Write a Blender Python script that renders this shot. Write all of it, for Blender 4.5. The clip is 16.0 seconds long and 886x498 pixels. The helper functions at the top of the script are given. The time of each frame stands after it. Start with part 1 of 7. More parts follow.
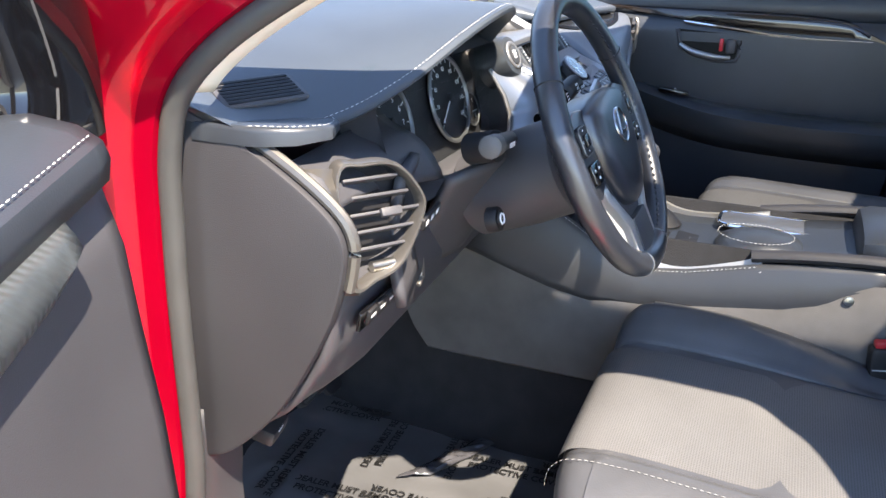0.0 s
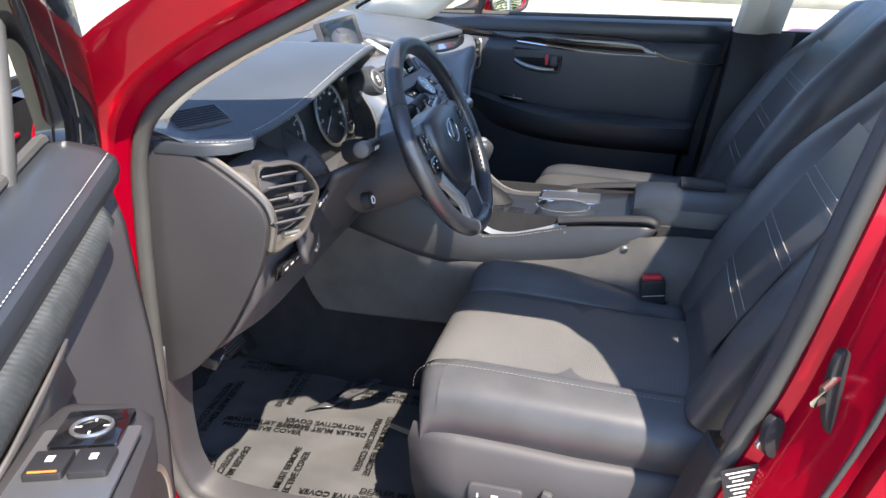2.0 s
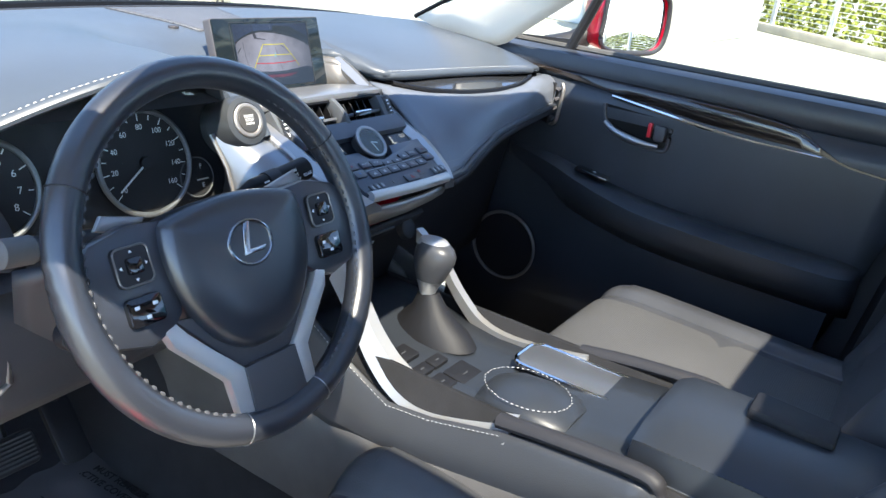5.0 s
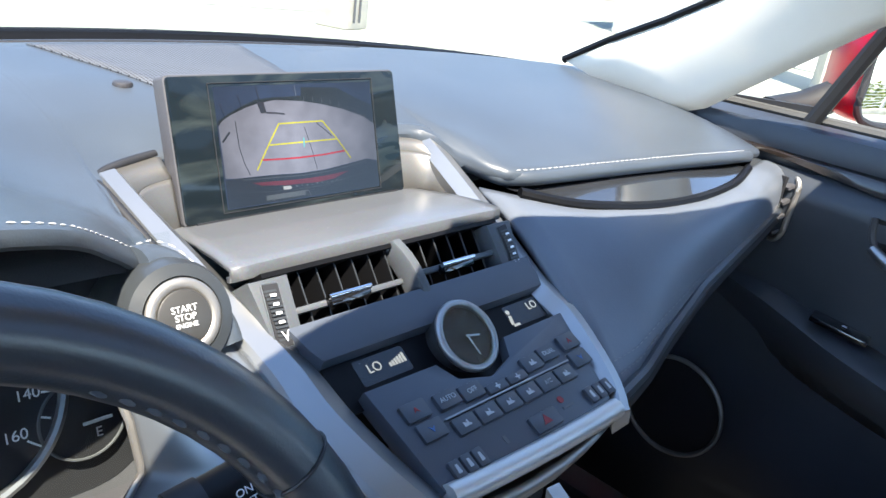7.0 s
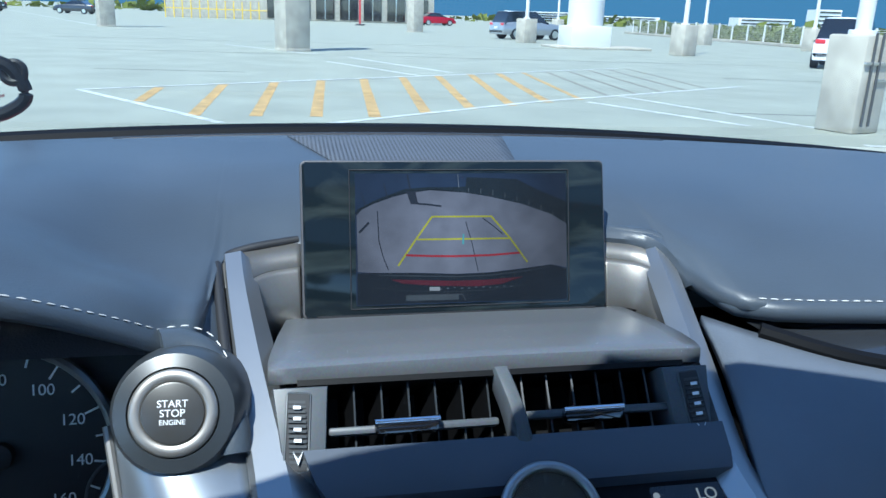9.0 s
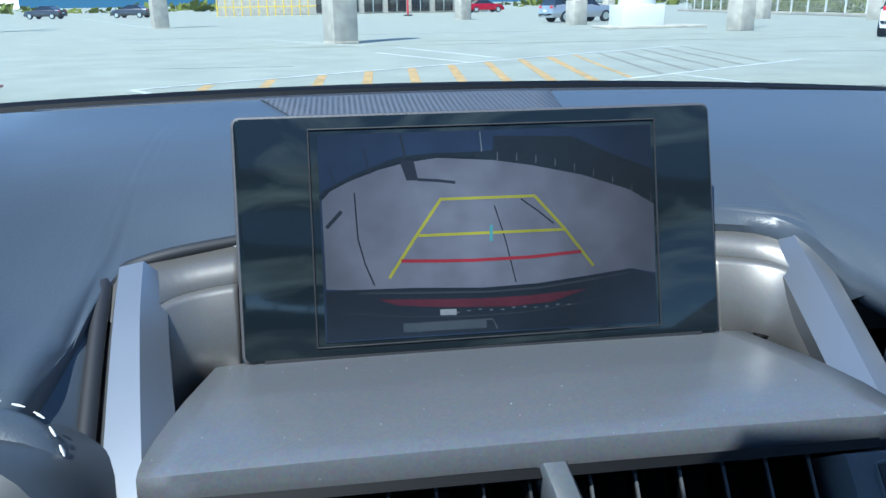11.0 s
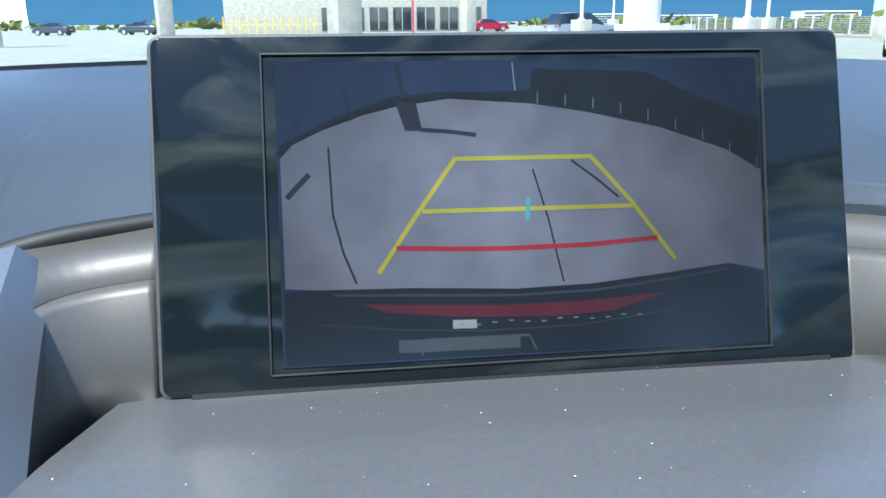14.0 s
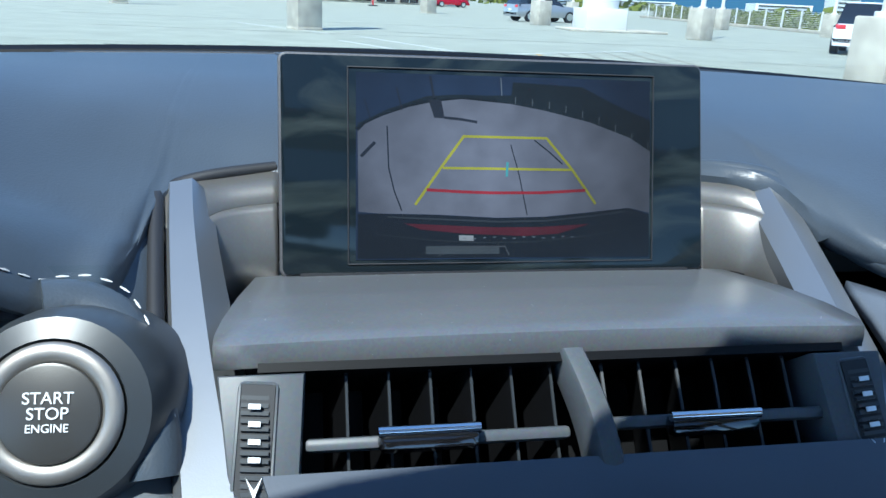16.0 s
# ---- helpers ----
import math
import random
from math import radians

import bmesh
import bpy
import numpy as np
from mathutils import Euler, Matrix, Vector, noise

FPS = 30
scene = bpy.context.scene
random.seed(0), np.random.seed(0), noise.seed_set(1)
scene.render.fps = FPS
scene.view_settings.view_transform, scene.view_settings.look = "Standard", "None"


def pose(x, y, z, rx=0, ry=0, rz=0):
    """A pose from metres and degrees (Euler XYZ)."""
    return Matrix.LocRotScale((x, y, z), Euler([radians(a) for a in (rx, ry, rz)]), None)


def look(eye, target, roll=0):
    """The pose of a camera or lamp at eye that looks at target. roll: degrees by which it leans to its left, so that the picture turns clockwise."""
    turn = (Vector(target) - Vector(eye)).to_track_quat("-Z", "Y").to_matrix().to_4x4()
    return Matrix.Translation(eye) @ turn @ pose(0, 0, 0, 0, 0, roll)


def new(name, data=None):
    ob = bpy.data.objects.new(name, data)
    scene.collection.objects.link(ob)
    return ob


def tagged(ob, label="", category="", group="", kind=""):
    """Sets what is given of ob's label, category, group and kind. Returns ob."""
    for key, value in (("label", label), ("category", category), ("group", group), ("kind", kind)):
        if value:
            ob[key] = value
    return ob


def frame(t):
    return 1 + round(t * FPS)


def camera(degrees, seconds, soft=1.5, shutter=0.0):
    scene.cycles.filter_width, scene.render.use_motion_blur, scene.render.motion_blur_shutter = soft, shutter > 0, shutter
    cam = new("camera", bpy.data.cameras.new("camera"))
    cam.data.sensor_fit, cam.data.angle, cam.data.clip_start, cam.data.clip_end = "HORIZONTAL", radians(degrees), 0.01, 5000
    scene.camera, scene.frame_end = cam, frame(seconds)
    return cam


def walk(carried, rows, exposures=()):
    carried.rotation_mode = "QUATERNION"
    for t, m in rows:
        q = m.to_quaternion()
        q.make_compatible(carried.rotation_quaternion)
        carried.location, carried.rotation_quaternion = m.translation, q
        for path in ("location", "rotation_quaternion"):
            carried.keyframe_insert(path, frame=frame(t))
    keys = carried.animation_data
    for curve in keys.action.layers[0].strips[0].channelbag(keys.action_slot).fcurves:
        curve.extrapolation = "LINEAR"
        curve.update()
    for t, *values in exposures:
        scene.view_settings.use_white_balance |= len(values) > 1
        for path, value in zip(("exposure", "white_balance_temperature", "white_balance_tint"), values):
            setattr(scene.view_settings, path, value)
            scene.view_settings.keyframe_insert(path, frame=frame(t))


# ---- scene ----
cam = camera(59.4, 16.0)
PATH = [
    (0, (-1.361, -0.051, 1.261), (0.339, 0.69, 0.514), 0.3),
    (0.5, (-1.564, -0.089, 1.306), (0.213, 0.451, 0.563), -0.2),
    (1, (-1.679, -0.113, 1.332), (0.129, 0.303, 0.585), -0.3),
    (1.5, (-1.743, -0.135, 1.356), (0.07, 0.254, 0.605), -0.0),
    (2, (-1.727, -0.206, 1.37), (0.066, 0.265, 0.62), 0.4),
    (2.5, (-1.631, -0.389, 1.366), (0.121, 0.226, 0.624), 1.3),
    (3, (-1.524, -0.529, 1.344), (0.18, 0.236, 0.63), 2.2),
    (3.5, (-1.338, -0.538, 1.341), (0.31, 0.34, 0.625), 4.2),
    (4, (-1.141, -0.489, 1.355), (0.464, 0.454, 0.624), 5.9),
    (4.2, (-1.074, -0.482, 1.351), (0.523, 0.474, 0.618), 6.3),
    (6.5, (-0.522, -0.08, 1.313), (1.042, 0.907, 0.552), 8.9),
    (7, (-0.377, -0.013, 1.302), (1.026, 1.213, 0.575), 7.9),
    (7.5, (-0.306, 0.027, 1.288), (0.849, 1.513, 0.612), 6.9),
    (8, (-0.257, -0.051, 1.285), (0.608, 1.643, 0.667), 5.3),
    (8.5, (-0.18, -0.083, 1.302), (0.4, 1.739, 0.715), 3.7),
    (9, (-0.116, -0.031, 1.29), (0.265, 1.845, 0.712), 2.0),
    (9.2, (-0.107, -0.014, 1.284), (0.218, 1.874, 0.709), 1.4),
    (11.5, (-0.055, 0.197, 1.223), (0.184, 2.087, 0.613), -0.9),
    (12, (-0.051, 0.233, 1.2075), (0.192, 2.134, 0.6165), -1.1),
    (12.5, (-0.046, 0.258, 1.1985), (0.201, 2.162, 0.6195), -1.0),
    (13, (-0.043, 0.276, 1.1875), (0.18, 2.195, 0.6485), -1.2),
    (13.5, (-0.044, 0.282, 1.1835), (0.182, 2.201, 0.6465), -1.0),
    (14, (-0.052, 0.254, 1.1945), (0.183, 2.164, 0.6305), -0.5),
    (14.5, (-0.057, 0.223, 1.1975), (0.195, 2.126, 0.6145), 0.1),
    (15, (-0.067, 0.19, 1.213), (0.206, 2.08, 0.617), 0.8),
    (15.5, (-0.09, 0.152, 1.218), (0.243, 2.025, 0.601), 1.8),
    (16, (-0.099, 0.111, 1.22), (0.257, 1.979, 0.601), 2.7),
]
EXPOSURES = [(0, 2.72, 7450, 13), (1, 2.47, 7350, 13), (2.5, 2.32, 7250, 12), (4.2, 2.5, 7050, 9), (6.5, 2.78, 7000, 8), (7, 2.64, 7000, 8), (7.5, 1.98, 5900, 2), (8, 1.57, 5550, -1), (9, 1.47, 5500, 0), (13, 1.52, 5450, 1), (14, 1.82, 5850, 3), (15, 1.82, 5850, 3), (15.5, 1.57, 5600, 0), (16, 1.52, 5600, -1)]
walk(cam, [(t, look(eye, target, roll)) for t, eye, target, roll in PATH], EXPOSURES)

# ---- light ----
SUN_AZ, SUN_EL = 220.0, 58.0          # heading of the sun from +y clockwise, and height, in degrees
world = bpy.data.worlds.new("sky")
scene.world = world
world.use_nodes = True
wn = world.node_tree.nodes
wn.clear()
sky_tex = wn.new("ShaderNodeTexSky")
sky_tex.sky_type, sky_tex.sun_disc = "NISHITA", False
sky_tex.dust_density, sky_tex.ozone_density, sky_tex.altitude = 0.0, 2.2, 4000
sky_tex.sun_elevation, sky_tex.sun_rotation = radians(SUN_EL), radians(SUN_AZ)
sky_bg = wn.new("ShaderNodeBackground")
sky_bg.inputs["Strength"].default_value = 0.15
wout = wn.new("ShaderNodeOutputWorld")
world.node_tree.links.new(sky_tex.outputs[0], sky_bg.inputs[0])
world.node_tree.links.new(sky_bg.outputs[0], wout.inputs[0])
sun_data = bpy.data.lights.new("sun", "SUN")
sun_data.energy, sun_data.angle, sun_data.color = 3.2, radians(0.55), (1.0, 0.95, 0.88)
sun = new("sun", sun_data)
to_sun = Vector((math.sin(radians(SUN_AZ)) * math.cos(radians(SUN_EL)), math.cos(radians(SUN_AZ)) * math.cos(radians(SUN_EL)), math.sin(radians(SUN_EL))))
sun.matrix_world = look((0, 0, 30), Vector((0, 0, 30)) - to_sun)


# ---- materials ----
def material(name, base, rough=0.5, metal=0.0, grain=0.0, grain_scale=400.0, vary=0.12, vary_scale=6.0, coat=0.0, spec=0.5,
             emit=None, emit_power=0.0, weave=None, per_object=0.0, flakes=0.0, dots=0.0, dot_scale=300.0):
    """A procedural surface: base colour with broad stains and fine grain, bump from the grain."""
    m = bpy.data.materials.new(name)
    m.use_nodes = True
    n, l = m.node_tree.nodes, m.node_tree.links
    p = n["Principled BSDF"]
    p.inputs["Roughness"].default_value, p.inputs["Metallic"].default_value = rough, metal
    p.inputs["Specular IOR Level"].default_value = spec
    p.inputs["Coat Weight"].default_value = coat
    p.inputs["Coat Roughness"].default_value = 0.04
    tc = n.new("ShaderNodeTexCoord")
    colour = n.new("ShaderNodeRGB")
    colour.outputs[0].default_value = (*base, 1)
    last = colour.outputs[0]
    if vary:
        broad = n.new("ShaderNodeTexNoise")
        broad.inputs["Scale"].default_value, broad.inputs["Detail"].default_value = vary_scale, 6
        l.new(tc.outputs["Object"], broad.inputs["Vector"])
        ramp = n.new("ShaderNodeMapRange")
        ramp.inputs["From Min"].default_value, ramp.inputs["From Max"].default_value = 0.3, 0.7
        ramp.inputs["To Min"].default_value, ramp.inputs["To Max"].default_value = 1 - vary, 1 + vary
        l.new(broad.outputs["Fac"], ramp.inputs["Value"])
        mul = n.new("ShaderNodeVectorMath")
        mul.operation = "SCALE"
        l.new(last, mul.inputs[0])
        l.new(ramp.outputs[0], mul.inputs["Scale"])
        last = mul.outputs[0]
        rr = n.new("ShaderNodeMapRange")
        rr.inputs["To Min"].default_value, rr.inputs["To Max"].default_value = max(0.02, rough - 0.06), min(1, rough + 0.06)
        l.new(broad.outputs["Fac"], rr.inputs["Value"])
        l.new(rr.outputs[0], p.inputs["Roughness"])
    if per_object:
        info = n.new("ShaderNodeObjectInfo")
        pr = n.new("ShaderNodeMapRange")
        pr.inputs["To Min"].default_value, pr.inputs["To Max"].default_value = 1 - per_object, 1 + per_object
        l.new(info.outputs["Random"], pr.inputs["Value"])
        pm = n.new("ShaderNodeVectorMath")
        pm.operation = "SCALE"
        l.new(last, pm.inputs[0])
        l.new(pr.outputs[0], pm.inputs["Scale"])
        last = pm.outputs[0]
    if flakes:
        vor = n.new("ShaderNodeTexVoronoi")
        vor.inputs["Scale"].default_value = 900
        l.new(tc.outputs["Object"], vor.inputs["Vector"])
        fl = n.new("ShaderNodeMix")
        fl.data_type, fl.blend_type = "RGBA", "ADD"
        fl.inputs[0].default_value = flakes
        l.new(last, fl.inputs[6])
        l.new(vor.outputs["Color"], fl.inputs[7])
        last = fl.outputs[2]
    if dots:
        pin = n.new("ShaderNodeTexVoronoi")
        pin.voronoi_dimensions = "2D"
        pin.inputs["Scale"].default_value, pin.inputs["Randomness"].default_value = dot_scale, 0.0
        l.new(tc.outputs["Object"], pin.inputs["Vector"])
        hole = n.new("ShaderNodeMapRange")
        hole.inputs["From Min"].default_value, hole.inputs["From Max"].default_value = 0.22, 0.38
        hole.inputs["To Min"].default_value, hole.inputs["To Max"].default_value = 1 - dots, 1.0
        l.new(pin.outputs["Distance"], hole.inputs["Value"])
        hm = n.new("ShaderNodeVectorMath")
        hm.operation = "SCALE"
        l.new(last, hm.inputs[0])
        l.new(hole.outputs[0], hm.inputs["Scale"])
        last = hm.outputs[0]
    l.new(last, p.inputs["Base Color"])
    if grain:
        fine = n.new("ShaderNodeTexVoronoi" if weave is None else "ShaderNodeTexWave")
        fine.inputs["Scale"].default_value = grain_scale
        if weave is not None:
            fine.bands_direction = weave
        else:
            fine.feature = "SMOOTH_F1"
        l.new(tc.outputs["Object"], fine.inputs["Vector"])
        bump = n.new("ShaderNodeBump")
        bump.inputs["Strength"].default_value, bump.inputs["Distance"].default_value = grain, 0.0006
        l.new(fine.outputs[0], bump.inputs["Height"])
        l.new(bump.outputs[0], p.inputs["Normal"])
    if emit:
        p.inputs["Emission Color"].default_value, p.inputs["Emission Strength"].default_value = (*emit, 1), emit_power
    return m


def glass(name, tint, gloss=1.45):
    m = bpy.data.materials.new(name)
    m.use_nodes = True
    n, l = m.node_tree.nodes, m.node_tree.links
    n.remove(n["Principled BSDF"])
    clear, shine, fres, mix = n.new("ShaderNodeBsdfTransparent"), n.new("ShaderNodeBsdfGlossy"), n.new("ShaderNodeLayerWeight"), n.new("ShaderNodeMixShader")
    power, weight = n.new("ShaderNodeMath"), n.new("ShaderNodeMath")
    power.operation, weight.operation = "POWER", "MULTIPLY_ADD"
    power.inputs[1].default_value = 5
    weight.inputs[1].default_value, weight.inputs[2].default_value = 0.7, ((gloss - 1) / (gloss + 1)) ** 2
    clear.inputs[0].default_value = (*tint, 1)
    shine.inputs["Roughness"].default_value = 0.01
    l.new(fres.outputs["Facing"], power.inputs[0])
    l.new(power.outputs[0], weight.inputs[0])
    l.new(weight.outputs[0], mix.inputs[0])
    l.new(clear.outputs[0], mix.inputs[1])
    l.new(shine.outputs[0], mix.inputs[2])
    l.new(mix.outputs[0], n["Material Output"].inputs[0])
    return m


M = dict(
    vinyl=material("soft_black_vinyl", (0.045, 0.055, 0.068), 0.40, grain=0.15, grain_scale=900, vary=0.15),
    leather=material("black_leather", (0.030, 0.035, 0.043), 0.38, grain=0.16, grain_scale=800, vary=0.18),
    perforated=material("perforated_leather", (0.118, 0.117, 0.117), 0.5, grain=0.4, grain_scale=330, vary=0.12, dots=0.4, dot_scale=300),
    seat=material("seat_leather", (0.066, 0.068, 0.074), 0.36, grain=0.22, grain_scale=500, vary=0.14, vary_scale=12),
    wheel=material("polished_wheel_leather", (0.018, 0.021, 0.028), 0.32, grain=0.12, grain_scale=900, vary=0.1, spec=0.9),
    pad=material("matt_padded_leather", (0.096, 0.109, 0.130), 0.42, grain=0.15, grain_scale=700, vary=0.14, vary_scale=10),
    # vane: black plastic darkened further, so its colour holds the shade of recesses
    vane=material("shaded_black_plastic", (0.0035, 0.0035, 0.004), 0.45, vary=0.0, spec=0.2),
    tray=material("dark_satin_plastic", (0.062, 0.071, 0.088), 0.36, vary=0.12, grain=0.04, grain_scale=1500, spec=0.35),
    cheek=material("flecked_dark_grey_paint", (0.062, 0.068, 0.075), 0.42, spec=0.3, grain=0.03, grain_scale=2500, vary=0.06, flakes=0.012),
    bar=material("smooth_dark_plastic", (0.032, 0.036, 0.040), 0.34, vary=0.08),
    key=material("satin_key_plastic", (0.040, 0.046, 0.057), 0.42, vary=0.08, vary_scale=30),
    hard=material("hard_charcoal_plastic", (0.054, 0.053, 0.058), 0.55, grain=0.3, grain_scale=900, vary=0.12),
    tunnel=material("mottled_grey_plastic", (0.090, 0.085, 0.081), 0.6, grain=0.3, grain_scale=900, vary=0.22, vary_scale=14),
    hard_grey=material("warm_charcoal_plastic", (0.030, 0.029, 0.032), 0.58, grain=0.3, grain_scale=900, vary=0.12),
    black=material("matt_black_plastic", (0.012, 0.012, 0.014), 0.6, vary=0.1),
    gloss=material("gloss_black_plastic", (0.006, 0.006, 0.007), 0.08, vary=0.0, coat=0.6),
    silver=material("satin_silver_trim", (0.31, 0.315, 0.32), 0.34, metal=0.85, grain=0.03, grain_scale=1500, vary=0.06),
    bronze=material("satin_warm_metal_trim", (0.33, 0.31, 0.285), 0.42, metal=0.8, grain=0.04, grain_scale=1500, vary=0.06),
    recess=material("matt_warm_metal_trim", (0.165, 0.157, 0.145), 0.44, metal=0.65, grain=0.04, grain_scale=1500, vary=0.08, flakes=0.015),
    shelf=material("metallic_grey_paint", (0.125, 0.130, 0.138), 0.32, metal=0.4, grain=0.04, grain_scale=2000, vary=0.08, flakes=0.03),
    flank=material("console_flank_leather", (0.050, 0.053, 0.059), 0.42, grain=0.2, grain_scale=700, vary=0.12),
    vent_metal=material("satin_bronze_grey_trim", (0.19, 0.178, 0.162), 0.36, metal=0.75, grain=0.03, grain_scale=1500, vary=0.06),
    pale=material("pale_satin_trim", (0.52, 0.51, 0.49), 0.36, metal=0.55, grain=0.03, grain_scale=1500, vary=0.06),
    lacquer=material("glossy_tray_lacquer", (0.020, 0.022, 0.026), 0.10, vary=0.15, coat=0.8),
    chrome=material("chrome", (0.75, 0.76, 0.78), 0.1, metal=1.0, vary=0.0),
    thread=material("white_thread", (0.48, 0.48, 0.47), 0.8, vary=0.05),
    red=material("candy_red_paint", (0.43, 0.001, 0.020), 0.30, metal=0.48, vary=0.08, coat=0.45, spec=0.12),
    rubber=material("door_rubber", (0.055, 0.055, 0.053), 0.6, vary=0.15, vary_scale=12),
    beige=material("beige_pillar_fabric", (0.74, 0.69, 0.60), 0.85, grain=0.3, grain_scale=800, vary=0.05),
    carpet=material("black_carpet", (0.018, 0.018, 0.020), 0.95, grain=1.0, grain_scale=600, vary=0.3, vary_scale=20),
    mat=material("grey_protective_film", (0.082, 0.083, 0.085), 0.33, grain=0.2, grain_scale=60, vary=0.14, vary_scale=9),
    seat_thread=material("pale_seat_thread", (0.20, 0.20, 0.195), 0.8, vary=0.05),
    grey_thread=material("grey_thread", (0.20, 0.20, 0.205), 0.8, vary=0.05),
    lcd_bed=material("dark_lcd_cover", (0.004, 0.0045, 0.006), 0.5, vary=0.1, spec=0.12),
    ink=material("black_ink", (0.006, 0.006, 0.006), 0.6, vary=0.1),
    legend=material("pale_legend_print", (0.34, 0.35, 0.36), 0.5, vary=0.0),
    dull_red=material("dull_red_print", (0.20, 0.012, 0.016), 0.5, vary=0.0),
    dull_blue=material("dull_blue_print", (0.03, 0.10, 0.26), 0.5, vary=0.0),
    white_ink=material("white_print", (0.75, 0.76, 0.76), 0.5, vary=0.0),
    dim_ink=material("dim_grey_print", (0.075, 0.078, 0.082), 0.5, vary=0.0),
    tan_ink=material("pale_gold_print", (0.55, 0.48, 0.32), 0.5, vary=0.0),
    red_plastic=material("red_plastic", (0.55, 0.02, 0.03), 0.35, vary=0.05),
    orange=material("orange_print", (0.8, 0.2, 0.04), 0.5, vary=0.0),
    yellow=material("yellow_label", (0.75, 0.5, 0.03), 0.5, vary=0.0),
    steel=material("zinc_steel", (0.6, 0.58, 0.52), 0.3, metal=1.0, vary=0.1, vary_scale=40),
    concrete=material("pale_deck_concrete", (0.280, 0.290, 0.235), 0.8, grain=0.3, grain_scale=30, vary=0.13, vary_scale=0.8),
    column=material("cast_concrete", (0.43, 0.39, 0.315), 0.85, grain=0.12, grain_scale=120, vary=0.2, vary_scale=2.5),
    white=material("white_paint", (0.62, 0.61, 0.58), 0.6, vary=0.05),
    line_white=material("white_line_paint", (0.47, 0.48, 0.45), 0.75, vary=0.3, vary_scale=5),
    line_yellow=material("worn_yellow_line_paint", (0.42, 0.27, 0.10), 0.75, vary=0.35, vary_scale=4),
    foliage=material("hedge_foliage", (0.13, 0.15, 0.03), 0.9, spec=0.15, vary=0.45, vary_scale=3, per_object=0.2),
    glass=glass("clear_glass", (0.93, 0.96, 0.95)),
    # chrome copy darkened: shade on the emblem and window strip is in its colour
    emblem=material("shaded_chrome", (0.38, 0.39, 0.41), 0.2, metal=1.0, vary=0.0),
    roof_glass=glass("tinted_roof_glass", (0.50, 0.51, 0.51)),
    dark_glass=glass("privacy_glass", (0.012, 0.014, 0.020), 1.6),
    mirror=material("mirror_glass", (0.86, 0.88, 0.88), 0.01, metal=1.0, vary=0.0),
)


# ---- building helpers ----
def part(name, bm, mat, parent=None, label="", smooth=True, bevel=0.0, solid=0.0, angle=40):
    """Links a bmesh as one mesh object under a thing or a part."""
    me = bpy.data.meshes.new(name)
    bmesh.ops.recalc_face_normals(bm, faces=bm.faces)
    bm.to_mesh(me)
    bm.free()
    me.materials.append(mat)
    if smooth:
        me.polygons.foreach_set("use_smooth", [True] * len(me.polygons))
        me.set_sharp_from_angle(angle=radians(angle))
    ob = new(name, me)
    if parent:
        ob.parent = parent
    if solid:
        s = ob.modifiers.new("thickness", "SOLIDIFY")
        s.thickness, s.offset = solid, -1
    if bevel:
        b = ob.modifiers.new("edge", "BEVEL")
        b.width, b.segments, b.limit_method, b.angle_limit = bevel, 3, "ANGLE", radians(35)
    if label:
        tagged(ob, label)
    return ob


def thing(name, label, category, group="", kind="", at=(0, 0, 0)):
    ob = new(name)
    ob.location = at
    ob.empty_display_size = 0.05
    return tagged(ob, label, category, group, kind)


def box(sx, sy, sz, m=Matrix(), bevel=0.0, seg=2):
    bm = bmesh.new()
    bmesh.ops.create_cube(bm, size=1, matrix=Matrix.Diagonal((sx, sy, sz, 1)))
    if bevel:
        bmesh.ops.bevel(bm, geom=bm.edges[:], offset=bevel, segments=seg, affect="EDGES", profile=0.5)
    bm.transform(m)
    return bm


def span(x0, x1, y0, y1, z0, z1, bevel=0.0):
    return box(x1 - x0, y1 - y0, z1 - z0, Matrix.Translation(((x0 + x1) / 2, (y0 + y1) / 2, (z0 + z1) / 2)), bevel)


def smooth_line(pts, n=8, closed=False):
    """Catmull-Rom samples through points."""
    pts = [Vector(p) for p in pts]
    k = len(pts)
    out = []
    for i in range(k if closed else k - 1):
        if closed:
            a, b, c, d = (pts[(i + j) % k] for j in (-1, 0, 1, 2))
        else:
            a, b, c, d = pts[max(i - 1, 0)], pts[i], pts[i + 1], pts[min(i + 2, k - 1)]
        for j in range(n):
            t = j / n
            out.append(0.5 * ((2 * b) + (c - a) * t + (2 * a - 5 * b + 4 * c - d) * t * t + (3 * b - a - 3 * c + d) * t ** 3))
    if not closed:
        out.append(pts[-1])
    return out


def loft(rings, closed=True, cap=True, wrap=False):
    bm = bmesh.new()
    vs = [[bm.verts.new(p) for p in r] for r in rings]
    k = len(rings[0])
    pairs = list(zip(vs, vs[1:])) + ([(vs[-1], vs[0])] if wrap else [])
    for a, b in pairs:
        for i in range(k if closed else k - 1):
            j = (i + 1) % k
            bm.faces.new((a[i], a[j], b[j], b[i]))
    if cap and closed and not wrap:
        bm.faces.new(vs[0][::-1])
        bm.faces.new(vs[-1])
    return bm


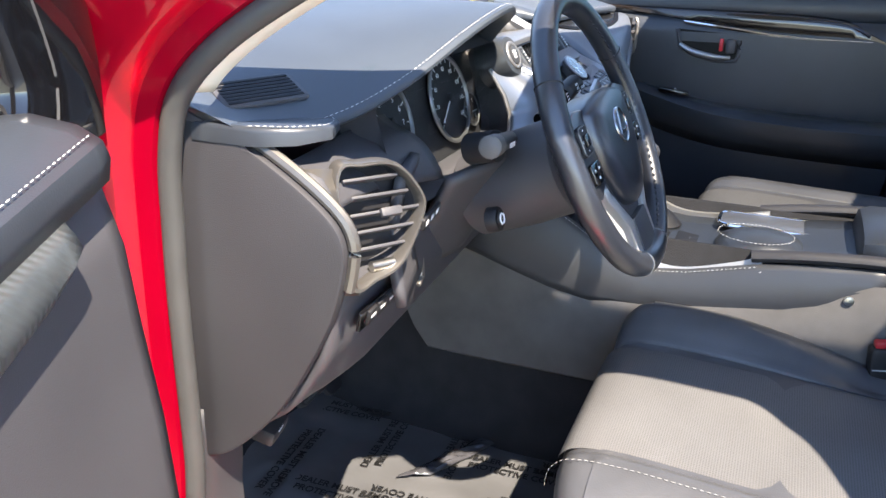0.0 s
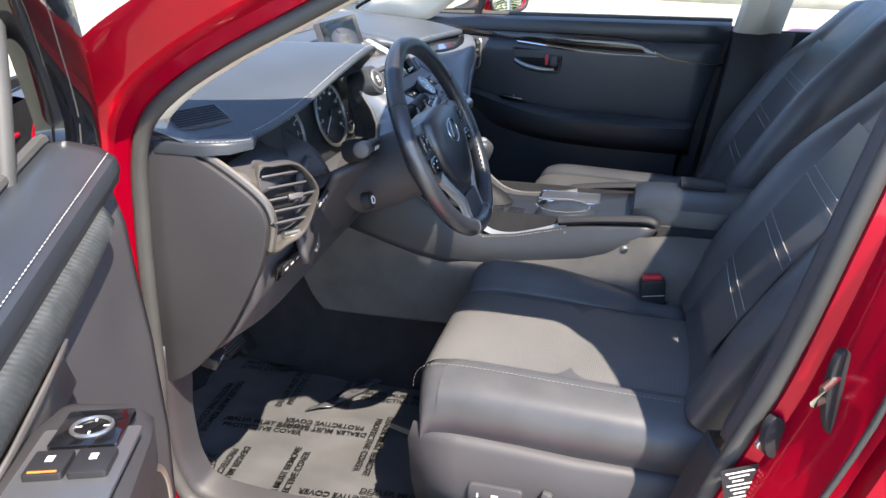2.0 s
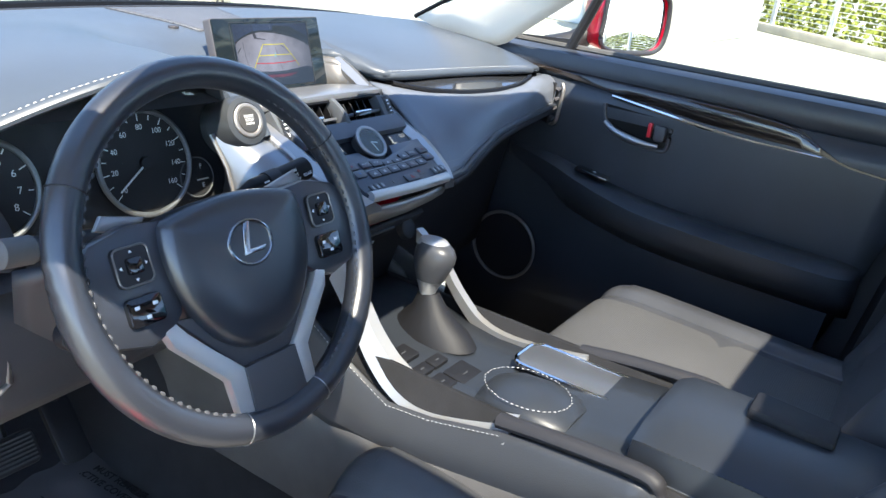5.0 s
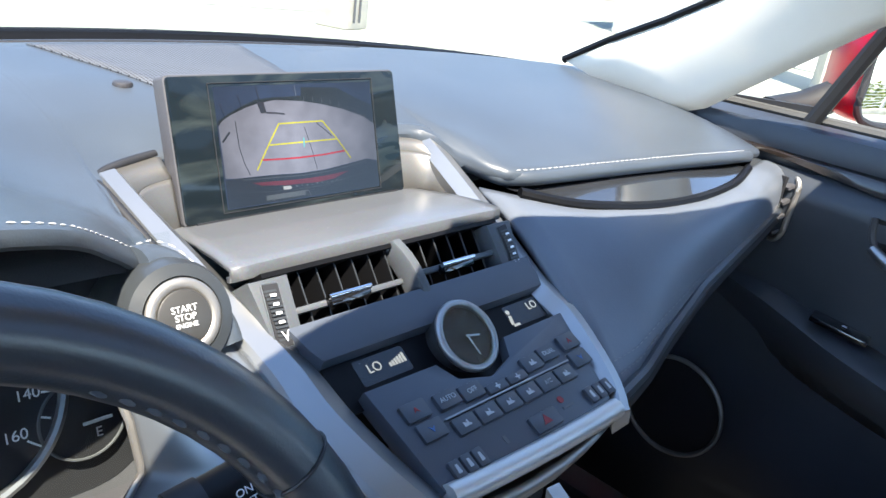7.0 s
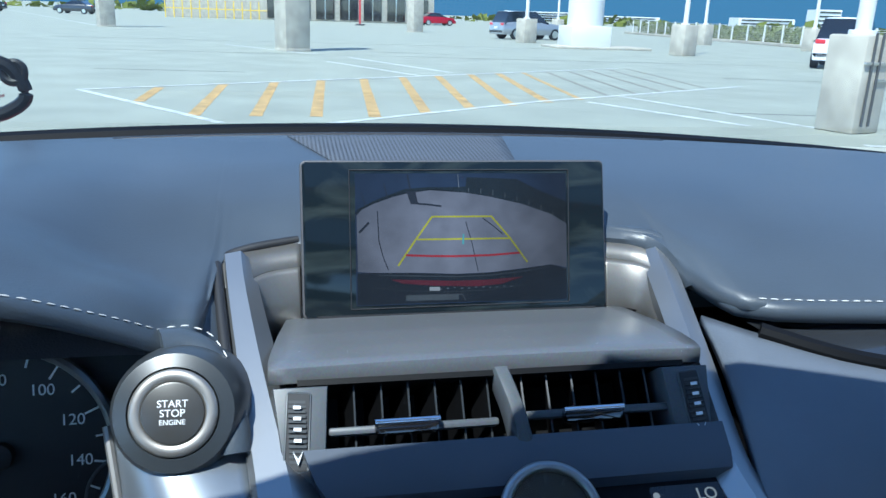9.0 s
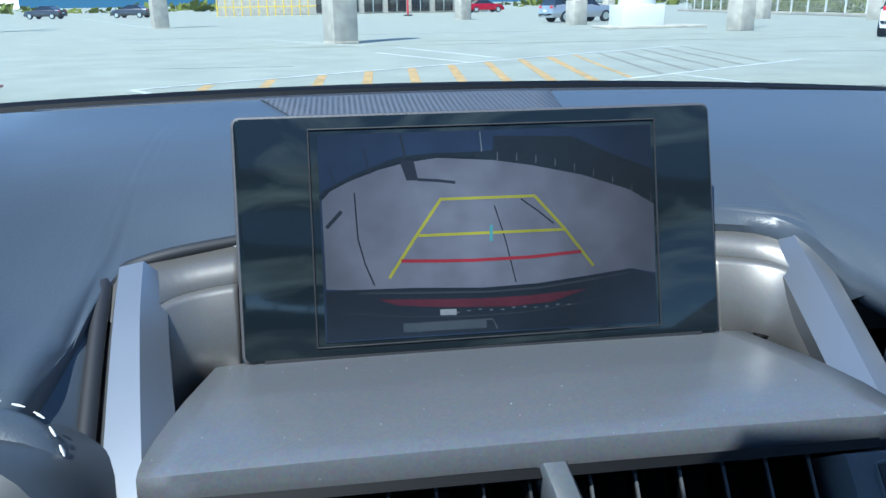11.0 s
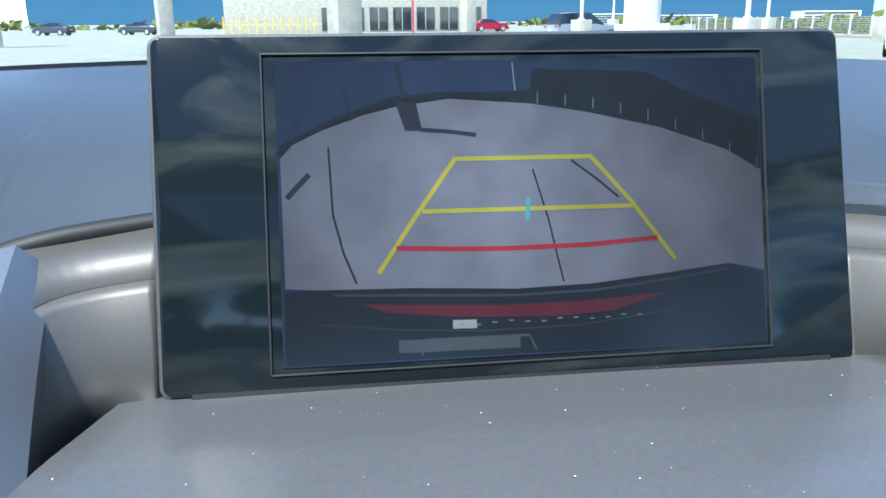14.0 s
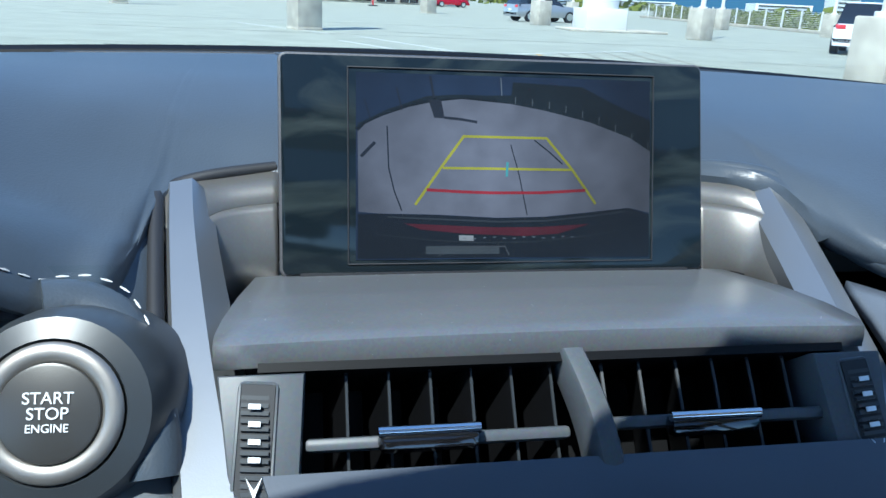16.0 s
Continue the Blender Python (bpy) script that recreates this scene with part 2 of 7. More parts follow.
def tube(path, radius, seg=10, closed=False, flat=1.0, up=(0, 0, 1)):
    """A swept tube; flat squeezes it along its second axis; radius may be a function of 0..1."""
    path = [Vector(p) for p in path]
    k = len(path)
    rings = []
    for i, p in enumerate(path):
        a = path[(i - 1) % k] if closed or i else path[0]
        b = path[(i + 1) % k] if closed or i < k - 1 else path[-1]
        d = (b - a).normalized()
        side = d.cross(Vector(up))
        if side.length < 1e-4:
            side = d.cross(Vector((1, 0, 0)))
        side.normalize()
        top = side.cross(d)
        r = radius(i / max(1, k - 1)) if callable(radius) else radius
        rings.append([p + side * (r * math.cos(q)) + top * (r * flat * math.sin(q)) for q in (2 * math.pi * j / seg for j in range(seg))])
    return loft(rings, True, not closed, closed)


def prism(outline, depth, m=Matrix(), bevel=0.0, seg=2):
    """A plate from a flat outline in x and y, from z = 0 up to depth."""
    bm = bmesh.new()
    base = [bm.verts.new((p[0], p[1], 0)) for p in outline]
    f = bm.faces.new(base)
    r = bmesh.ops.extrude_face_region(bm, geom=[f])
    tops = [v for v in r["geom"] if isinstance(v, bmesh.types.BMVert)]
    bmesh.ops.translate(bm, verts=tops, vec=(0, 0, depth))
    bmesh.ops.recalc_face_normals(bm, faces=bm.faces)
    if bevel:
        top_edges = [e for e in bm.edges if all(v in tops for v in e.verts)]
        bmesh.ops.bevel(bm, geom=top_edges, offset=bevel, segments=seg, affect="EDGES", profile=0.5)
    bm.transform(m)
    return bm


def rounded(w, h, r, n=5, cx=0, cy=0):
    """A rectangle's outline with round corners."""
    out = []
    for sx, sy, a0 in ((1, 1, 0), (-1, 1, 90), (-1, -1, 180), (1, -1, 270)):
        for i in range(n + 1):
            a = radians(a0 + 90 * i / n)
            out.append((cx + sx * (w / 2 - r) + r * math.cos(a), cy + sy * (h / 2 - r) + r * math.sin(a)))
    return out


def disc(r, depth, m=Matrix(), seg=32, bevel=0.0, r2=None):
    return prism([(r * math.cos(2 * math.pi * i / seg), (r if r2 is None else r2) * math.sin(2 * math.pi * i / seg)) for i in range(seg)], depth, m, bevel)


def ring(r, thick, m=Matrix(), seg=40, tube_seg=10, flat=1.0, r2=None):
    r2 = r if r2 is None else r2
    bm = tube([(r * math.cos(2 * math.pi * i / seg), r2 * math.sin(2 * math.pi * i / seg), 0) for i in range(seg)], thick, tube_seg, True, flat)
    bm.transform(m)
    return bm


def sheet(f, nu, nv):
    """A surface f(u, v), u and v from 0 to 1."""
    return loft([[f(i / nu, j / nv) for j in range(nv + 1)] for i in range(nu + 1)], closed=False)


def join(*bms):
    out = bmesh.new()
    for b in bms:
        me = bpy.data.meshes.new("tmp")
        b.to_mesh(me)
        b.free()
        out.from_mesh(me)
        bpy.data.meshes.remove(me)
    return out


def writing(name, words, size, m, mat, parent, label="", depth=0.0002, bold=0.0):
    """Flat lettering in the plane of m, centred."""
    cu = bpy.data.curves.new(name, "FONT")
    cu.body, cu.size, cu.align_x, cu.align_y, cu.extrude = words, size, "CENTER", "CENTER", depth
    cu.offset = bold
    tmp = bpy.data.objects.new("tmp", cu)
    scene.collection.objects.link(tmp)
    me = bpy.data.meshes.new_from_object(tmp.evaluated_get(bpy.context.evaluated_depsgraph_get()))
    bpy.data.objects.remove(tmp)
    me.transform(m)
    me.materials.clear()
    me.materials.append(mat)
    ob = new(name, me)
    ob.parent = parent
    if label:
        tagged(ob, label)
    return ob


def basis(origin, xdir, ydir):
    """A pose whose x and y axes lie along the two directions."""
    x = Vector(xdir).normalized()
    z = x.cross(Vector(ydir)).normalized()
    y = z.cross(x)
    m = Matrix((x, y, z)).transposed().to_4x4()
    m.translation = origin
    return m


def stitches(path, length=0.005, gap=0.003, r=0.0006):
    """Small thread capsules along a path, one joined mesh."""
    path = [Vector(p) for p in path]
    verts, faces = [], []
    run, nxt = 0.0, 0.0
    for a, b in zip(path, path[1:]):
        seg = (b - a).length
        d = (b - a).normalized()
        side = d.cross(Vector((0, 0, 1))).normalized()
        top = side.cross(d)
        while nxt < run + seg:
            p = a + d * (nxt - run)
            k = len(verts)
            q = p + d * length
            mid = (p + q) / 2
            for c, s in ((p, 0.5), (mid, 1.0), (q, 0.5)):
                verts += [c + side * r * s, c + top * r * s, c - side * r * s, c - top * r * s * 0.5]
            for o in (0, 4):
                faces += [(k + o + i, k + o + (i + 1) % 4, k + o + 4 + (i + 1) % 4, k + o + 4 + i) for i in range(4)]
            faces += [(k + 3, k + 2, k + 1, k), (k + 8, k + 9, k + 10, k + 11)]
            nxt += length + gap
        run += seg
    bm = bmesh.new()
    vs = [bm.verts.new(v) for v in verts]
    for f in faces:
        bm.faces.new([vs[i] for i in f])
    return bm


def lerp(table, x):
    """Piecewise smooth values from rows (x, value, ...)."""
    if x <= table[0][0]:
        return table[0][1:]
    for a, b in zip(table, table[1:]):
        if x <= b[0]:
            t = (x - a[0]) / (b[0] - a[0])
            return tuple(p + (q - p) * t for p, q in zip(a[1:], b[1:]))
    return table[-1][1:]


def ease(t):
    t = min(1, max(0, t))
    return t * t * (3 - 2 * t)


# ---- car: dashboard ----
dash = thing("dashboard", "black soft-touch dashboard with white stitching and silver trim", "dashboard")
EDGE = smooth_line([(-0.756, 0.425, 1.082), (-0.70, 0.405, 1.075), (-0.62, 0.375, 1.086), (-0.54, 0.347, 1.112), (-0.45, 0.322, 1.148), (-0.38, 0.310, 1.168),
                    (-0.314, 0.308, 1.176), (-0.25, 0.326, 1.164), (-0.210, 0.362, 1.138), (-0.186, 0.384, 1.120), (-0.172, 0.392, 1.119), (-0.1675, 0.44, 1.139),
                    (-0.163, 0.480, 1.146), (-0.153, 0.494, 1.146), (-0.112, 0.507, 1.142), (0.0, 0.512, 1.142), (0.115, 0.506, 1.140), (0.150, 0.490, 1.136), (0.160, 0.455, 1.124),
                    (0.172, 0.42, 1.118), (0.20, 0.403, 1.117), (0.33, 0.387, 1.116), (0.47, 0.374, 1.113), (0.606, 0.366, 1.107), (0.68, 0.375, 1.10), (0.745, 0.43, 1.09)], 5)


def front_y(x):
    return 0.845 - 0.16 * x * x


def pad_z(x, y):
    return 1.174 - 0.6 * (0.70 - y) ** 2 * (1 if y < 0.7 else 1.5) - 0.06 * x * x


def top_z(x, y, yr, zr):
    """Height of the dashboard top between its rear edge and the crown."""
    if y >= 0.72:
        return pad_z(x, y)
    t = (y - yr) / (0.72 - yr)
    z0 = pad_z(x, 0.72)
    return zr + (z0 - zr) * (t + 0.35 * t * (1 - t)) + 0.010 * math.sin(math.pi * t) * (1 - t)


def edge_at(x):
    for a, b in zip(EDGE, EDGE[1:]):
        if a.x <= x <= b.x and b.x > a.x:
            return a.lerp(b, (x - a.x) / (b.x - a.x))
    return EDGE[0] if x < 0 else EDGE[-1]


def dip(x, y):
    """How far the pad sinks towards the centre opening's driver-side corner."""
    across = ease((x + 0.33) / 0.155) if x < -0.172 else ease((-0.05 - x) / 0.12)
    along = lerp([(0.30, 0.0, 0), (0.392, 0.006, 0), (0.44, 0.024, 0), (0.49, 0.018, 0), (0.55, 0.006, 0), (0.62, 0.0, 0), (0.9, 0.0, 0)], y)[0]
    return across * along


def dash_z(x, y):
    """Top height, evened out across the corners of the centre opening."""
    return plain_z(x, y) - dip(x, y)


def plain_z(x, y):
    e = edge_at(x)
    k = ease((0.30 - abs(x)) / 0.06)
    if k <= 0 or y >= 0.72:
        return top_z(x, y, e.y, e.z)
    def even(v):
        total = 0
        for d in range(-10, 11):
            q = edge_at(x + 0.006 * d)
            total += top_z(x, max(v, q.y), q.y, q.z)
        return total / 21
    fade = max(0, 1 - max(0, y - e.y) / 0.07) ** 2
    return (1 - k) * top_z(x, y, e.y, e.z) + k * (even(y) + (e.z - even(e.y)) * fade)


rows = []
for p in EDGE:
    yf = front_y(p.x)
    col = []
    for j in range(27):
        t = 1 - (1 - j / 26) ** 1.4
        y = yf + (p.y + 0.004 - yf) * t
        col.append(Vector((p.x, y, dash_z(p.x, y))))
    k = 0.45 if p.x < -0.1 else (0.8 if p.x < 0.16 else 0.5)
    for dy, dz in ((-0.004, -0.002), (-0.009, -0.009), (-0.008, -0.018), (0.0, -0.025), (0.02, -0.028), (0.06, -0.030)):
        col.append(Vector((p.x, p.y + dy * k, p.z - dip(p.x, p.y) + dz * k)))
    rows.append(col)
part("upper_pad", loft(rows, closed=False), M["vinyl"], dash, "soft black vinyl dashboard top")
part("hood_stitching", stitches([Vector((p.x, p.y + 0.004, dash_z(p.x, p.y + 0.004) + 0.0004)) for p in EDGE if p.x < -0.185], 0.0042, 0.0032), M["thread"], dash, "white stitching")
part("tray_stitching", stitches([Vector((p.x, p.y - 0.002, p.z - 0.0006)) for p in EDGE if 0.185 < p.x < 0.62]), M["thread"], dash, "white stitching")
# windscreen side of the top: demister slot, speaker grille, sun sensor
part("demister_slot", sheet(lambda u, v: Vector(((u - 0.5) * 0.56, 0.752 + 0.010 * v - 0.1 * ((u - 0.5) * 0.56) ** 2, dash_z((u - 0.5) * 0.56, 0.757) + 0.0015)), 24, 1), M["black"], dash, solid=0.003)
def grille(u, v):
    x0, x1, y = -0.118 + 0.055 * v, 0.094 - 0.02 * v, 0.728 - 0.150 * v
    x = x0 + (x1 - x0) * u
    return Vector((x, y, dash_z(x, y) + 0.0016))
part("speaker_grille", sheet(grille, 12, 12), material("speaker_mesh", (0.080, 0.086, 0.098), 0.6, vary=0.1, dots=0.95, dot_scale=270), dash, "perforated speaker grille", solid=0.002)
part("sun_sensor", disc(0.008, 0.004, Matrix.Translation((-0.092, 0.600, dash_z(-0.092, 0.600) - 0.001)), 20, 0.002), M["hard_grey"], dash)
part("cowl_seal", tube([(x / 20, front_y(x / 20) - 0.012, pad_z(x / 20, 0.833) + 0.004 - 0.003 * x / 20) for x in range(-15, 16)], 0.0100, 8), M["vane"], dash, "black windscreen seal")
SB = basis((-0.178, 0.346, 1.089), (1, -0.05, 0), (0, 0.42, 0.9))
# the pad's corners beside the centre stack
ARM_LINE = smooth_line([(0.1645, 0.490, 1.127), (0.160, 0.45, 1.112), (0.151, 0.385, 1.084), (0.145, 0.348, 1.066)], 6)
HOOD_END = smooth_line([(-0.186, 0.386, 1.1150), (-0.175, 0.3895, 1.1138), (-0.163, 0.3865, 1.1085), (-0.153, 0.373, 1.096), (-0.147, 0.357, 1.080), (-0.1455, 0.350, 1.070)], 6)


def pad_corner(u, v):
    """From the pad's own edge at u = 0 down to the stack's arm at u = 1; v runs towards the driver."""
    k = v * (len(ARM_LINE) - 1)
    i = min(int(k), len(ARM_LINE) - 2)
    arm = ARM_LINE[i].lerp(ARM_LINE[i + 1], k - i)
    arm = Vector((-arm.x, arm.y, arm.z - 0.004))
    y = 0.499 - 0.107 * v
    pad = Vector((-0.186, y, dash_z(-0.186, y) - 0.0006))
    end = HOOD_END[min(int(u * (len(HOOD_END) - 1)), len(HOOD_END) - 1)]
    p = pad.lerp(arm, u) + Vector((0.0, 0, 0.0028)) * math.sin(math.pi * u)
    return p.lerp(end, ease(v * 3 - 2) if v > 0.66 else 0)


part("pad_corner", sheet(pad_corner, 24, 24), M["vinyl"], dash, "soft vinyl corner beside the stack")
part("hood_return", tube([p + Vector((-0.003, -0.004, -0.0075)) for p in HOOD_END], lambda t: 0.0130 - 0.004 * t, 16), M["vinyl"], dash, "rolled leather edge round the start button")
part("return_stitching", stitches([p + Vector((0.0012 + 0.0022 * i / 24, 0.0012, 0.0048 - 0.0012 * i / 24)) for i, p in enumerate(HOOD_END[:26])], 0.0042, 0.0032), M["thread"], dash, "white stitching")
for s in (-1, 1):
    back = smooth_line([(s * 0.112, 0.508, 1.1345), (s * 0.140, 0.500, 1.1325), (s * 0.158, 0.494, 1.129), (s * 0.1645, 0.485, 1.1255)], 5)
    rest = [Vector((s * (p.x + 0.002), p.y, p.z + 0.001)) for p in ARM_LINE[2:]]
    if s < 0:
        part("pad_lip", tube([p + Vector((0, 0, -0.0015)) for p in back] + rest, 0.0034, 10), M["black"], dash, "black rolled lip")

# side demister by the driver's pillar
def on_dash(x, y, dx, dy):
    """A pose lying on the dashboard top at x, y with its x axis along dx, dy."""
    e = 0.02
    z = dash_z(x, y)
    gx, gy = (dash_z(x + e, y) - dash_z(x - e, y)) / (2 * e), (dash_z(x, y + e) - dash_z(x, y - e)) / (2 * e)
    return basis((x, y, z), (dx, dy, gx * dx + gy * dy), (-dy, dx, -gx * dy + gy * dx))
SD = on_dash(-0.668, 0.470, 0.87, -0.49)
vent_side = part("side_demister", prism(rounded(0.098, 0.058, 0.008), 0.006, SD @ Matrix.Translation((0, 0, -0.0025)), 0.002), M["hard"], dash)
for i in range(7):
    part("slat", box(0.086, 0.0040, 0.0012, SD @ pose(0, -0.021 + i * 0.007, 0.0036)), M["vane"], vent_side)

# driver's end cap and its rim
CAP = [(0.535, 1.088), (0.49, 1.088), (0.44, 1.073), (0.385, 1.043), (0.340, 1.010), (0.322, 0.985), (0.320, 0.955), (0.335, 0.90), (0.365, 0.84), (0.405, 0.775), (0.45, 0.722), (0.50, 0.680), (0.545, 0.665)]
cap_line = smooth_line([(0, y, z) for y, z in CAP], 5)
cap_m = Matrix(((0, 0, -1, -0.742), (1, 0, 0, 0), (0, 1, 0, 0), (0, 0, 0, 1)))
part("end_cap", prism([(p.y, p.z) for p in cap_line] + [(0.60, 0.67), (0.60, 1.07)], 0.014, cap_m, 0.004), M["hard_grey"], dash, "warm charcoal plastic end panel")
part("cap_rim", tube([(-0.744, p.y - 0.006, p.z + 0.004) for p in cap_line[:34]], 0.0065, 8), M["vent_metal"], dash, "satin metal trim strip")
part("cap_top", loft([[Vector((x, y, z)) for y, z in ((0.60, 1.075), (0.50, 1.079), (0.42, 1.062))] + [Vector((x + 0.002, y, z)) for y, z in ((0.43, 1.07), (0.50, 1.098), (0.60, 1.10))] for x in (-0.756, -0.70)], True), M["hard"], dash)
END_PAD = [(-0.757, 0.48), (-0.757, 0.402), (-0.738, 0.368), (-0.702, 0.348), (-0.664, 0.362), (-0.640, 0.384), (-0.652, 0.412), (-0.70, 0.435)]
block = prism([(x, y + 0.010) for x, y in END_PAD], 0.020, Matrix.Translation((0, 0, 1.060)), 0.006, 3)
for v in block.verts:
    k = min(1, max(0, (-0.645 - v.co.x) / 0.11))
    v.co.z = 1.079 + 0.010 * k - (1.080 - v.co.z) * (0.35 + 0.65 * k)
part("end_pad", block, M["leather"], dash, "leather-wrapped block at the dashboard's end")
part("end_stitching", stitches([Vector((x, y + 0.017, 1.0797 + 0.010 * min(1, max(0, (-0.645 - x) / 0.11)))) for x, y in ((q.x, q.y) for q in smooth_line([(x, y, 0) for x, y in END_PAD[1:6]], 5))], 0.004, 0.003), M["thread"], dash, "white stitching")
# brow between cap and driver's vent
part("vent_brow", sheet(lambda u, v: Vector((-0.745 + 0.26 * u, 0.395 + 0.02 * u - (0.055 + 0.03 * u) * ease(v), 1.048 + 0.004 * u - 0.012 * v - 0.055 * max(0, u - 0.35) * v - 0.03 * ease(v * 2 - 1))), 12, 8), M["hard"], dash, solid=0.01)
# lower panels
def knee(u, v):
    x = -0.742 + 0.60 * u
    prof = [(0, 0.36, 0.955), (0.2, 0.335, 0.915), (0.45, 0.338, 0.85), (0.7, 0.358, 0.79), (0.85, 0.40, 0.748), (0.93, 0.46, 0.735), (1, 0.62, 0.72)]
    y, z = lerp(prof, v)
    k = ease(1 - u * 6)
    return Vector((x, y + 0.10 * k * v * v + 0.035 * u, z - 0.045 * k * v))
part("knee_panel", sheet(knee, 24, 24), M["hard"], dash, "charcoal plastic knee panel", solid=0.012)
part("instrument_pod_side", sheet(lambda u, v: Vector((-0.64 + 0.10 * u, 0.32 + 0.03 * u + 0.012 * math.sin(v * 3), 1.02 - 0.16 * v)), 6, 8), M["hard"], dash, solid=0.012)


def column_shroud(u, v):
    a = u * 2 - 1
    x = -0.372 + 0.135 * a * (1 - 0.35 * v)
    z = 0.985 - 0.165 * v + 0.02 * (1 - a * a)
    y = 0.262 + 0.10 * v + 0.055 * a * a
    return Vector((x, y, z))
part("column_surround", sheet(column_shroud, 16, 12), M["hard"], dash, "charcoal plastic column surround", solid=0.012)
knob_m = basis((-0.483, 0.268, 0.926), (1, 0, 0), (0, 0.25, 1))
knob = part("tilt_switch", disc(0.016, 0.016, knob_m, 24, 0.003), M["black"], dash)
part("tilt_cap", disc(0.011, 0.002, knob_m @ Matrix.Translation((0, 0, 0.016)), 20, 0.0005), M["black"], knob)
part("tilt_mark", ring(0.0065, 0.0014, knob_m @ Matrix.Translation((0, 0, 0.0182)), 20, 6), M["white_ink"], knob)

# passenger side: tray, pad, glove box
TRAY_LOW = [(0.185, 0.396, 1.098), (0.24, 0.366, 1.088), (0.33, 0.342, 1.081), (0.43, 0.333, 1.078), (0.53, 0.338, 1.080), (0.60, 0.352, 1.088)]
low_line = smooth_line(TRAY_LOW, 6)
def tray_row(p):
    e = edge_at(p.x)
    k = math.sin(math.pi * (p.x - 0.185) / 0.415)
    back = Vector((p.x, e.y + 0.006, e.z - 0.020 + 0.007 * k))
    return [p, p.lerp(back, 0.3) + Vector((0, 0, -0.0012 * k)), p.lerp(back, 0.7) + Vector((0, 0, -0.0010 * k)), back, back + Vector((0, 0.008, 0.004))]


part("tray_insert", loft([tray_row(p) for p in low_line], closed=False), M["lacquer"], dash, "glossy dark tray insert")
ROLL = smooth_line([(0.112, 0.509, 1.136), (0.140, 0.502, 1.134), (0.158, 0.492, 1.129), (0.166, 0.465, 1.120), (0.172, 0.438, 1.111), (0.180, 0.416, 1.107)], 5) + [Vector((p.x, p.y - 0.002, p.z - 0.0088)) for p in EDGE if 0.200 < p.x < 0.64]
part("tray_roll", tube(ROLL, lambda t: 0.0036 + 0.0038 * min(1, t * 5), 14), M["vinyl"], dash, "stitched leather roll over the tray")
part("tray_rim", tube([p + Vector((0, -0.002, 0.0)) for p in low_line], 0.0055, 8), M["vane"], dash)


def pass_pad(u, v):
    xs = 0.157 - 0.032 * v
    x = xs + (0.717 - xs) * u
    top = lerp([(0.14, 0.435, 1.105)] + TRAY_LOW + [(0.72, 0.375, 1.085)], x)
    low = lerp([(0.12, 0.222, 0.992), (0.19, 0.236, 0.988), (0.24, 0.246, 1.004), (0.33, 0.262, 1.024), (0.45, 0.282, 1.030), (0.55, 0.300, 1.030), (0.72, 0.335, 1.026)], x)
    bulge = (0.010 + 0.014 * ease(u * 4)) * math.sin(math.pi * v)
    return Vector((x, top[0] + (low[0] - top[0]) * v - bulge * 0.6, top[1] - 0.003 + (low[1] - top[1]) * v ** 1.35 + bulge * 0.5))
part("passenger_pad", sheet(pass_pad, 24, 14), M["pad"], dash, "padded black leather dashboard panel", solid=0.008)
part("pad_stitching", stitches([pass_pad(u / 60, 0.945) + Vector((0, -0.001, 0.001)) for u in range(2, 58)], 0.005, 0.003), M["grey_thread"], dash, "grey stitching")
part("pad_stitching", stitches([pass_pad(u / 60, 0.90) + Vector((0, -0.001, 0.001)) for u in range(2, 58)], 0.005, 0.003), M["grey_thread"], dash, "grey stitching")
part("pad_piping", tube([pass_pad(u / 40, 1.0) for u in range(41)], 0.006, 8), M["leather"], dash)


def glove(u, v):
    low = pass_pad(u, 1.0)
    prof = [(0, 0.0, -0.004), (0.15, 0.05, -0.03), (0.3, 0.10, -0.06), (1, 0.16, -0.36)]
    dy, dz = lerp(prof, v)
    return low + Vector((0, dy, dz))
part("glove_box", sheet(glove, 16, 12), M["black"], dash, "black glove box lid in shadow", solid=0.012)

# near-black boxes added behind pad and stack so that the gaps stay dark
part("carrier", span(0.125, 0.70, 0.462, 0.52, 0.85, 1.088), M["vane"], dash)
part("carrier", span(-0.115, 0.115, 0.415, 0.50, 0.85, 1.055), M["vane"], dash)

# side vent by the passenger door
svp = thing("side_air_vent", "satin-edged air vent at the end of the dashboard", "air vent")
SV = basis((0.705, 0.335, 1.028), (0.5, 0.86, 0.0), (0.1, 0.0, 1))
part("frame", tube([SV @ Vector((x, y, 0)) for x, y in rounded(0.05, 0.095, 0.02)], 0.004, 8, True), M["bronze"], svp)
for i in range(4):
    part("slat", box(0.044, 0.012, 0.004, SV @ pose(0, -0.032 + i * 0.021, -0.008, 60, 0, 0)), M["hard"], svp)
part("duct", box(0.046, 0.088, 0.004, SV @ Matrix.Translation((0, 0, -0.022))), M["black"], svp)

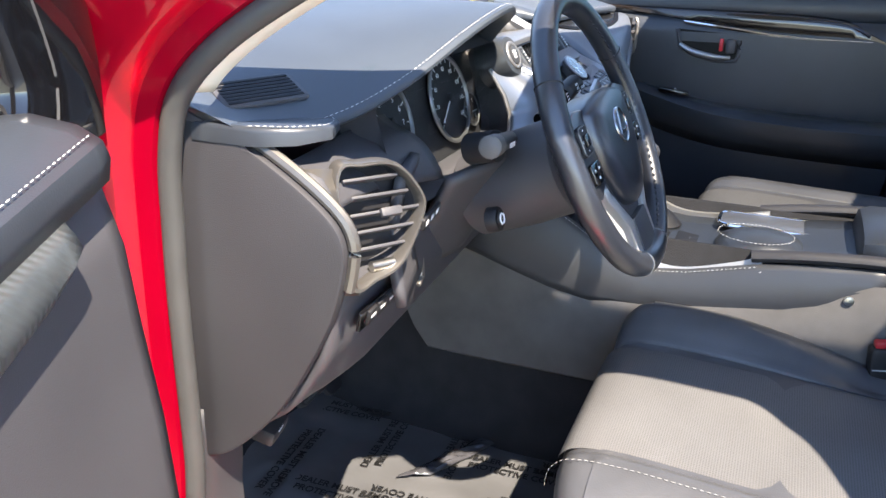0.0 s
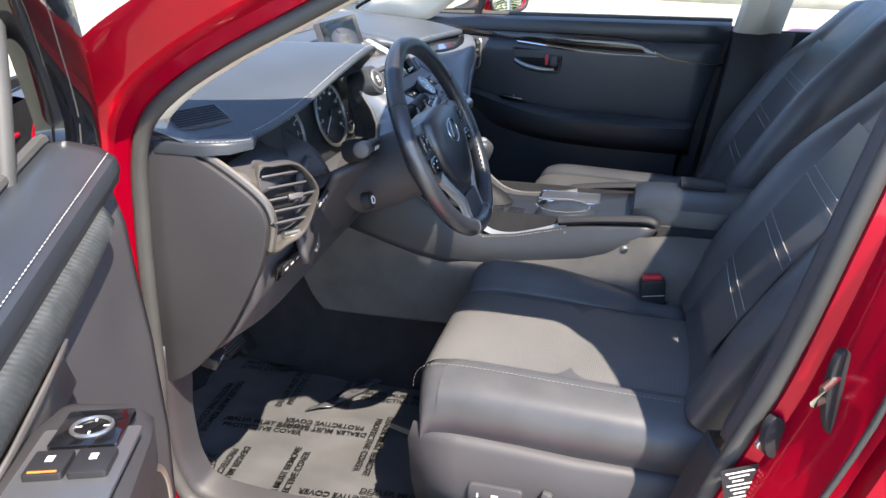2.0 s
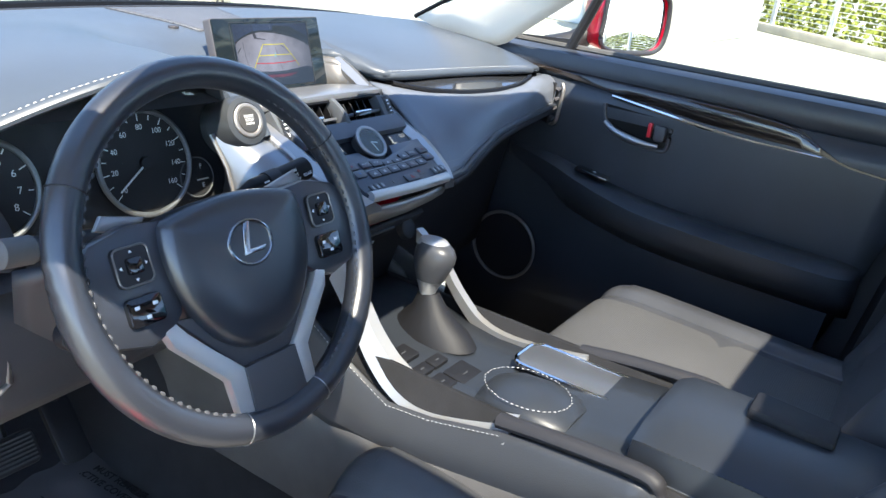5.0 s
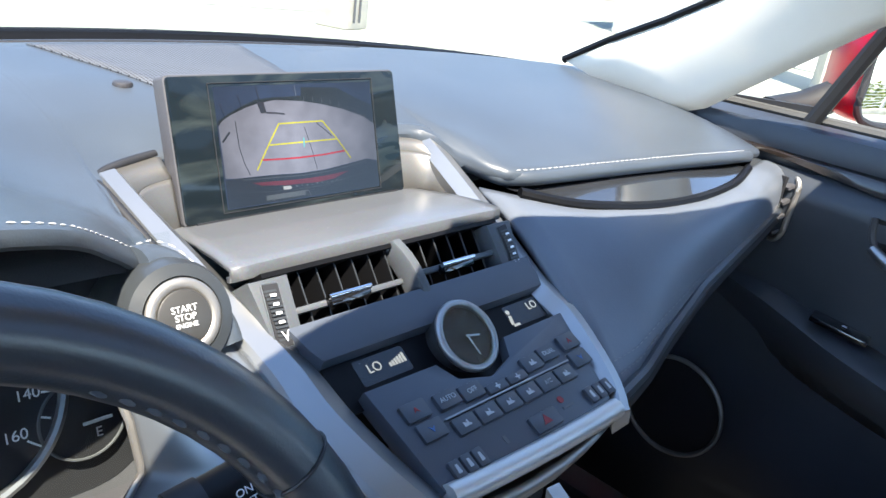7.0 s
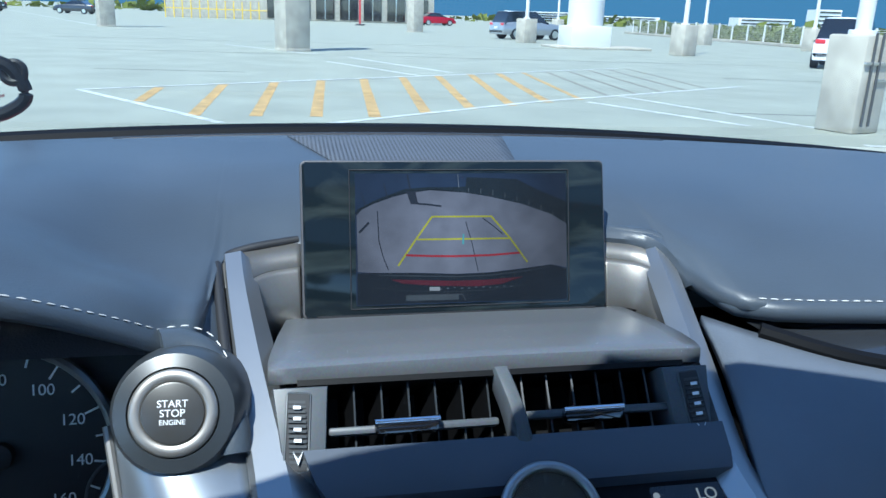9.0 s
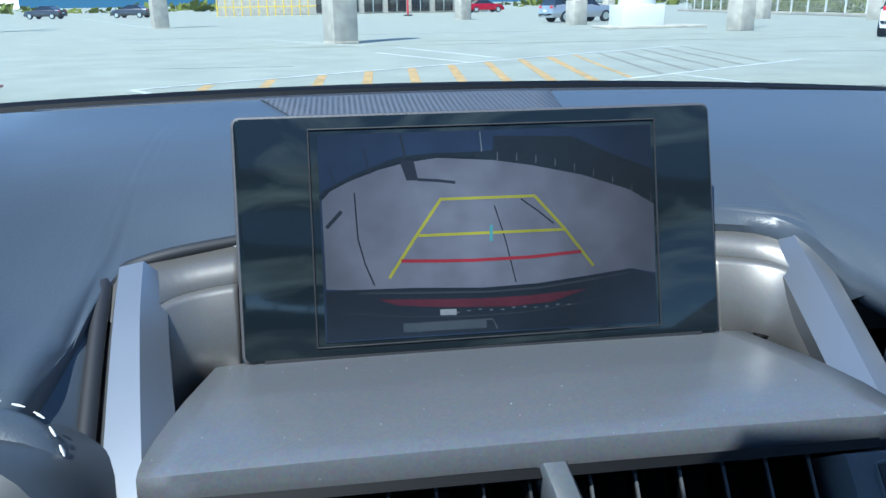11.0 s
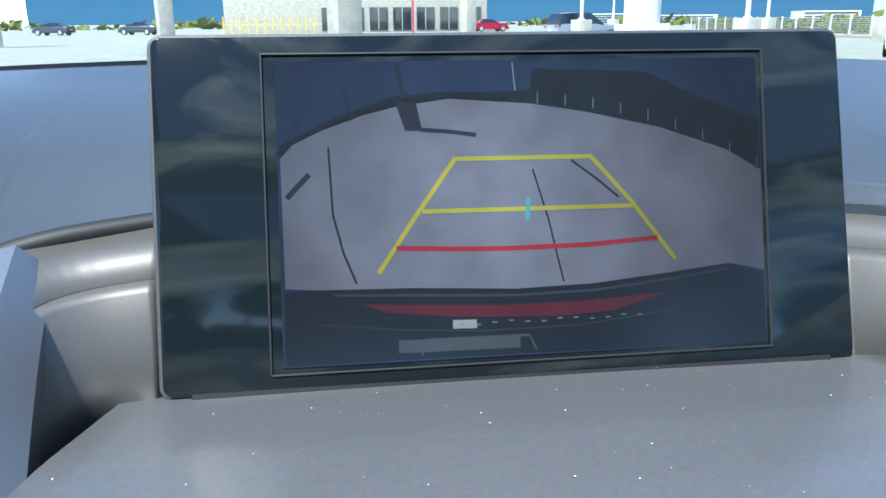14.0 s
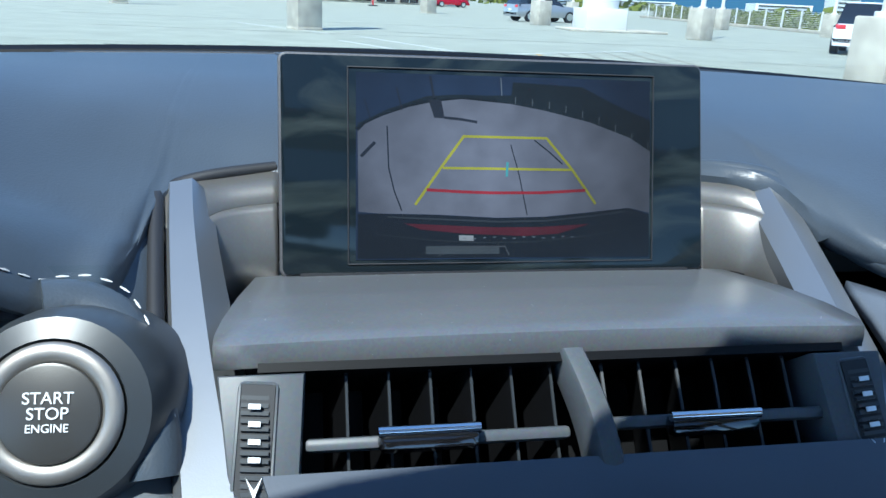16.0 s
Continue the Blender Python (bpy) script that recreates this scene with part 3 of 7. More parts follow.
# ---- driver's air vent ----
vent = thing("air_vent", "hexagonal air vent with a satin metal frame", "air vent")
VO = [(-0.716, 0.347, 1.034), (-0.690, 0.332, 1.043), (-0.655, 0.312, 1.036), (-0.632, 0.296, 1.002), (-0.634, 0.294, 0.978), (-0.662, 0.304, 0.934), (-0.694, 0.318, 0.923), (-0.726, 0.330, 0.928)]
vline = smooth_line(VO, 5, True)
VC = sum((Vector(p) for p in VO), Vector()) / len(VO)
VM = basis(VC, (0.83, -0.5, -0.04), (-0.05, 0.10, 1))
VN = VM.to_3x3() @ Vector((0, 0, 1))
part("frame", loft([[VC + (p - VC) * k + VN * d for p in vline] for k, d in ((1.08, -0.012), (1.08, 0.0), (1.055, 0.005), (1.005, 0.005), (0.965, 0.001), (0.95, -0.012))], True, False), M["vent_metal"], vent, "satin metal frame")
part("duct", prism([(0.92 * q.x, 0.92 * q.y) for q in (VM.inverted() @ p for p in vline)], 0.004, VM @ Matrix.Translation((0, 0, -0.035))), M["black"], vent)
part("rim_wall", loft([vline, [VC + (p - VC) * 0.9 + VM.to_3x3() @ Vector((0, 0, -0.035)) for p in vline]], True, False), M["hard"], vent)
for i, w in enumerate((0.066, 0.080, 0.088, 0.084, 0.070)):
    part("slat", box(w, 0.014, 0.0035, VM @ pose(0.002 + (0.006 if i > 1 else 0) - 0.006 * abs(i - 2), 0.040 - i * 0.019, -0.012, 62, 0, 0), 0.001), M["hard"], vent)
part("slide_tab", box(0.026, 0.008, 0.010, VM @ pose(0.012, 0.004, -0.004, 60, 0, 0), 0.002), M["hard"], vent)
part("thumb_wheel", tube([VM @ Vector((-0.014 + 0.028 * i / 6, -0.054, -0.004)) for i in range(7)], 0.006, 10), M["steel"], vent)
# outer satin blade round the vent, at the end of the cap
part("blade", loft([[Vector((x0, y0, z0)), Vector((x1, y1, z1))] for (x0, y0, z0, x1, y1, z1) in
     ((-0.735, 0.375, 1.046, -0.715, 0.352, 1.044), (-0.742, 0.345, 1.018, -0.728, 0.338, 1.012), (-0.742, 0.329, 0.985, -0.730, 0.328, 0.975), (-0.741, 0.331, 0.94, -0.728, 0.324, 0.935), (-0.738, 0.338, 0.915, -0.722, 0.322, 0.912))], closed=False), M["vent_metal"], vent, solid=0.006)

# switches under the driver's vent
sw = thing("switch_panel", "row of small black push buttons with white symbols", "switch panel")
SWM = basis((-0.668, 0.336, 0.872), (0.92, -0.02, 0.08), (0, -0.25, 1))
part("plate", prism(rounded(0.075, 0.026, 0.003), 0.004, SWM, 0.001), M["gloss"], sw)
for i in range(3):
    b = part("button", box(0.019, 0.019, 0.005, SWM @ Matrix.Translation((-0.014 + 0.021 * i, 0, 0.005)), 0.001), M["black"], sw)
    part("symbol", box(0.010, 0.0035, 0.0004, SWM @ Matrix.Translation((-0.014 + 0.021 * i, 0.001, 0.0079))), M["white_ink"], b)
sw2 = thing("dimmer_switch", "small dark switch strip with white symbols", "switch panel")
S2 = basis((-0.556, 0.318, 0.948), (0.95, 0.05, 0.12), (0, -0.2, 1))
part("plate", prism(rounded(0.055, 0.016, 0.003), 0.004, S2, 0.001), M["black"], sw2)
for i in range(3):
    part("symbol", box(0.008, 0.006, 0.0006, S2 @ Matrix.Translation((-0.017 + 0.016 * i, 0, 0.0044))), M["white_ink"], sw2)
hook = thing("card_slot", "small open slot with a satin edge in the knee panel", "slot")
part("slot", box(0.034, 0.006, 0.05, Matrix.Translation((-0.518, 0.36, 0.857)), 0.002), M["black"], hook)
part("edge", tube([(-0.502, 0.355, 0.882), (-0.502, 0.353, 0.84), (-0.515, 0.353, 0.832)], 0.0035, 8), M["bronze"], hook)
rel = thing("bonnet_release", "dark bonnet release lever with a white symbol", "lever")
part("lever", box(0.045, 0.03, 0.022, pose(-0.712, 0.462, 0.703, 20, 0, 12), 0.005), M["black"], rel)
part("symbol", box(0.014, 0.001, 0.004, pose(-0.712, 0.446, 0.704, 20, 0, 12)), M["white_ink"], rel)

# ---- instrument cluster ----
cl = thing("instrument_cluster", "dark instrument cluster with round dials and white figures", "instrument cluster")
CM = basis((-0.372, 0.415, 1.038), (1, 0, 0), (0, 0.28, 1))
part("back", prism(rounded(0.42, 0.17, 0.05), 0.004, CM @ Matrix.Translation((0, 0.0, -0.006))), M["black"], cl)
part("bezel", loft([[CM @ Vector((x * s, y * s2 + o, d)) for x, y in rounded(0.42, 0.17, 0.05, 8)] for s, s2, o, d in ((1.0, 1.0, 0, -0.004), (1.01, 1.0, -0.005, 0.03), (1.02, 0.95, -0.012, 0.045), (1.05, 0.94, -0.022, 0.055))], True, False), M["hard"], cl, "charcoal cluster surround")
for cx, top, numbers, r in ((-0.105, 8, "tach", 0.054), (0.086, 10, "speed", 0.064)):
    D = CM @ Matrix.Translation((cx, -0.005, 0.002))
    dial = part("dial", disc(r, 0.003, D, 40), M["black"], cl, "black dial with white marks")
    part("dial_ring", ring(r, 0.0035, D @ Matrix.Translation((0, 0, 0.004)), 48, 8), M["silver"], dial)
    k = 8 if numbers == "tach" else 16
    for i in range(k + 1):
        a = radians(220 - 260 * i / k)
        part("tick", box(0.009 if i % 2 == 0 else 0.006, 0.0012, 0.0006, D @ Matrix.Rotation(a, 4, "Z") @ Matrix.Translation((r - 0.008, 0, 0.0035))), M["white_ink"], dial)
        if numbers == "tach" or i % 2 == 0:
            word = str(i) if numbers == "tach" else str(i * 10)
            writing("figure", word, 0.0095 if numbers == "speed" else 0.011, D @ Matrix.Translation(((r - 0.02) * math.cos(a), (r - 0.02) * math.sin(a), 0.0036)), M["white_ink"], dial)
    a = radians(215)
    part("needle", box(r * 0.8, 0.002, 0.0012, D @ Matrix.Rotation(a, 4, "Z") @ Matrix.Translation((r * 0.4, 0, 0.006))), M["white_ink"], dial)
    part("needle_hub", disc(0.008, 0.006, D @ Matrix.Translation((0, 0, 0.003)), 20, 0.001), M["black"], dial)
FD = CM @ Matrix.Translation((0.158, -0.035, 0.003))
fuel = part("fuel_gauge", disc(0.026, 0.0025, FD, 28), M["black"], cl)
part("gauge_ring", ring(0.026, 0.001, FD @ Matrix.Translation((0, 0, 0.003)), 32, 6), M["dim_ink"], fuel)
writing("letter", "F", 0.009, FD @ Matrix.Translation((0.008, 0.013, 0.003)), M["white_ink"], fuel)
writing("letter", "E", 0.009, FD @ Matrix.Translation((0.008, -0.012, 0.003)), M["white_ink"], fuel)
part("needle", box(0.018, 0.002, 0.001, FD @ Matrix.Translation((0.008, -0.004, 0.0035))), M["white_ink"], fuel)
part("lens", sheet(lambda u, v: CM @ Vector(((u - 0.5) * 0.42, (v - 0.5) * 0.15, 0.03 + 0.015 * v)), 2, 2), M["glass"], cl, "clear cover")


# ---- car: centre stack ----
stack = thing("center_stack", "centre stack with satin silver side arms and grey shelf", "centre console")
for s in (-1, 1):
    outer = smooth_line([(-0.1625, 0.489, 1.1265), (-0.158, 0.45, 1.110), (-0.149, 0.385, 1.081), (-0.139, 0.32, 1.0505), (-0.138 if s < 0 else -0.141, 0.28, 1.032), (-0.124, 0.228, 1.008), (-0.108, 0.203, 0.994)], 6)
    rings = []
    for i, p in enumerate(outer):
        t = i / len(outer)
        w = 0.0215 + (0.018 if s < 0 else 0.0) * ease(t * 1.6 - 0.1)
        a = Vector((-s * p.x, p.y, p.z))
        rings.append([a, a + Vector((-s * w * 0.08, 0, 0.0035)), a + Vector((-s * w * 0.56, 0, 0.0055)), a + Vector((-s * w, 0.002, -0.004)), a + Vector((-s * w, 0, -0.03 + 0.02 * t)), a + Vector((s * 0.002, 0, -0.03 + 0.02 * t))])
    part("side_arm", loft(rings, True), M["silver"], stack, "satin silver arm", angle=18)
    top = smooth_line([(-0.140, 0.390, 1.083), (-0.144, 0.44, 1.1055), (-0.1445, 0.462, 1.1145), (-0.140, 0.474, 1.118), (-0.128, 0.482, 1.1195), (-0.111, 0.486, 1.1205)], 5)
    low = smooth_line([(-0.128, 0.390, 1.088), (-0.128, 0.435, 1.090), (-0.128, 0.450, 1.090), (-0.126, 0.459, 1.089), (-0.120, 0.464, 1.088), (-0.110, 0.467, 1.087)], 5)
    part("recess_wall", loft([[Vector((-s * a.x, a.y, a.z)), Vector((-s * (a.x * 0.9 + b.x * 0.1), (a.y * 0.9 + b.y * 0.1) - 0.0008, a.z * 0.9 + b.z * 0.1)), Vector((-s * b.x, b.y, b.z - 0.012))] for a, b in zip(top, low)], closed=False), M["recess"], stack, "warm metallic side wall", solid=0.002)
    cap_out = smooth_line([Vector((s * 0.163, 0.462, 1.1165)), Vector((s * 0.1625, 0.489, 1.1285)), Vector((s * 0.140, 0.500, 1.1315)), Vector((s * 0.110, 0.507, 1.1335))], 5)
    cap_in = smooth_line([Vector((s * 0.1435, 0.455, 1.1125)), Vector((s * 0.143, 0.470, 1.1175)), Vector((s * 0.132, 0.4805, 1.1198)), Vector((s * 0.110, 0.4865, 1.1210))], 5)
    part("recess_cap", loft([[a, b] for a, b in zip(cap_out, cap_in)], closed=False), M["recess"], stack, "satin warm metal corner plate", solid=0.003)
part("back_wall", sheet(lambda u, v: Vector((-0.106 + 0.212 * u, 0.512, 1.075 + 0.058 * v)), 1, 1), M["black"], stack, solid=0.004)


def shelf_top(u, v):
    a = u * 2 - 1
    y, z = lerp([(0, 0.515, 1.080), (0.25, 0.47, 1.088), (0.55, 0.425, 1.0955), (0.75, 0.395, 1.0985), (0.86, 0.3765, 1.0988), (0.9, 0.3728, 1.0975), (0.9333, 0.3718, 1.0935), (0.9667, 0.3718, 1.0885), (1.0, 0.377, 1.0865)], v)
    hw = 0.117 + 0.014 * min(1, v * 1.2)
    return Vector((a * hw, y - 0.004 * (1 - a * a) * v, z + 0.004 * (1 - a * a) * min(1, v)))
part("shelf", sheet(shelf_top, 20, 30), M["shelf"], stack, "metallic grey shelf below the screen", solid=0.004, angle=28)

random.seed(3)
specks = bmesh.new()
for k in range(90):
    p = shelf_top(random.random(), random.uniform(0.12, 0.98)) + Vector((0, 0, 0.0006))
    r = random.uniform(0.0001, 0.00028)
    specks.faces.new([specks.verts.new(p + Vector((r * math.cos(a), r * math.sin(a), 0))) for a in (0.3, 2.0, 3.6, 5.0)])
tagged(part("dust_specks", specks, M["white_ink"], stack, "fine pale dust specks", False), "fine pale dust specks", "", "", "stuff")

# centre air vents
cv = thing("center_air_vents", "pair of centre air vents with dark vanes and chrome tabs", "air vent")
CV = basis((0, 0.3475, 1.0715), (1, 0, 0), (0, 0.028, 0.037)) @ Matrix.Diagonal((1, 1.1, 1, 1))
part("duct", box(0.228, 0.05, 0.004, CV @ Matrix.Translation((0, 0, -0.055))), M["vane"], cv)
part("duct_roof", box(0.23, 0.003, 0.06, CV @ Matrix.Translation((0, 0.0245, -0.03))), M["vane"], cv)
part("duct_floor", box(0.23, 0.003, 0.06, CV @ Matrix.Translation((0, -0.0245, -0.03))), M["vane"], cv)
for s in (-1, 1):
    side = part("cheek", prism([(s * x, y) for x, y in ((0.0985, 0.022), (0.1285, 0.022), (0.1220, -0.026), (0.1015, -0.024))], 0.03, CV @ Matrix.Translation((0, 0, -0.026)), 0.002), M["cheek"], cv, "dark metallic vent cheek")
    part("wheel_slot", box(0.0112, 0.037, 0.002, CV @ pose(s * 0.1155, 0, 0.0040, 0, 0, s * 4)), M["black"], side)
    for k in range(13):
        part("wheel_rib", box(0.0092, 0.0013, 0.003, CV @ pose(s * 0.1155, 0.0145 - k * 0.0024, 0.0050 - 0.00004 * (k - 6) ** 2, 0, 0, s * 4)), M["bar"], side)
    part("slot_edge", tube([CV @ (Matrix.Translation((s * 0.1155, 0, 0.0042)) @ Matrix.Rotation(radians(s * 4), 4, "Z") @ Vector((x, y, 0))) for x, y in rounded(0.0125, 0.038, 0.0015, 2)], 0.0007, 6, True), M["cheek"], side)
    for k in range(4):
        part("mark", box(0.004, 0.0016, 0.0006, CV @ pose(s * 0.1155, 0.0115 - k * 0.0053, 0.0072, 0, 0, s * 4)), M["white_ink"], side)
    part("arrow", prism([(-0.0027, 0.0032), (0, -0.0034), (0.0027, 0.0032), (0, -0.0006)], 0.0006, CV @ Matrix.Translation((s * 0.1155, -0.0125, 0.0068))), M["white_ink"], side)
    for k in range(6):
        x = s * (0.014 + 0.0155 * k) + 0.004
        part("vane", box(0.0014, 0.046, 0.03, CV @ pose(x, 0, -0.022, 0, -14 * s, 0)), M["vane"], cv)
        # paler strip added along the vane's front edge to stand for its glint
        part("vane_edge", box(0.0009, 0.044, 0.0008, CV @ pose(x - s * 0.0036, 0, -0.0072, 0, -14 * s, 0)), M["bar"], cv)
    part("cross_bar", box(0.096, 0.0042, 0.008, CV @ Matrix.Translation((s * 0.054 + 0.003, 0.0005 + 0.001 * s, -0.004)), 0.0015), M["cheek"], cv)
    tab = part("tab", box(0.036, 0.0078, 0.009, CV @ Matrix.Translation((s * 0.054 - 0.002, -0.0005, 0.0015)), 0.003), M["gloss"], cv)
    part("tab_edge", tube([CV @ Vector((s * 0.054 - 0.020 + 0.036 * i / 6, 0.0020, 0.0052)) for i in range(7)], 0.0020, 10), M["chrome"], tab, "chrome tab edge")
DIV = smooth_line([(0.0005, 0.027, 0.001), (0.0025, 0.017, 0.0055), (0.0055, 0.005, 0.0075), (0.0080, -0.008, 0.0070), (0.0095, -0.019, 0.004), (0.0100, -0.028, -0.002)], 5)
part("divider", loft([[CV @ Vector((p.x + dx, p.y, p.z + dz)) for dx, dz in ((-0.0046, -0.018), (-0.0046, 0.0), (-0.0036, 0.0016), (0.0, 0.0022), (0.0036, 0.0016), (0.0046, 0.0), (0.0046, -0.018))] for p in DIV], True), M["cheek"], cv, "dark metallic divider bar")

# climate panel
cp = thing("climate_panel", "dark climate control panel with rows of buttons and two displays", "control panel")
CP = basis((0.018, 0.262, 1.0255), (1, 0, 0), (0, 1, 0.47))
part("face", prism([(-0.106, 0.029), (-0.100, -0.050), (0.078, -0.056), (0.104, 0.029), (0.030, 0.028), (0.021, 0.012), (-0.006, 0.004), (-0.033, 0.012), (-0.042, 0.028)], 0.014, CP @ Matrix.Translation((0, 0, -0.014)), 0.0015), M["tray"], cp)
part("upper_lip", loft([[Vector((0.008 + k * 0.121, 0.336, 1.0675)), Vector((0.010 + k * 0.117, 0.320, 1.0575)), Vector((0.012 + k * 0.113, 0.3135, 1.0515)), Vector((0.012 + k * 0.113, 0.317, 1.041)), Vector((0.008 + k * 0.121, 0.338, 1.048))] for k in (-1, -0.5, 0, 0.5, 1)], True), M["tray"], cp)
LP = basis((0.018, 0.303, 1.036), (1, 0, 0), (0, 0.85, 0.53))
part("display_bed", box(0.238, 0.040, 0.003, LP @ Matrix.Translation((0, 0, -0.002))), M["lcd_bed"], cp, "black display strip")
LCD = material("lcd_characters", (0.05, 0.05, 0.05), 0.6, vary=0.0, emit=(0.75, 0.8, 0.82), emit_power=0.11)
for x in (-0.074, 0.079):
    part("lcd_window", prism(rounded(0.044, 0.019, 0.002, 2), 0.0008, LP @ Matrix.Translation((x, 0.003, -0.0010))), material("lcd_glass", (0.013, 0.015, 0.018), 0.25, vary=0.15, vary_scale=40), cp, "grey display window")
writing("readout", "LO", 0.0095, LP @ Matrix.Translation((-0.081, 0.004, 0)), LCD, cp)
writing("readout", "LO", 0.0095, LP @ Matrix.Translation((0.090, 0.006, 0)), LCD, cp)
for k in range(6):
    part("fan_bar", box(0.0018, 0.003 + 0.0008 * k, 0.0004, LP @ Matrix.Translation((-0.068 + 0.0026 * k, 0.002 + 0.0004 * k, 0))), LCD, cp)
part("mode_symbol", join(disc(0.002, 0.0004, LP @ Matrix.Translation((0.060, 0.007, 0)), 12), box(0.003, 0.008, 0.0004, LP @ pose(0.059, 0.0, 0, 0, 0, -15)), box(0.007, 0.002, 0.0004, LP @ Matrix.Translation((0.062, -0.005, 0)))), LCD, cp)


def button(x, y, w, h, words="", mat="white_ink", size=0.0055, tilt=0.0, sym=None):
    b = part("button", prism(rounded(w - 0.0012, h - 0.0012, 0.0012, 2), 0.0028, CP @ pose(x, y, 0.0, 0, 0, tilt), 0.0006), M["key"], cp)
    if words:
        writing("legend", words, size, CP @ Matrix.Translation((x, y, 0.0030)), M[mat], b)
    elif sym:
        part("symbol", prism(sym, 0.0003, CP @ Matrix.Translation((x, y, 0.0029))), M[mat], b)
    return b


fan = [(0.0018 * (1 + 0.5 * math.cos(4 * a)) * math.cos(a), 0.0018 * (1 + 0.5 * math.cos(4 * a)) * math.sin(a)) for a in (2 * math.pi * i / 28 for i in range(28))]
wedge = [(-0.0034, -0.0022), (0.0034, -0.0022), (0.0034, -0.0010), (0.0016, -0.0006), (0.0016, 0.0022), (0.0004, 0.0022), (0.0, 0.0), (-0.0030, 0.0014)]
for x, y, words, sym in ((-0.055, 0.0015, "AUTO", None), (-0.033, -0.0005, "OFF", None), (-0.011, -0.0055, "", fan), (0.011, -0.0055, "", fan), (0.033, -0.0005, "", wedge), (0.055, 0.0015, "DUAL", None)):
    button(x, y, 0.0212, 0.0135 if abs(x) > 0.02 else 0.0085, words, "legend", 0.0052, 0, sym)
part("strip_line", box(0.135, 0.0012, 0.002, CP @ Matrix.Translation((0, -0.0108, 0.0015))), M["silver"], cp, "thin silver line")
for i in range(6):
    button(-0.055 + 0.022 * i, -0.0190, 0.0212, 0.0135, "A/C" if i == 4 else "", "legend", 0.005, 0, None if i == 4 else wedge)
for s in (-1, 1):
    x = s * 0.083
    button(x, 0.003, 0.022, 0.0145, "", "dull_red", sym=[(-0.0026, -0.0022), (0, 0.0024), (0.0026, -0.0022), (0, -0.0004)])
    button(x * 0.975, -0.0128, 0.022, 0.0145, "", "dull_blue", sym=[(-0.0026, 0.0022), (0, 0.0004), (0.0026, 0.0022), (0, -0.0024)])
    for k in (-1, 0, 1):
        button(s * 0.073 + 0.0105 * k, -0.0420, 0.0098, 0.014, "", "legend", sym=[(-0.0016, -0.003), (0.0016, -0.003), (0.001, 0.003), (-0.001, 0.003)])
button(0.006, -0.0420, 0.030, 0.0145, "", "dull_red", sym=[(-0.0045, -0.003), (0.0045, -0.003), (0, 0.0045)])
part("warning_lamp", disc(0.0028, 0.0006, CP @ Matrix.Translation((0.033, -0.034, 0.0002)), 16), M["dull_red"], cp)
part("lamp_legend", box(0.012, 0.002, 0.0004, CP @ Matrix.Translation((0.036, -0.0405, 0.0002))), M["dim_ink"], cp)
part("seat_symbol", box(0.003, 0.006, 0.0004, CP @ Matrix.Translation((-0.034, -0.040, 0.0002))), M["dim_ink"], cp)
part("lower_lip", tube([CP @ Vector((-0.011 + 0.0088 * x, -0.0560 - 0.0003 * x - 0.002 * (1 - (x / 10) ** 2), -0.001)) for x in range(-10, 11)], 0.0078, 10), M["pale"], cp, "satin silver lower lip")
part("chin", loft([[Vector((0.006 + a * 0.100, y + 0.012 * a * a, z)) for y, z in ((0.205, 0.988), (0.212, 0.972), (0.235, 0.955), (0.275, 0.93))] for a in (-1, -0.6, -0.2, 0.2, 0.6, 1)], closed=False), M["bronze"], cp, "warm metallic chin below the panel", solid=0.006)

# clock
ck = thing("analog_clock", "small round analogue clock with a satin metal rim", "clock")
CK = basis((0.012, 0.295, 1.044), (1, 0, 0), (0, 0.74, 0.67))
part("clock_well", prism([(-0.050, 0.032), (0.038, 0.032), (0.038, 0.0), (-0.050, 0.0)], 0.003, CP @ Matrix.Translation((0, 0, -0.013))), M["vane"], cp)
part("body", disc(0.0245, 0.018, CK @ Matrix.Translation((0, 0, -0.016)), 40, 0.002), M["black"], ck)
part("rim", ring(0.0248, 0.0030, CK @ Matrix.Translation((0, 0, 0.003)), 48, 10), M["silver"], ck, "satin metal rim")
for k in range(12):
    a = math.pi * k / 6
    part("hour_mark", box(0.003 if k % 3 else 0.005, 0.0012, 0.0004, CK @ Matrix.Rotation(a, 4, "Z") @ Matrix.Translation((0.0185, 0, 0.0024))), M["dim_ink"], ck)
part("hour_hand", box(0.013, 0.0012, 0.0006, CK @ Matrix.Rotation(radians(-12), 4, "Z") @ Matrix.Translation((0.0055, 0, 0.003))), M["white_ink"], ck)
part("minute_hand", box(0.0165, 0.001, 0.0006, CK @ Matrix.Rotation(radians(-78), 4, "Z") @ Matrix.Translation((0.008, 0, 0.0034))), M["white_ink"], ck)
part("cover", disc(0.0235, 0.0006, CK @ Matrix.Translation((0, 0, 0.0052)), 40), M["glass"], ck)

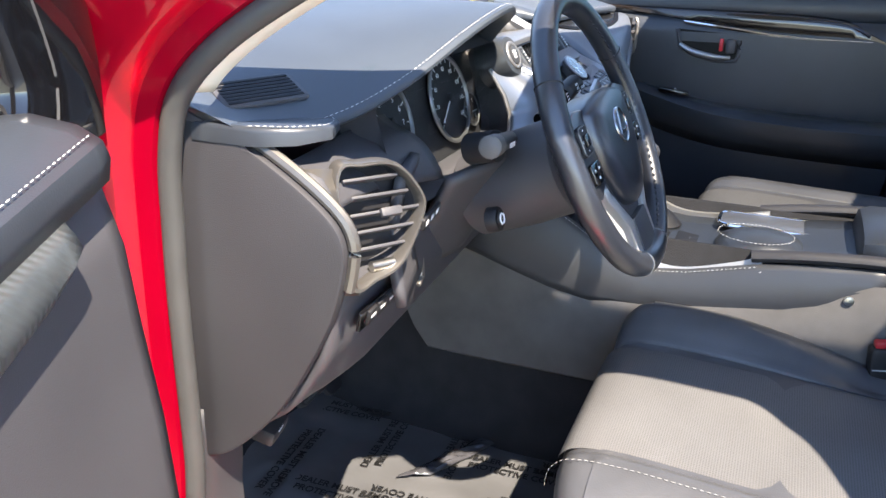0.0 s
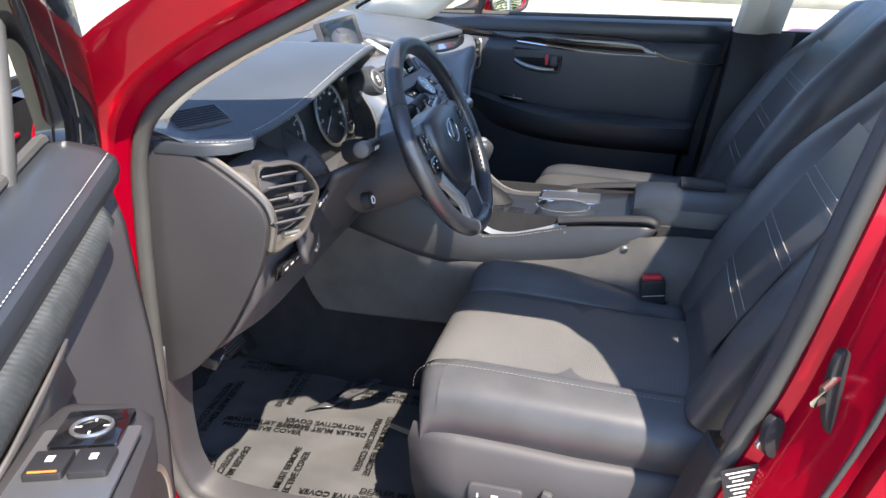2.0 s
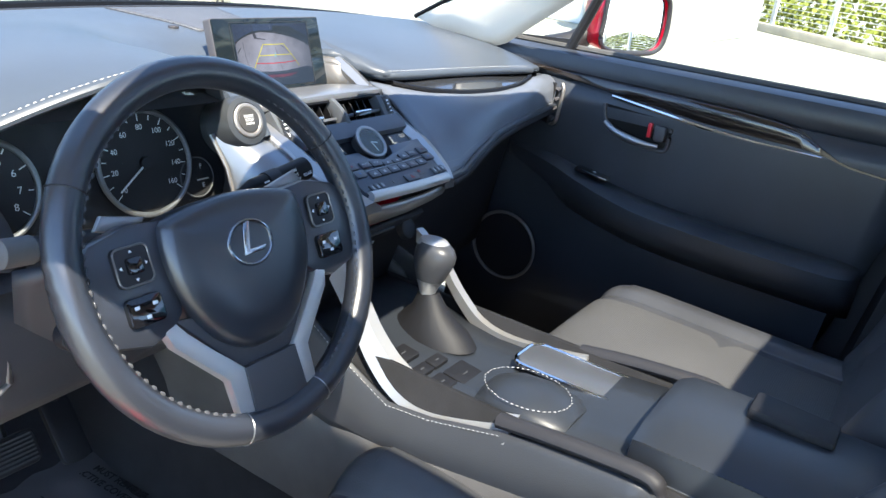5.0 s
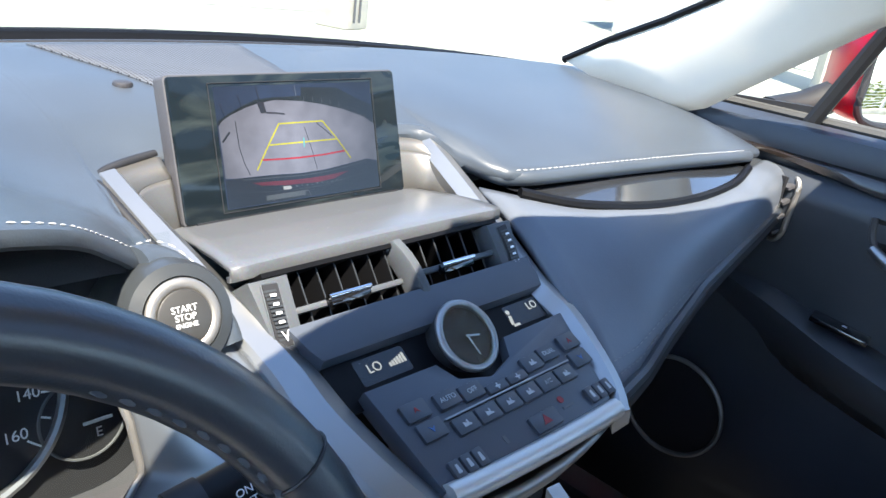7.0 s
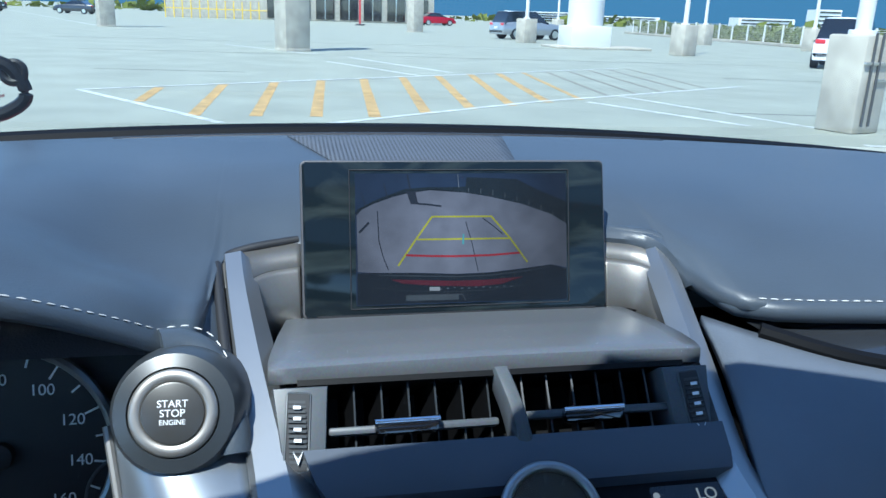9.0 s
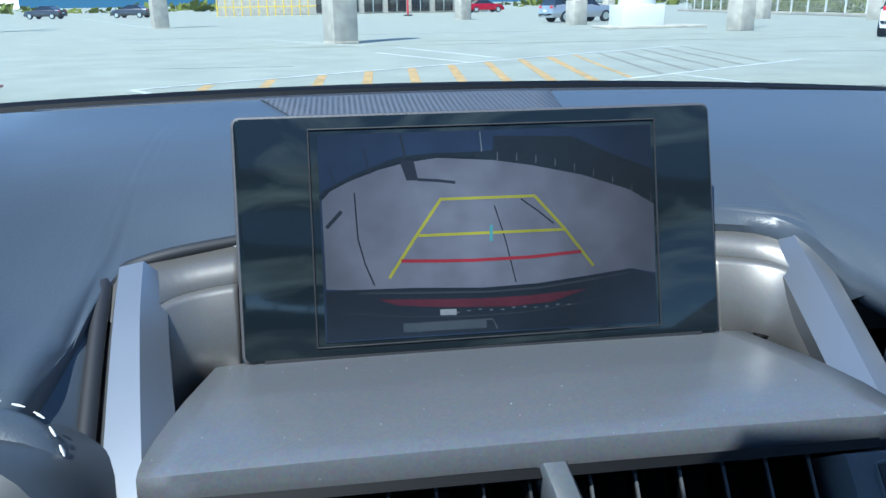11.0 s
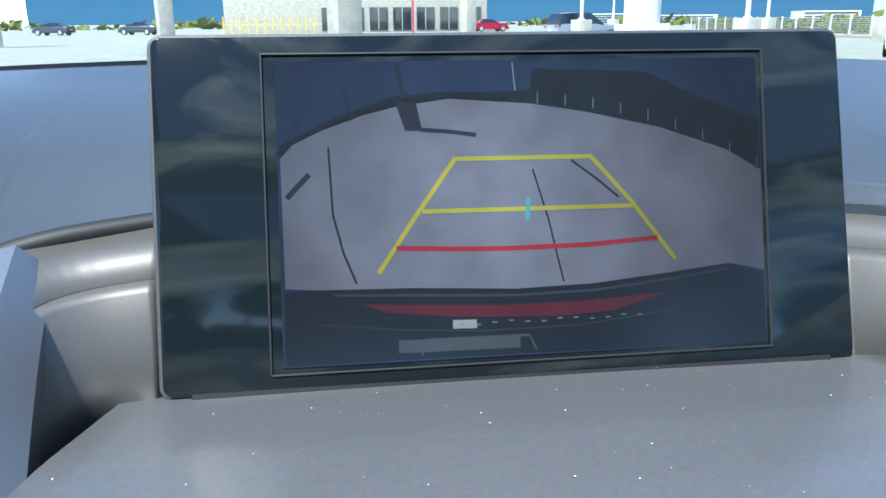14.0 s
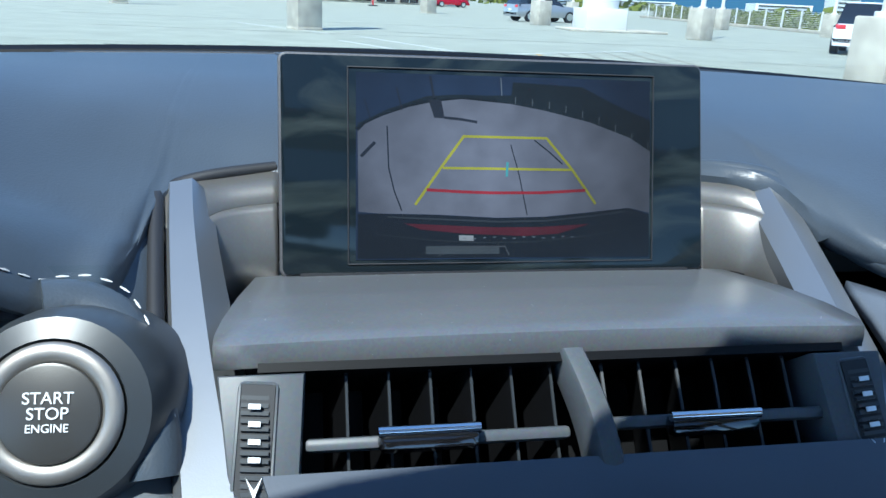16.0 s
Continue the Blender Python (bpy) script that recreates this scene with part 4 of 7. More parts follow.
# start button
sb = thing("start_button", "round engine start button with a satin ring", "push button")
part("pod", loft([[SB @ Vector((r * math.cos(a), r * math.sin(a), d)) for a in (2 * math.pi * i / 36 for i in range(36))] for r, d in ((0.038, -0.05), (0.036, -0.022), (0.0335, -0.008), (0.0305, -0.0015), (0.0235, 0.0005), (0.0218, -0.003))], True), M["bar"], sb, "dark metallic pod")
part("ring", ring(0.0191, 0.0034, SB @ Matrix.Translation((0, 0, 0.0005)), 56, 12, 0.6), M["bronze"], sb, "satin metal ring")
cap = part("button_cap", disc(0.0160, 0.005, SB @ Matrix.Translation((0, 0, -0.002)), 48, 0.0012), material("brushed_dark_cap", (0.060, 0.058, 0.055), 0.36, metal=0.4, grain=0.03, grain_scale=2500, vary=0.08), sb)
for words, y, size in (("START", 0.0046, 0.0053), ("STOP", -0.0002, 0.0053), ("ENGINE", -0.0047, 0.0037)):
    writing("legend", words, size, SB @ Matrix.Translation((0, y, 0.0032)), M["white_ink"], cap)


def pod_flank(u, v):
    """Waisted satin panel from under the start button down to the column; u runs from the cluster to the stack's arm."""
    lx, ly, lz = lerp([(0, -0.216, 0.372, 1.070), (0.3, -0.208, 0.350, 1.030), (0.55, -0.206, 0.340, 1.000), (0.75, -0.222, 0.335, 0.982), (1, -0.262, 0.330, 0.965)], v)
    rx, ry, rz = lerp([(0, -0.147, 0.378, 1.074), (0.3, -0.138, 0.318, 1.046), (0.55, -0.134, 0.272, 1.022), (0.75, -0.130, 0.250, 0.985), (1, -0.130, 0.262, 0.930)], v)
    k = math.sin(math.pi * u)
    return Vector((lx + (rx - lx) * u - 0.006 * k, ly + (ry - ly) * u - 0.016 * k, lz + (rz - lz) * u + 0.004 * k))


part("pod_flank", sheet(pod_flank, 16, 20), material("satin_grey_flank", (0.22, 0.24, 0.265), 0.34, metal=0.7, vary=0.06), stack, "satin silver flank under the start button", solid=0.004)
part("flank_edge", tube([pod_flank(0, i / 20) + Vector((-0.001, -0.001, 0)) for i in range(21)], 0.0025, 8), M["bronze"], stack)

# ---- display screen ----
def smeared_glass():
    """Dark display glass with grime and cloud reflections painted as pale streaks, drawn out sideways."""
    m = material("streaked_screen_glass", (0.008, 0.012, 0.015), 0.09, vary=0.0, spec=0.28)
    n, l = m.node_tree.nodes, m.node_tree.links
    tc, mp, no, rg, mx, rr = (n.new("ShaderNode" + k) for k in ("TexCoord", "Mapping", "TexNoise", "MapRange", "Mix", "MapRange"))
    mp.inputs["Scale"].default_value, mp.inputs["Rotation"].default_value = (16, 16, 46), (0, radians(14), 0)
    no.inputs["Scale"].default_value, no.inputs["Detail"].default_value, no.inputs["Distortion"].default_value = 1.0, 7, 1.4
    l.new(tc.outputs["Object"], mp.inputs["Vector"])
    l.new(mp.outputs[0], no.inputs["Vector"])
    rg.inputs["From Min"].default_value, rg.inputs["From Max"].default_value = 0.50, 0.80
    l.new(no.outputs["Fac"], rg.inputs["Value"])
    mx.data_type = "RGBA"
    mx.inputs[6].default_value, mx.inputs[7].default_value = (0.007, 0.011, 0.014, 1), (0.030, 0.038, 0.036, 1)
    l.new(rg.outputs[0], mx.inputs[0])
    l.new(mx.outputs[2], n["Principled BSDF"].inputs["Base Color"])
    rr.inputs["To Min"].default_value, rr.inputs["To Max"].default_value = 0.07, 0.30
    l.new(rg.outputs[0], rr.inputs["Value"])
    l.new(rr.outputs[0], n["Principled BSDF"].inputs["Roughness"])
    return m


scr = thing("display_screen", "free-standing infotainment screen in a thin black frame showing the reversing camera", "screen")
SC = basis((0, 0.4845, 1.140), (1, 0, 0), (0, 0.033, 0.104))
W2, H2 = 0.110, 0.0545
part("housing", prism(rounded(2 * W2, 2 * H2, 0.004), 0.014, SC @ Matrix.Translation((0, 0, -0.015)), 0.0015), M["hard"], scr)
part("front_glass", prism(rounded(2 * W2 - 0.003, 2 * H2 - 0.003, 0.003), 0.0012, SC @ Matrix.Translation((0, 0, -0.001)), 0.0004), smeared_glass(), scr, "dark glass front streaked with grime and painted reflections")
part("foot", box(0.20, 0.012, 0.03, SC @ Matrix.Translation((0, -H2 - 0.004, -0.014))), M["black"], scr)


def glow(name, colour, power):
    """A lit patch of the display: brightest near the middle, dimmer and uneven towards the edges, as a wide camera shows it."""
    m = material(name, (0.006, 0.007, 0.009), 0.18, vary=0.0, spec=0.28, emit=colour, emit_power=power * 0.36)
    n, l = m.node_tree.nodes, m.node_tree.links
    tc, off, far, spot, mot, mul, low = (n.new("ShaderNode" + k) for k in ("TexCoord", "VectorMath", "MapRange", "TexNoise", "MapRange", "Math", "Math"))
    off.operation, off.inputs[1].default_value = "DISTANCE", (-0.012, 0.4845, 1.142)
    l.new(tc.outputs["Object"], off.inputs[0])
    far.inputs["From Min"].default_value, far.inputs["From Max"].default_value = 0.015, 0.088
    far.inputs["To Min"].default_value, far.inputs["To Max"].default_value = 1.12, 0.34
    l.new(off.outputs["Value"], far.inputs["Value"])
    spot.inputs["Scale"].default_value, spot.inputs["Detail"].default_value = 60, 5
    l.new(tc.outputs["Object"], spot.inputs["Vector"])
    mot.inputs["From Min"].default_value, mot.inputs["From Max"].default_value = 0.3, 0.7
    mot.inputs["To Min"].default_value, mot.inputs["To Max"].default_value = 0.80, 1.14
    l.new(spot.outputs["Fac"], mot.inputs["Value"])
    mul.operation, low.operation = "MULTIPLY", "MULTIPLY"
    l.new(far.outputs[0], mul.inputs[0])
    l.new(mot.outputs[0], mul.inputs[1])
    low.inputs[1].default_value = power * 0.27
    l.new(mul.outputs[0], low.inputs[0])
    l.new(low.outputs[0], n["Principled BSDF"].inputs["Emission Strength"])
    return m


def flat(name, pts, z, mat, label=""):
    bm = bmesh.new()
    bm.faces.new([bm.verts.new(SC @ Vector(((x * 0.985 + 1.4) / 1000, y / 1000, z))) for x, y in pts])
    return part(name, bm, mat, picture, label, smooth=False)


picture = part("picture", prism([(-0.0735, -0.0465), (0.0785, -0.0470), (0.0800, 0.0445), (-0.0725, 0.0450)], 0.0003, SC @ Matrix.Translation((0, 0, 0.0003))), glow("screen_sky", (0.030, 0.055, 0.12), 0.9), scr, "dim reversing camera picture")
flat("deck_view", [(-74.5, -23), (-74.5, 16.0), (-70.6, 20.0), (-62, 24), (-48.6, 28.6), (-38, 31), (-22, 33), (4, 31), (22, 28), (46, 22.6), (68, 15), (79.5, 8), (78.8, -24), (67, -21.3), (46, -23.5), (21.7, -25.7), (-3.5, -26.2), (-34.6, -24.5), (-64.6, -23.8)], 0.00075, glow("screen_deck", (0.27, 0.28, 0.36), 0.75))
flat("sky_view", [(-62, 26), (-48, 30), (-22, 34), (4, 36), (4.5, 44), (-40, 44.4), (-56, 38)], 0.00055, glow("screen_bright_sky", (0.040, 0.085, 0.20), 0.9))
flat("hedge_view", [(-74.5, 12), (-70.6, 20.0), (-62, 24), (-48.6, 28.6), (-38, 31), (-22, 33), (4, 31), (22, 28), (46, 22.6), (68, 15), (79.5, 8), (79.8, 24), (60, 32), (42, 40.5), (5, 42), (4, 35.4), (-10, 35), (-24, 35.2), (-40, 34), (-60, 27), (-74.5, 20)], 0.00065, glow("screen_trees", (0.018, 0.028, 0.035), 0.9))
flat("bumper_view", [(-75.2, -45.8), (-74.8, -24), (-64.6, -23.9), (-34.6, -24.6), (-3.5, -26.3), (21.7, -25.8), (46, -23.6), (67, -21.4), (78.6, -25), (78.5, -46.5)], 0.00085, glow("screen_dark", (0.012, 0.018, 0.028), 0.9))
flat("bumper_paint", [(-52, -28.7), (-21.3, -30.3), (-5.6, -31), (17.7, -31), (45.5, -29.5), (28.4, -34.4), (10, -35.4), (-21.5, -34), (-43.5, -31.8)], 0.00095, glow("screen_red", (0.13, 0.016, 0.03), 0.9))
flat("plate_view", [(-41, -40), (-3, -41), (-3, -44.3), (-41, -44)], 0.00095, glow("screen_plate", (0.10, 0.12, 0.14), 0.9))
flat("tow_cap", [(-24, -34.8), (-16.5, -35), (-16.5, -37.7), (-24, -37.4)], 0.00105, glow("screen_white", (0.5, 0.52, 0.56), 0.8))


def stroke(name, pts, w, mat, z=0.00115):
    ps = [Vector(((x * 0.985 + 1.4) / 1000, y / 1000, 0)) for x, y in pts]
    left, right = [], []
    for i, p in enumerate(ps):
        d = (ps[min(i + 1, len(ps) - 1)] - ps[max(i - 1, 0)]).normalized()
        side = Vector((-d.y, d.x, 0)) * w / 2000
        left.append(p + side)
        right.append(p - side)
    bm = bmesh.new()
    rows_ = [[bm.verts.new(SC @ (q + Vector((0, 0, z)))) for q in line] for line in (left, right)]
    for i in range(len(ps) - 1):
        bm.faces.new((rows_[0][i], rows_[0][i + 1], rows_[1][i + 1], rows_[1][i]))
    return part(name, bm, mat, picture, smooth=False)


YEL, REDL, DARK = glow("screen_yellow", (0.50, 0.48, 0.05), 0.9), glow("screen_guide_red", (0.42, 0.03, 0.05), 0.9), glow("screen_seam", (0.03, 0.035, 0.05), 0.9)
stroke("guide_line", [(-46.2, -19.6), (-33.5, -2.0), (-20.9, 14.6)], 1.4, YEL)
stroke("guide_line", [(48.8, -19.3), (35.7, -1.2), (22.5, 14.0)], 1.4, YEL)
stroke("guide_line", [(-21.3, 14.4), (22.8, 14.0)], 1.3, YEL, 0.00118)
stroke("guide_line", [(-32, -1.4), (35.8, -1.9)], 1.3, YEL, 0.00118)
stroke("guide_line", [(-40.4, -12.2), (-22, -13.2), (-6.2, -13.7), (20, -13.6), (43.2, -12.3)], 1.5, REDL, 0.00121)
stroke("center_mark", [(1.6, 1.8), (1.1, -5.5)], 1.3, glow("screen_cyan", (0.12, 0.42, 0.46), 0.9), 0.00124)
for pts, w in (([(-59.9, 19), (-59.3, -1.5), (-56.6, -13), (-53, -22.4)], 0.7), ([(3.5, 10.5), (7.8, -5), (11.8, -24.7)], 0.6), ([(-73, 4), (-70, 7), (-66, 11)], 1.6), ([(16, 13), (24, 7), (31, 1)], 0.7)):
    stroke("deck_seam", pts, w, DARK, 0.0010)
stroke("shadow_view", [(-31, 23.6), (-22, 22.8), (-14, 21.6)], 1.3, DARK, 0.0010)
stroke("pole_view", [(-38.0, 44), (-36.1, 33)], 1.1, DARK, 0.0010)
stroke("pole_view", [(-54.9, 38), (-52.4, 27)], 0.7, DARK, 0.0010)
stroke("pole_view", [(-71, 32), (-68, 22)], 0.5, DARK, 0.0010)
stroke("pole_view", [(-1.5, 44), (-1.0, 35)], 0.5, glow("screen_post", (0.25, 0.28, 0.34), 0.9), 0.0010)
flat("pedestal_view", [(-39, 32.4), (-32.5, 32.2), (-30.8, 23.2), (-36.1, 23.4)], 0.00105, DARK)
TREES = glow("screen_far_trees", (0.012, 0.018, 0.022), 0.9)
random.seed(8)
for i in range(26):
    x = -74 + 3.0 * i
    y = 32.6 - 0.0052 * (x + 20) ** 2 + (0 if x < 3 else -0.5)
    r = random.uniform(0.8, 2.0)
    flat("skyline_view", [(x + 1.9 * math.cos(q), y + r * math.sin(q) * (1.2 if math.sin(q) > 0 else 0.4)) for q in (0.2, 0.9, 1.7, 2.6, 3.6, 4.7, 5.6)], 0.00068, TREES)
stroke("bumper_edge_view", [(-60, -25.6), (-34, -26.8), (-3, -28.2), (22, -27.8), (46, -25.6), (66, -23.2)], 0.9, glow("screen_edge", (0.05, 0.06, 0.075), 0.9), 0.00102)
stroke("bumper_edge_view", [(-66, -34), (-40, -37), (-14, -38.6), (16, -38.4), (44, -35.6), (70, -31.4)], 0.6, glow("screen_edge_low", (0.04, 0.05, 0.06), 0.9), 0.00102)
stroke("plate_frame_view", [(-34, -45), (-33, -40.4), (0, -40.6), (2, -45)], 0.8, glow("screen_frame", (0.10, 0.11, 0.13), 0.9), 0.00108)
for i in range(9):
    x = 6 + 9 * i
    y = 31 - 0.0036 * (x - 0) ** 2
    stroke("fence_post_view", [(x, y), (x + 0.2, y + 3.6)], 0.45, glow("screen_fence", (0.17, 0.19, 0.22), 0.9), 0.00105)
for i in range(12):
    x = -22 + 5.2 * i
    stroke("bumper_glint", [(x, -36.2 - 0.4 * math.sin(i * 1.7)), (x + 1.6, -36.2 - 0.4 * math.sin(i * 1.7))], 0.5, glow("screen_glint", (0.22, 0.25, 0.3), 0.9), 0.00105)
part("picture_edge", join(*[tube([SC @ Vector((a[0], a[1], 0.0006)), SC @ Vector((b[0], b[1], 0.0006))], 0.0004, 6) for a, b in (((-0.0765, 0.0475), (0.0820, 0.0470)), ((0.0820, 0.0470), (0.0803, -0.0485)), ((0.0803, -0.0485), (-0.0770, -0.0485)), ((-0.0770, -0.0485), (-0.0765, 0.0475)))]), M["black"], scr)


# ---- steering wheel ----
wheel = thing("steering_wheel", "black leather steering wheel with silver lower spokes and thumb buttons", "steering wheel")
TILT_W = radians(24.7)
WM = basis((-0.3715, 0.1510, 1.0265), (1, 0, 0), (0, math.sin(TILT_W), math.cos(TILT_W)))
RIM = [(0.1755 * math.cos(a), 0.1755 * math.sin(a), 0) for a in (2 * math.pi * i / 72 for i in range(72))]
part("rim", tube([WM @ Vector(p) for p in RIM], 0.0158, 14, True, 1.0, (0.1, 0.3, 1)), M["wheel"], wheel, "black leather rim")
part("rim_lacing", stitches([WM @ Vector((0.1616 * math.cos(a), 0.1616 * math.sin(a), 0.0072)) for a in (radians(-70 + 2 * i) for i in range(66))], 0.0055, 0.0045, 0.0026), M["flank"], wheel, "dark lacing along the inside of the rim")
part("rim_lacing", stitches([WM @ Vector((0.1616 * math.cos(a), 0.1616 * math.sin(a), 0.0072)) for a in (radians(118 + 2 * i) for i in range(66))], 0.0055, 0.0045, 0.0026), M["flank"], wheel, "dark lacing along the inside of the rim")
for a in (150, 30, 253, 287):
    q = radians(a)
    c = WM @ Vector((0.1755 * math.cos(q), 0.1755 * math.sin(q), 0))
    t = WM.to_3x3() @ Vector((-math.sin(q), math.cos(q), 0))
    r = WM.to_3x3() @ Vector((math.cos(q), math.sin(q), 0))
    part("rim_seam", ring(0.0160, 0.0008, basis(c, r, WM.to_3x3() @ Vector((0, 0, 1))), 24, 6), M["silver"] if a > 200 else M["black"], wheel)
AB = smooth_line([(-0.072, 0.047, 0), (0, 0.056, 0), (0.072, 0.047, 0), (0.087, 0.030, 0), (0.084, -0.022, 0), (0.056, -0.072, 0), (0.026, -0.094, 0), (0, -0.098, 0), (-0.026, -0.094, 0), (-0.056, -0.072, 0), (-0.084, -0.022, 0), (-0.087, 0.030, 0)], 5, True)
part("airbag_cover", loft([[WM @ Vector((p.x * s, p.y * s - 0.004 * (1 - s), d)) for p in AB] for s, d in ((0.98, -0.03), (1.0, 0.002), (0.97, 0.011), (0.88, 0.017), (0.6, 0.021), (0.25, 0.022))], True), M["wheel"], wheel, "black padded airbag cover")
EM = WM @ Matrix.Translation((0, 0.004, 0.0215))
emb = part("emblem", ring(0.0262, 0.0022, EM, 40, 8, 1.0, 0.0215), M["emblem"], wheel, "chrome oval emblem")
part("emblem_bar", prism([(-0.004, 0.019), (0.004, 0.021), (-0.003, -0.006), (0.018, -0.006), (0.014, -0.011), (-0.012, -0.011)], 0.002, EM, 0.0006), M["emblem"], emb)
for s in (-1, 1):
    spoke = part("spoke", prism([(s * x, y) for x, y in ((0.070, 0.046), (0.110, 0.050), (0.150, 0.040), (0.168, 0.022), (0.168, -0.032), (0.150, -0.052), (0.118, -0.060), (0.092, -0.052), (0.080, -0.040))], 0.020, WM @ Matrix.Translation((0, 0, -0.016)), 0.005), M["wheel"], wheel, "black leather spoke")
    pad = part("button_pad", prism(rounded(0.036, 0.036, 0.006), 0.005, WM @ Matrix.Translation((s * 0.118, 0.014, 0.003)), 0.0015), M["black"], spoke)
    part("key_frame", tube([WM @ Vector((s * 0.118 + x, 0.014 + y, 0.0080)) for x, y in rounded(0.034, 0.034, 0.006)], 0.0010, 6, True), M["vent_metal"], spoke, "satin button frame")
    key = part("button_key", prism(rounded(0.015, 0.015, 0.003), 0.004, WM @ Matrix.Translation((s * 0.118, 0.014, 0.0078)), 0.001), M["gloss"], spoke)
    for x, y in ((0.0, 0.0125), (0.0, -0.0125), (0.0125, 0.0), (-0.0125, 0.0)):
        part("symbol", prism([(-0.0018, -0.0010), (0.0018, -0.0010), (0.0, 0.0016)], 0.0004, WM @ pose(s * 0.118 + x, 0.014 + y, 0.0082, 0, 0, math.degrees(math.atan2(y, x)) - 90)), M["white_ink"], spoke)
    part("button_pad", prism(rounded(0.036, 0.026, 0.005), 0.006, WM @ Matrix.Translation((s * 0.118, -0.026, 0.003)), 0.0015), M["gloss"], spoke)
    for x, y in ((-0.009, 0.004), (0.009, 0.004), (0.0, -0.006)):
        part("symbol", box(0.0045, 0.0030, 0.0004, WM @ Matrix.Translation((s * 0.118 + x, -0.026 + y, 0.0092))), M["white_ink"], spoke)
    part("paddle", prism([(s * x, y) for x, y in ((0.075, 0.052), (0.118, 0.062), (0.128, 0.050), (0.09, 0.040))], 0.006, WM @ Matrix.Translation((0, 0, -0.024)), 0.002), M["silver"], wheel, "silver shift paddle")
    part("lower_spoke", prism([(s * x, y) for x, y in ((0.106, -0.050), (0.100, -0.068), (0.078, -0.092), (0.054, -0.118), (0.052, -0.162), (0.034, -0.166), (0.032, -0.112), (0.060, -0.084), (0.082, -0.060), (0.092, -0.046))], 0.011, WM @ Matrix.Translation((0, 0, -0.007)), 0.003), M["pale"], wheel, "satin silver lower spoke")
part("lower_plate", prism([(-0.090, -0.045), (-0.034, -0.112), (0.034, -0.112), (0.090, -0.045), (0.060, -0.05), (-0.060, -0.05)], 0.008, WM @ Matrix.Translation((0, 0, -0.009)), 0.002), M["hard"], wheel, "charcoal plate round the airbag")
part("spoke_infill", prism([(-0.034, -0.112), (0.034, -0.112), (0.036, -0.164), (-0.036, -0.164)], 0.010, WM @ Matrix.Translation((0, 0, -0.004)), 0.002), M["hard"], wheel)
part("hub", tube([WM @ Vector((0, -0.01, -0.02)), WM @ Vector((0, -0.01, -0.06))], 0.06, 28), M["black"], wheel)

shroud = thing("steering_column", "charcoal plastic steering column cover", "steering column")
part("cover", loft([[WM @ Vector((w * math.cos(a), -0.012 + h * math.sin(a) - 0.01, d)) for a in (2 * math.pi * i / 28 for i in range(28))] for w, h, d in ((0.062, 0.055, -0.045), (0.078, 0.066, -0.06), (0.080, 0.066, -0.13), (0.075, 0.06, -0.2))], True), M["hard"], shroud)
stalk = thing("turn_signal_stalk", "black turn signal stalk with a grey end knob", "stalk")
tip = Vector((-0.555, 0.243, 1.040))
root = Vector((-0.43, 0.262, 1.02))
ax = (tip - root)
part("arm", tube([root, root + ax * 0.25, root + ax * 0.55, root + ax * 0.75], lambda t: 0.010 + 0.002 * t, 14), M["black"], stalk)
part("knob", tube([root + ax * k for k in (0.76, 0.80, 0.95, 1.0, 1.02)], lambda t: 0.0135 if t < 0.8 else 0.010, 18), M["tunnel"], stalk)
for i in range(3):
    part("symbol", box(0.005, 0.0006, 0.006, Matrix.Translation(root + ax * (0.45 + 0.1 * i) + Vector((0, -0.0165, 0.0)))), M["white_ink"], stalk)
part("boot", tube([(-0.47, 0.30, 1.012), (-0.48, 0.262, 1.022)], 0.020, 20), M["black"], stalk)
wip = thing("wiper_stalk", "black wiper stalk with white legends", "stalk")
t0, t1 = Vector((-0.315, 0.258, 1.022)), Vector((-0.172, 0.246, 1.052))
part("arm", tube([t0 + (t1 - t0) * k for k in (0, 0.3, 0.42, 0.55, 0.8, 0.97, 1.0)], lambda t: 0.009 if t < 0.3 else (0.0145 if t < 0.97 else 0.009), 16), M["vane"], wip)
WS = basis(t0 + (t1 - t0) * 0.7 + Vector((0, -0.0142, 0.006)), t1 - t0, (0, 0.4, 1))
part("selector", tube([t0 + (t1 - t0) * k for k in (0.56, 0.57, 0.66, 0.67)], 0.0158, 18), M["black"], wip)
for words, x, y in (("ON", 0.008, 0.005), ("INT", 0.009, -0.001), ("OFF", 0.010, -0.007), ("REAR", 0.026, -0.005)):
    writing("legend", words, 0.0055, WS @ Matrix.Translation((x, y, 0.002)), M["white_ink"], wip)
for i in range(4):
    part("legend_bar", box(0.007, 0.0018, 0.0004, WS @ Matrix.Translation((-0.032, 0.006 - 0.0045 * i, 0.002))), M["white_ink"], wip)


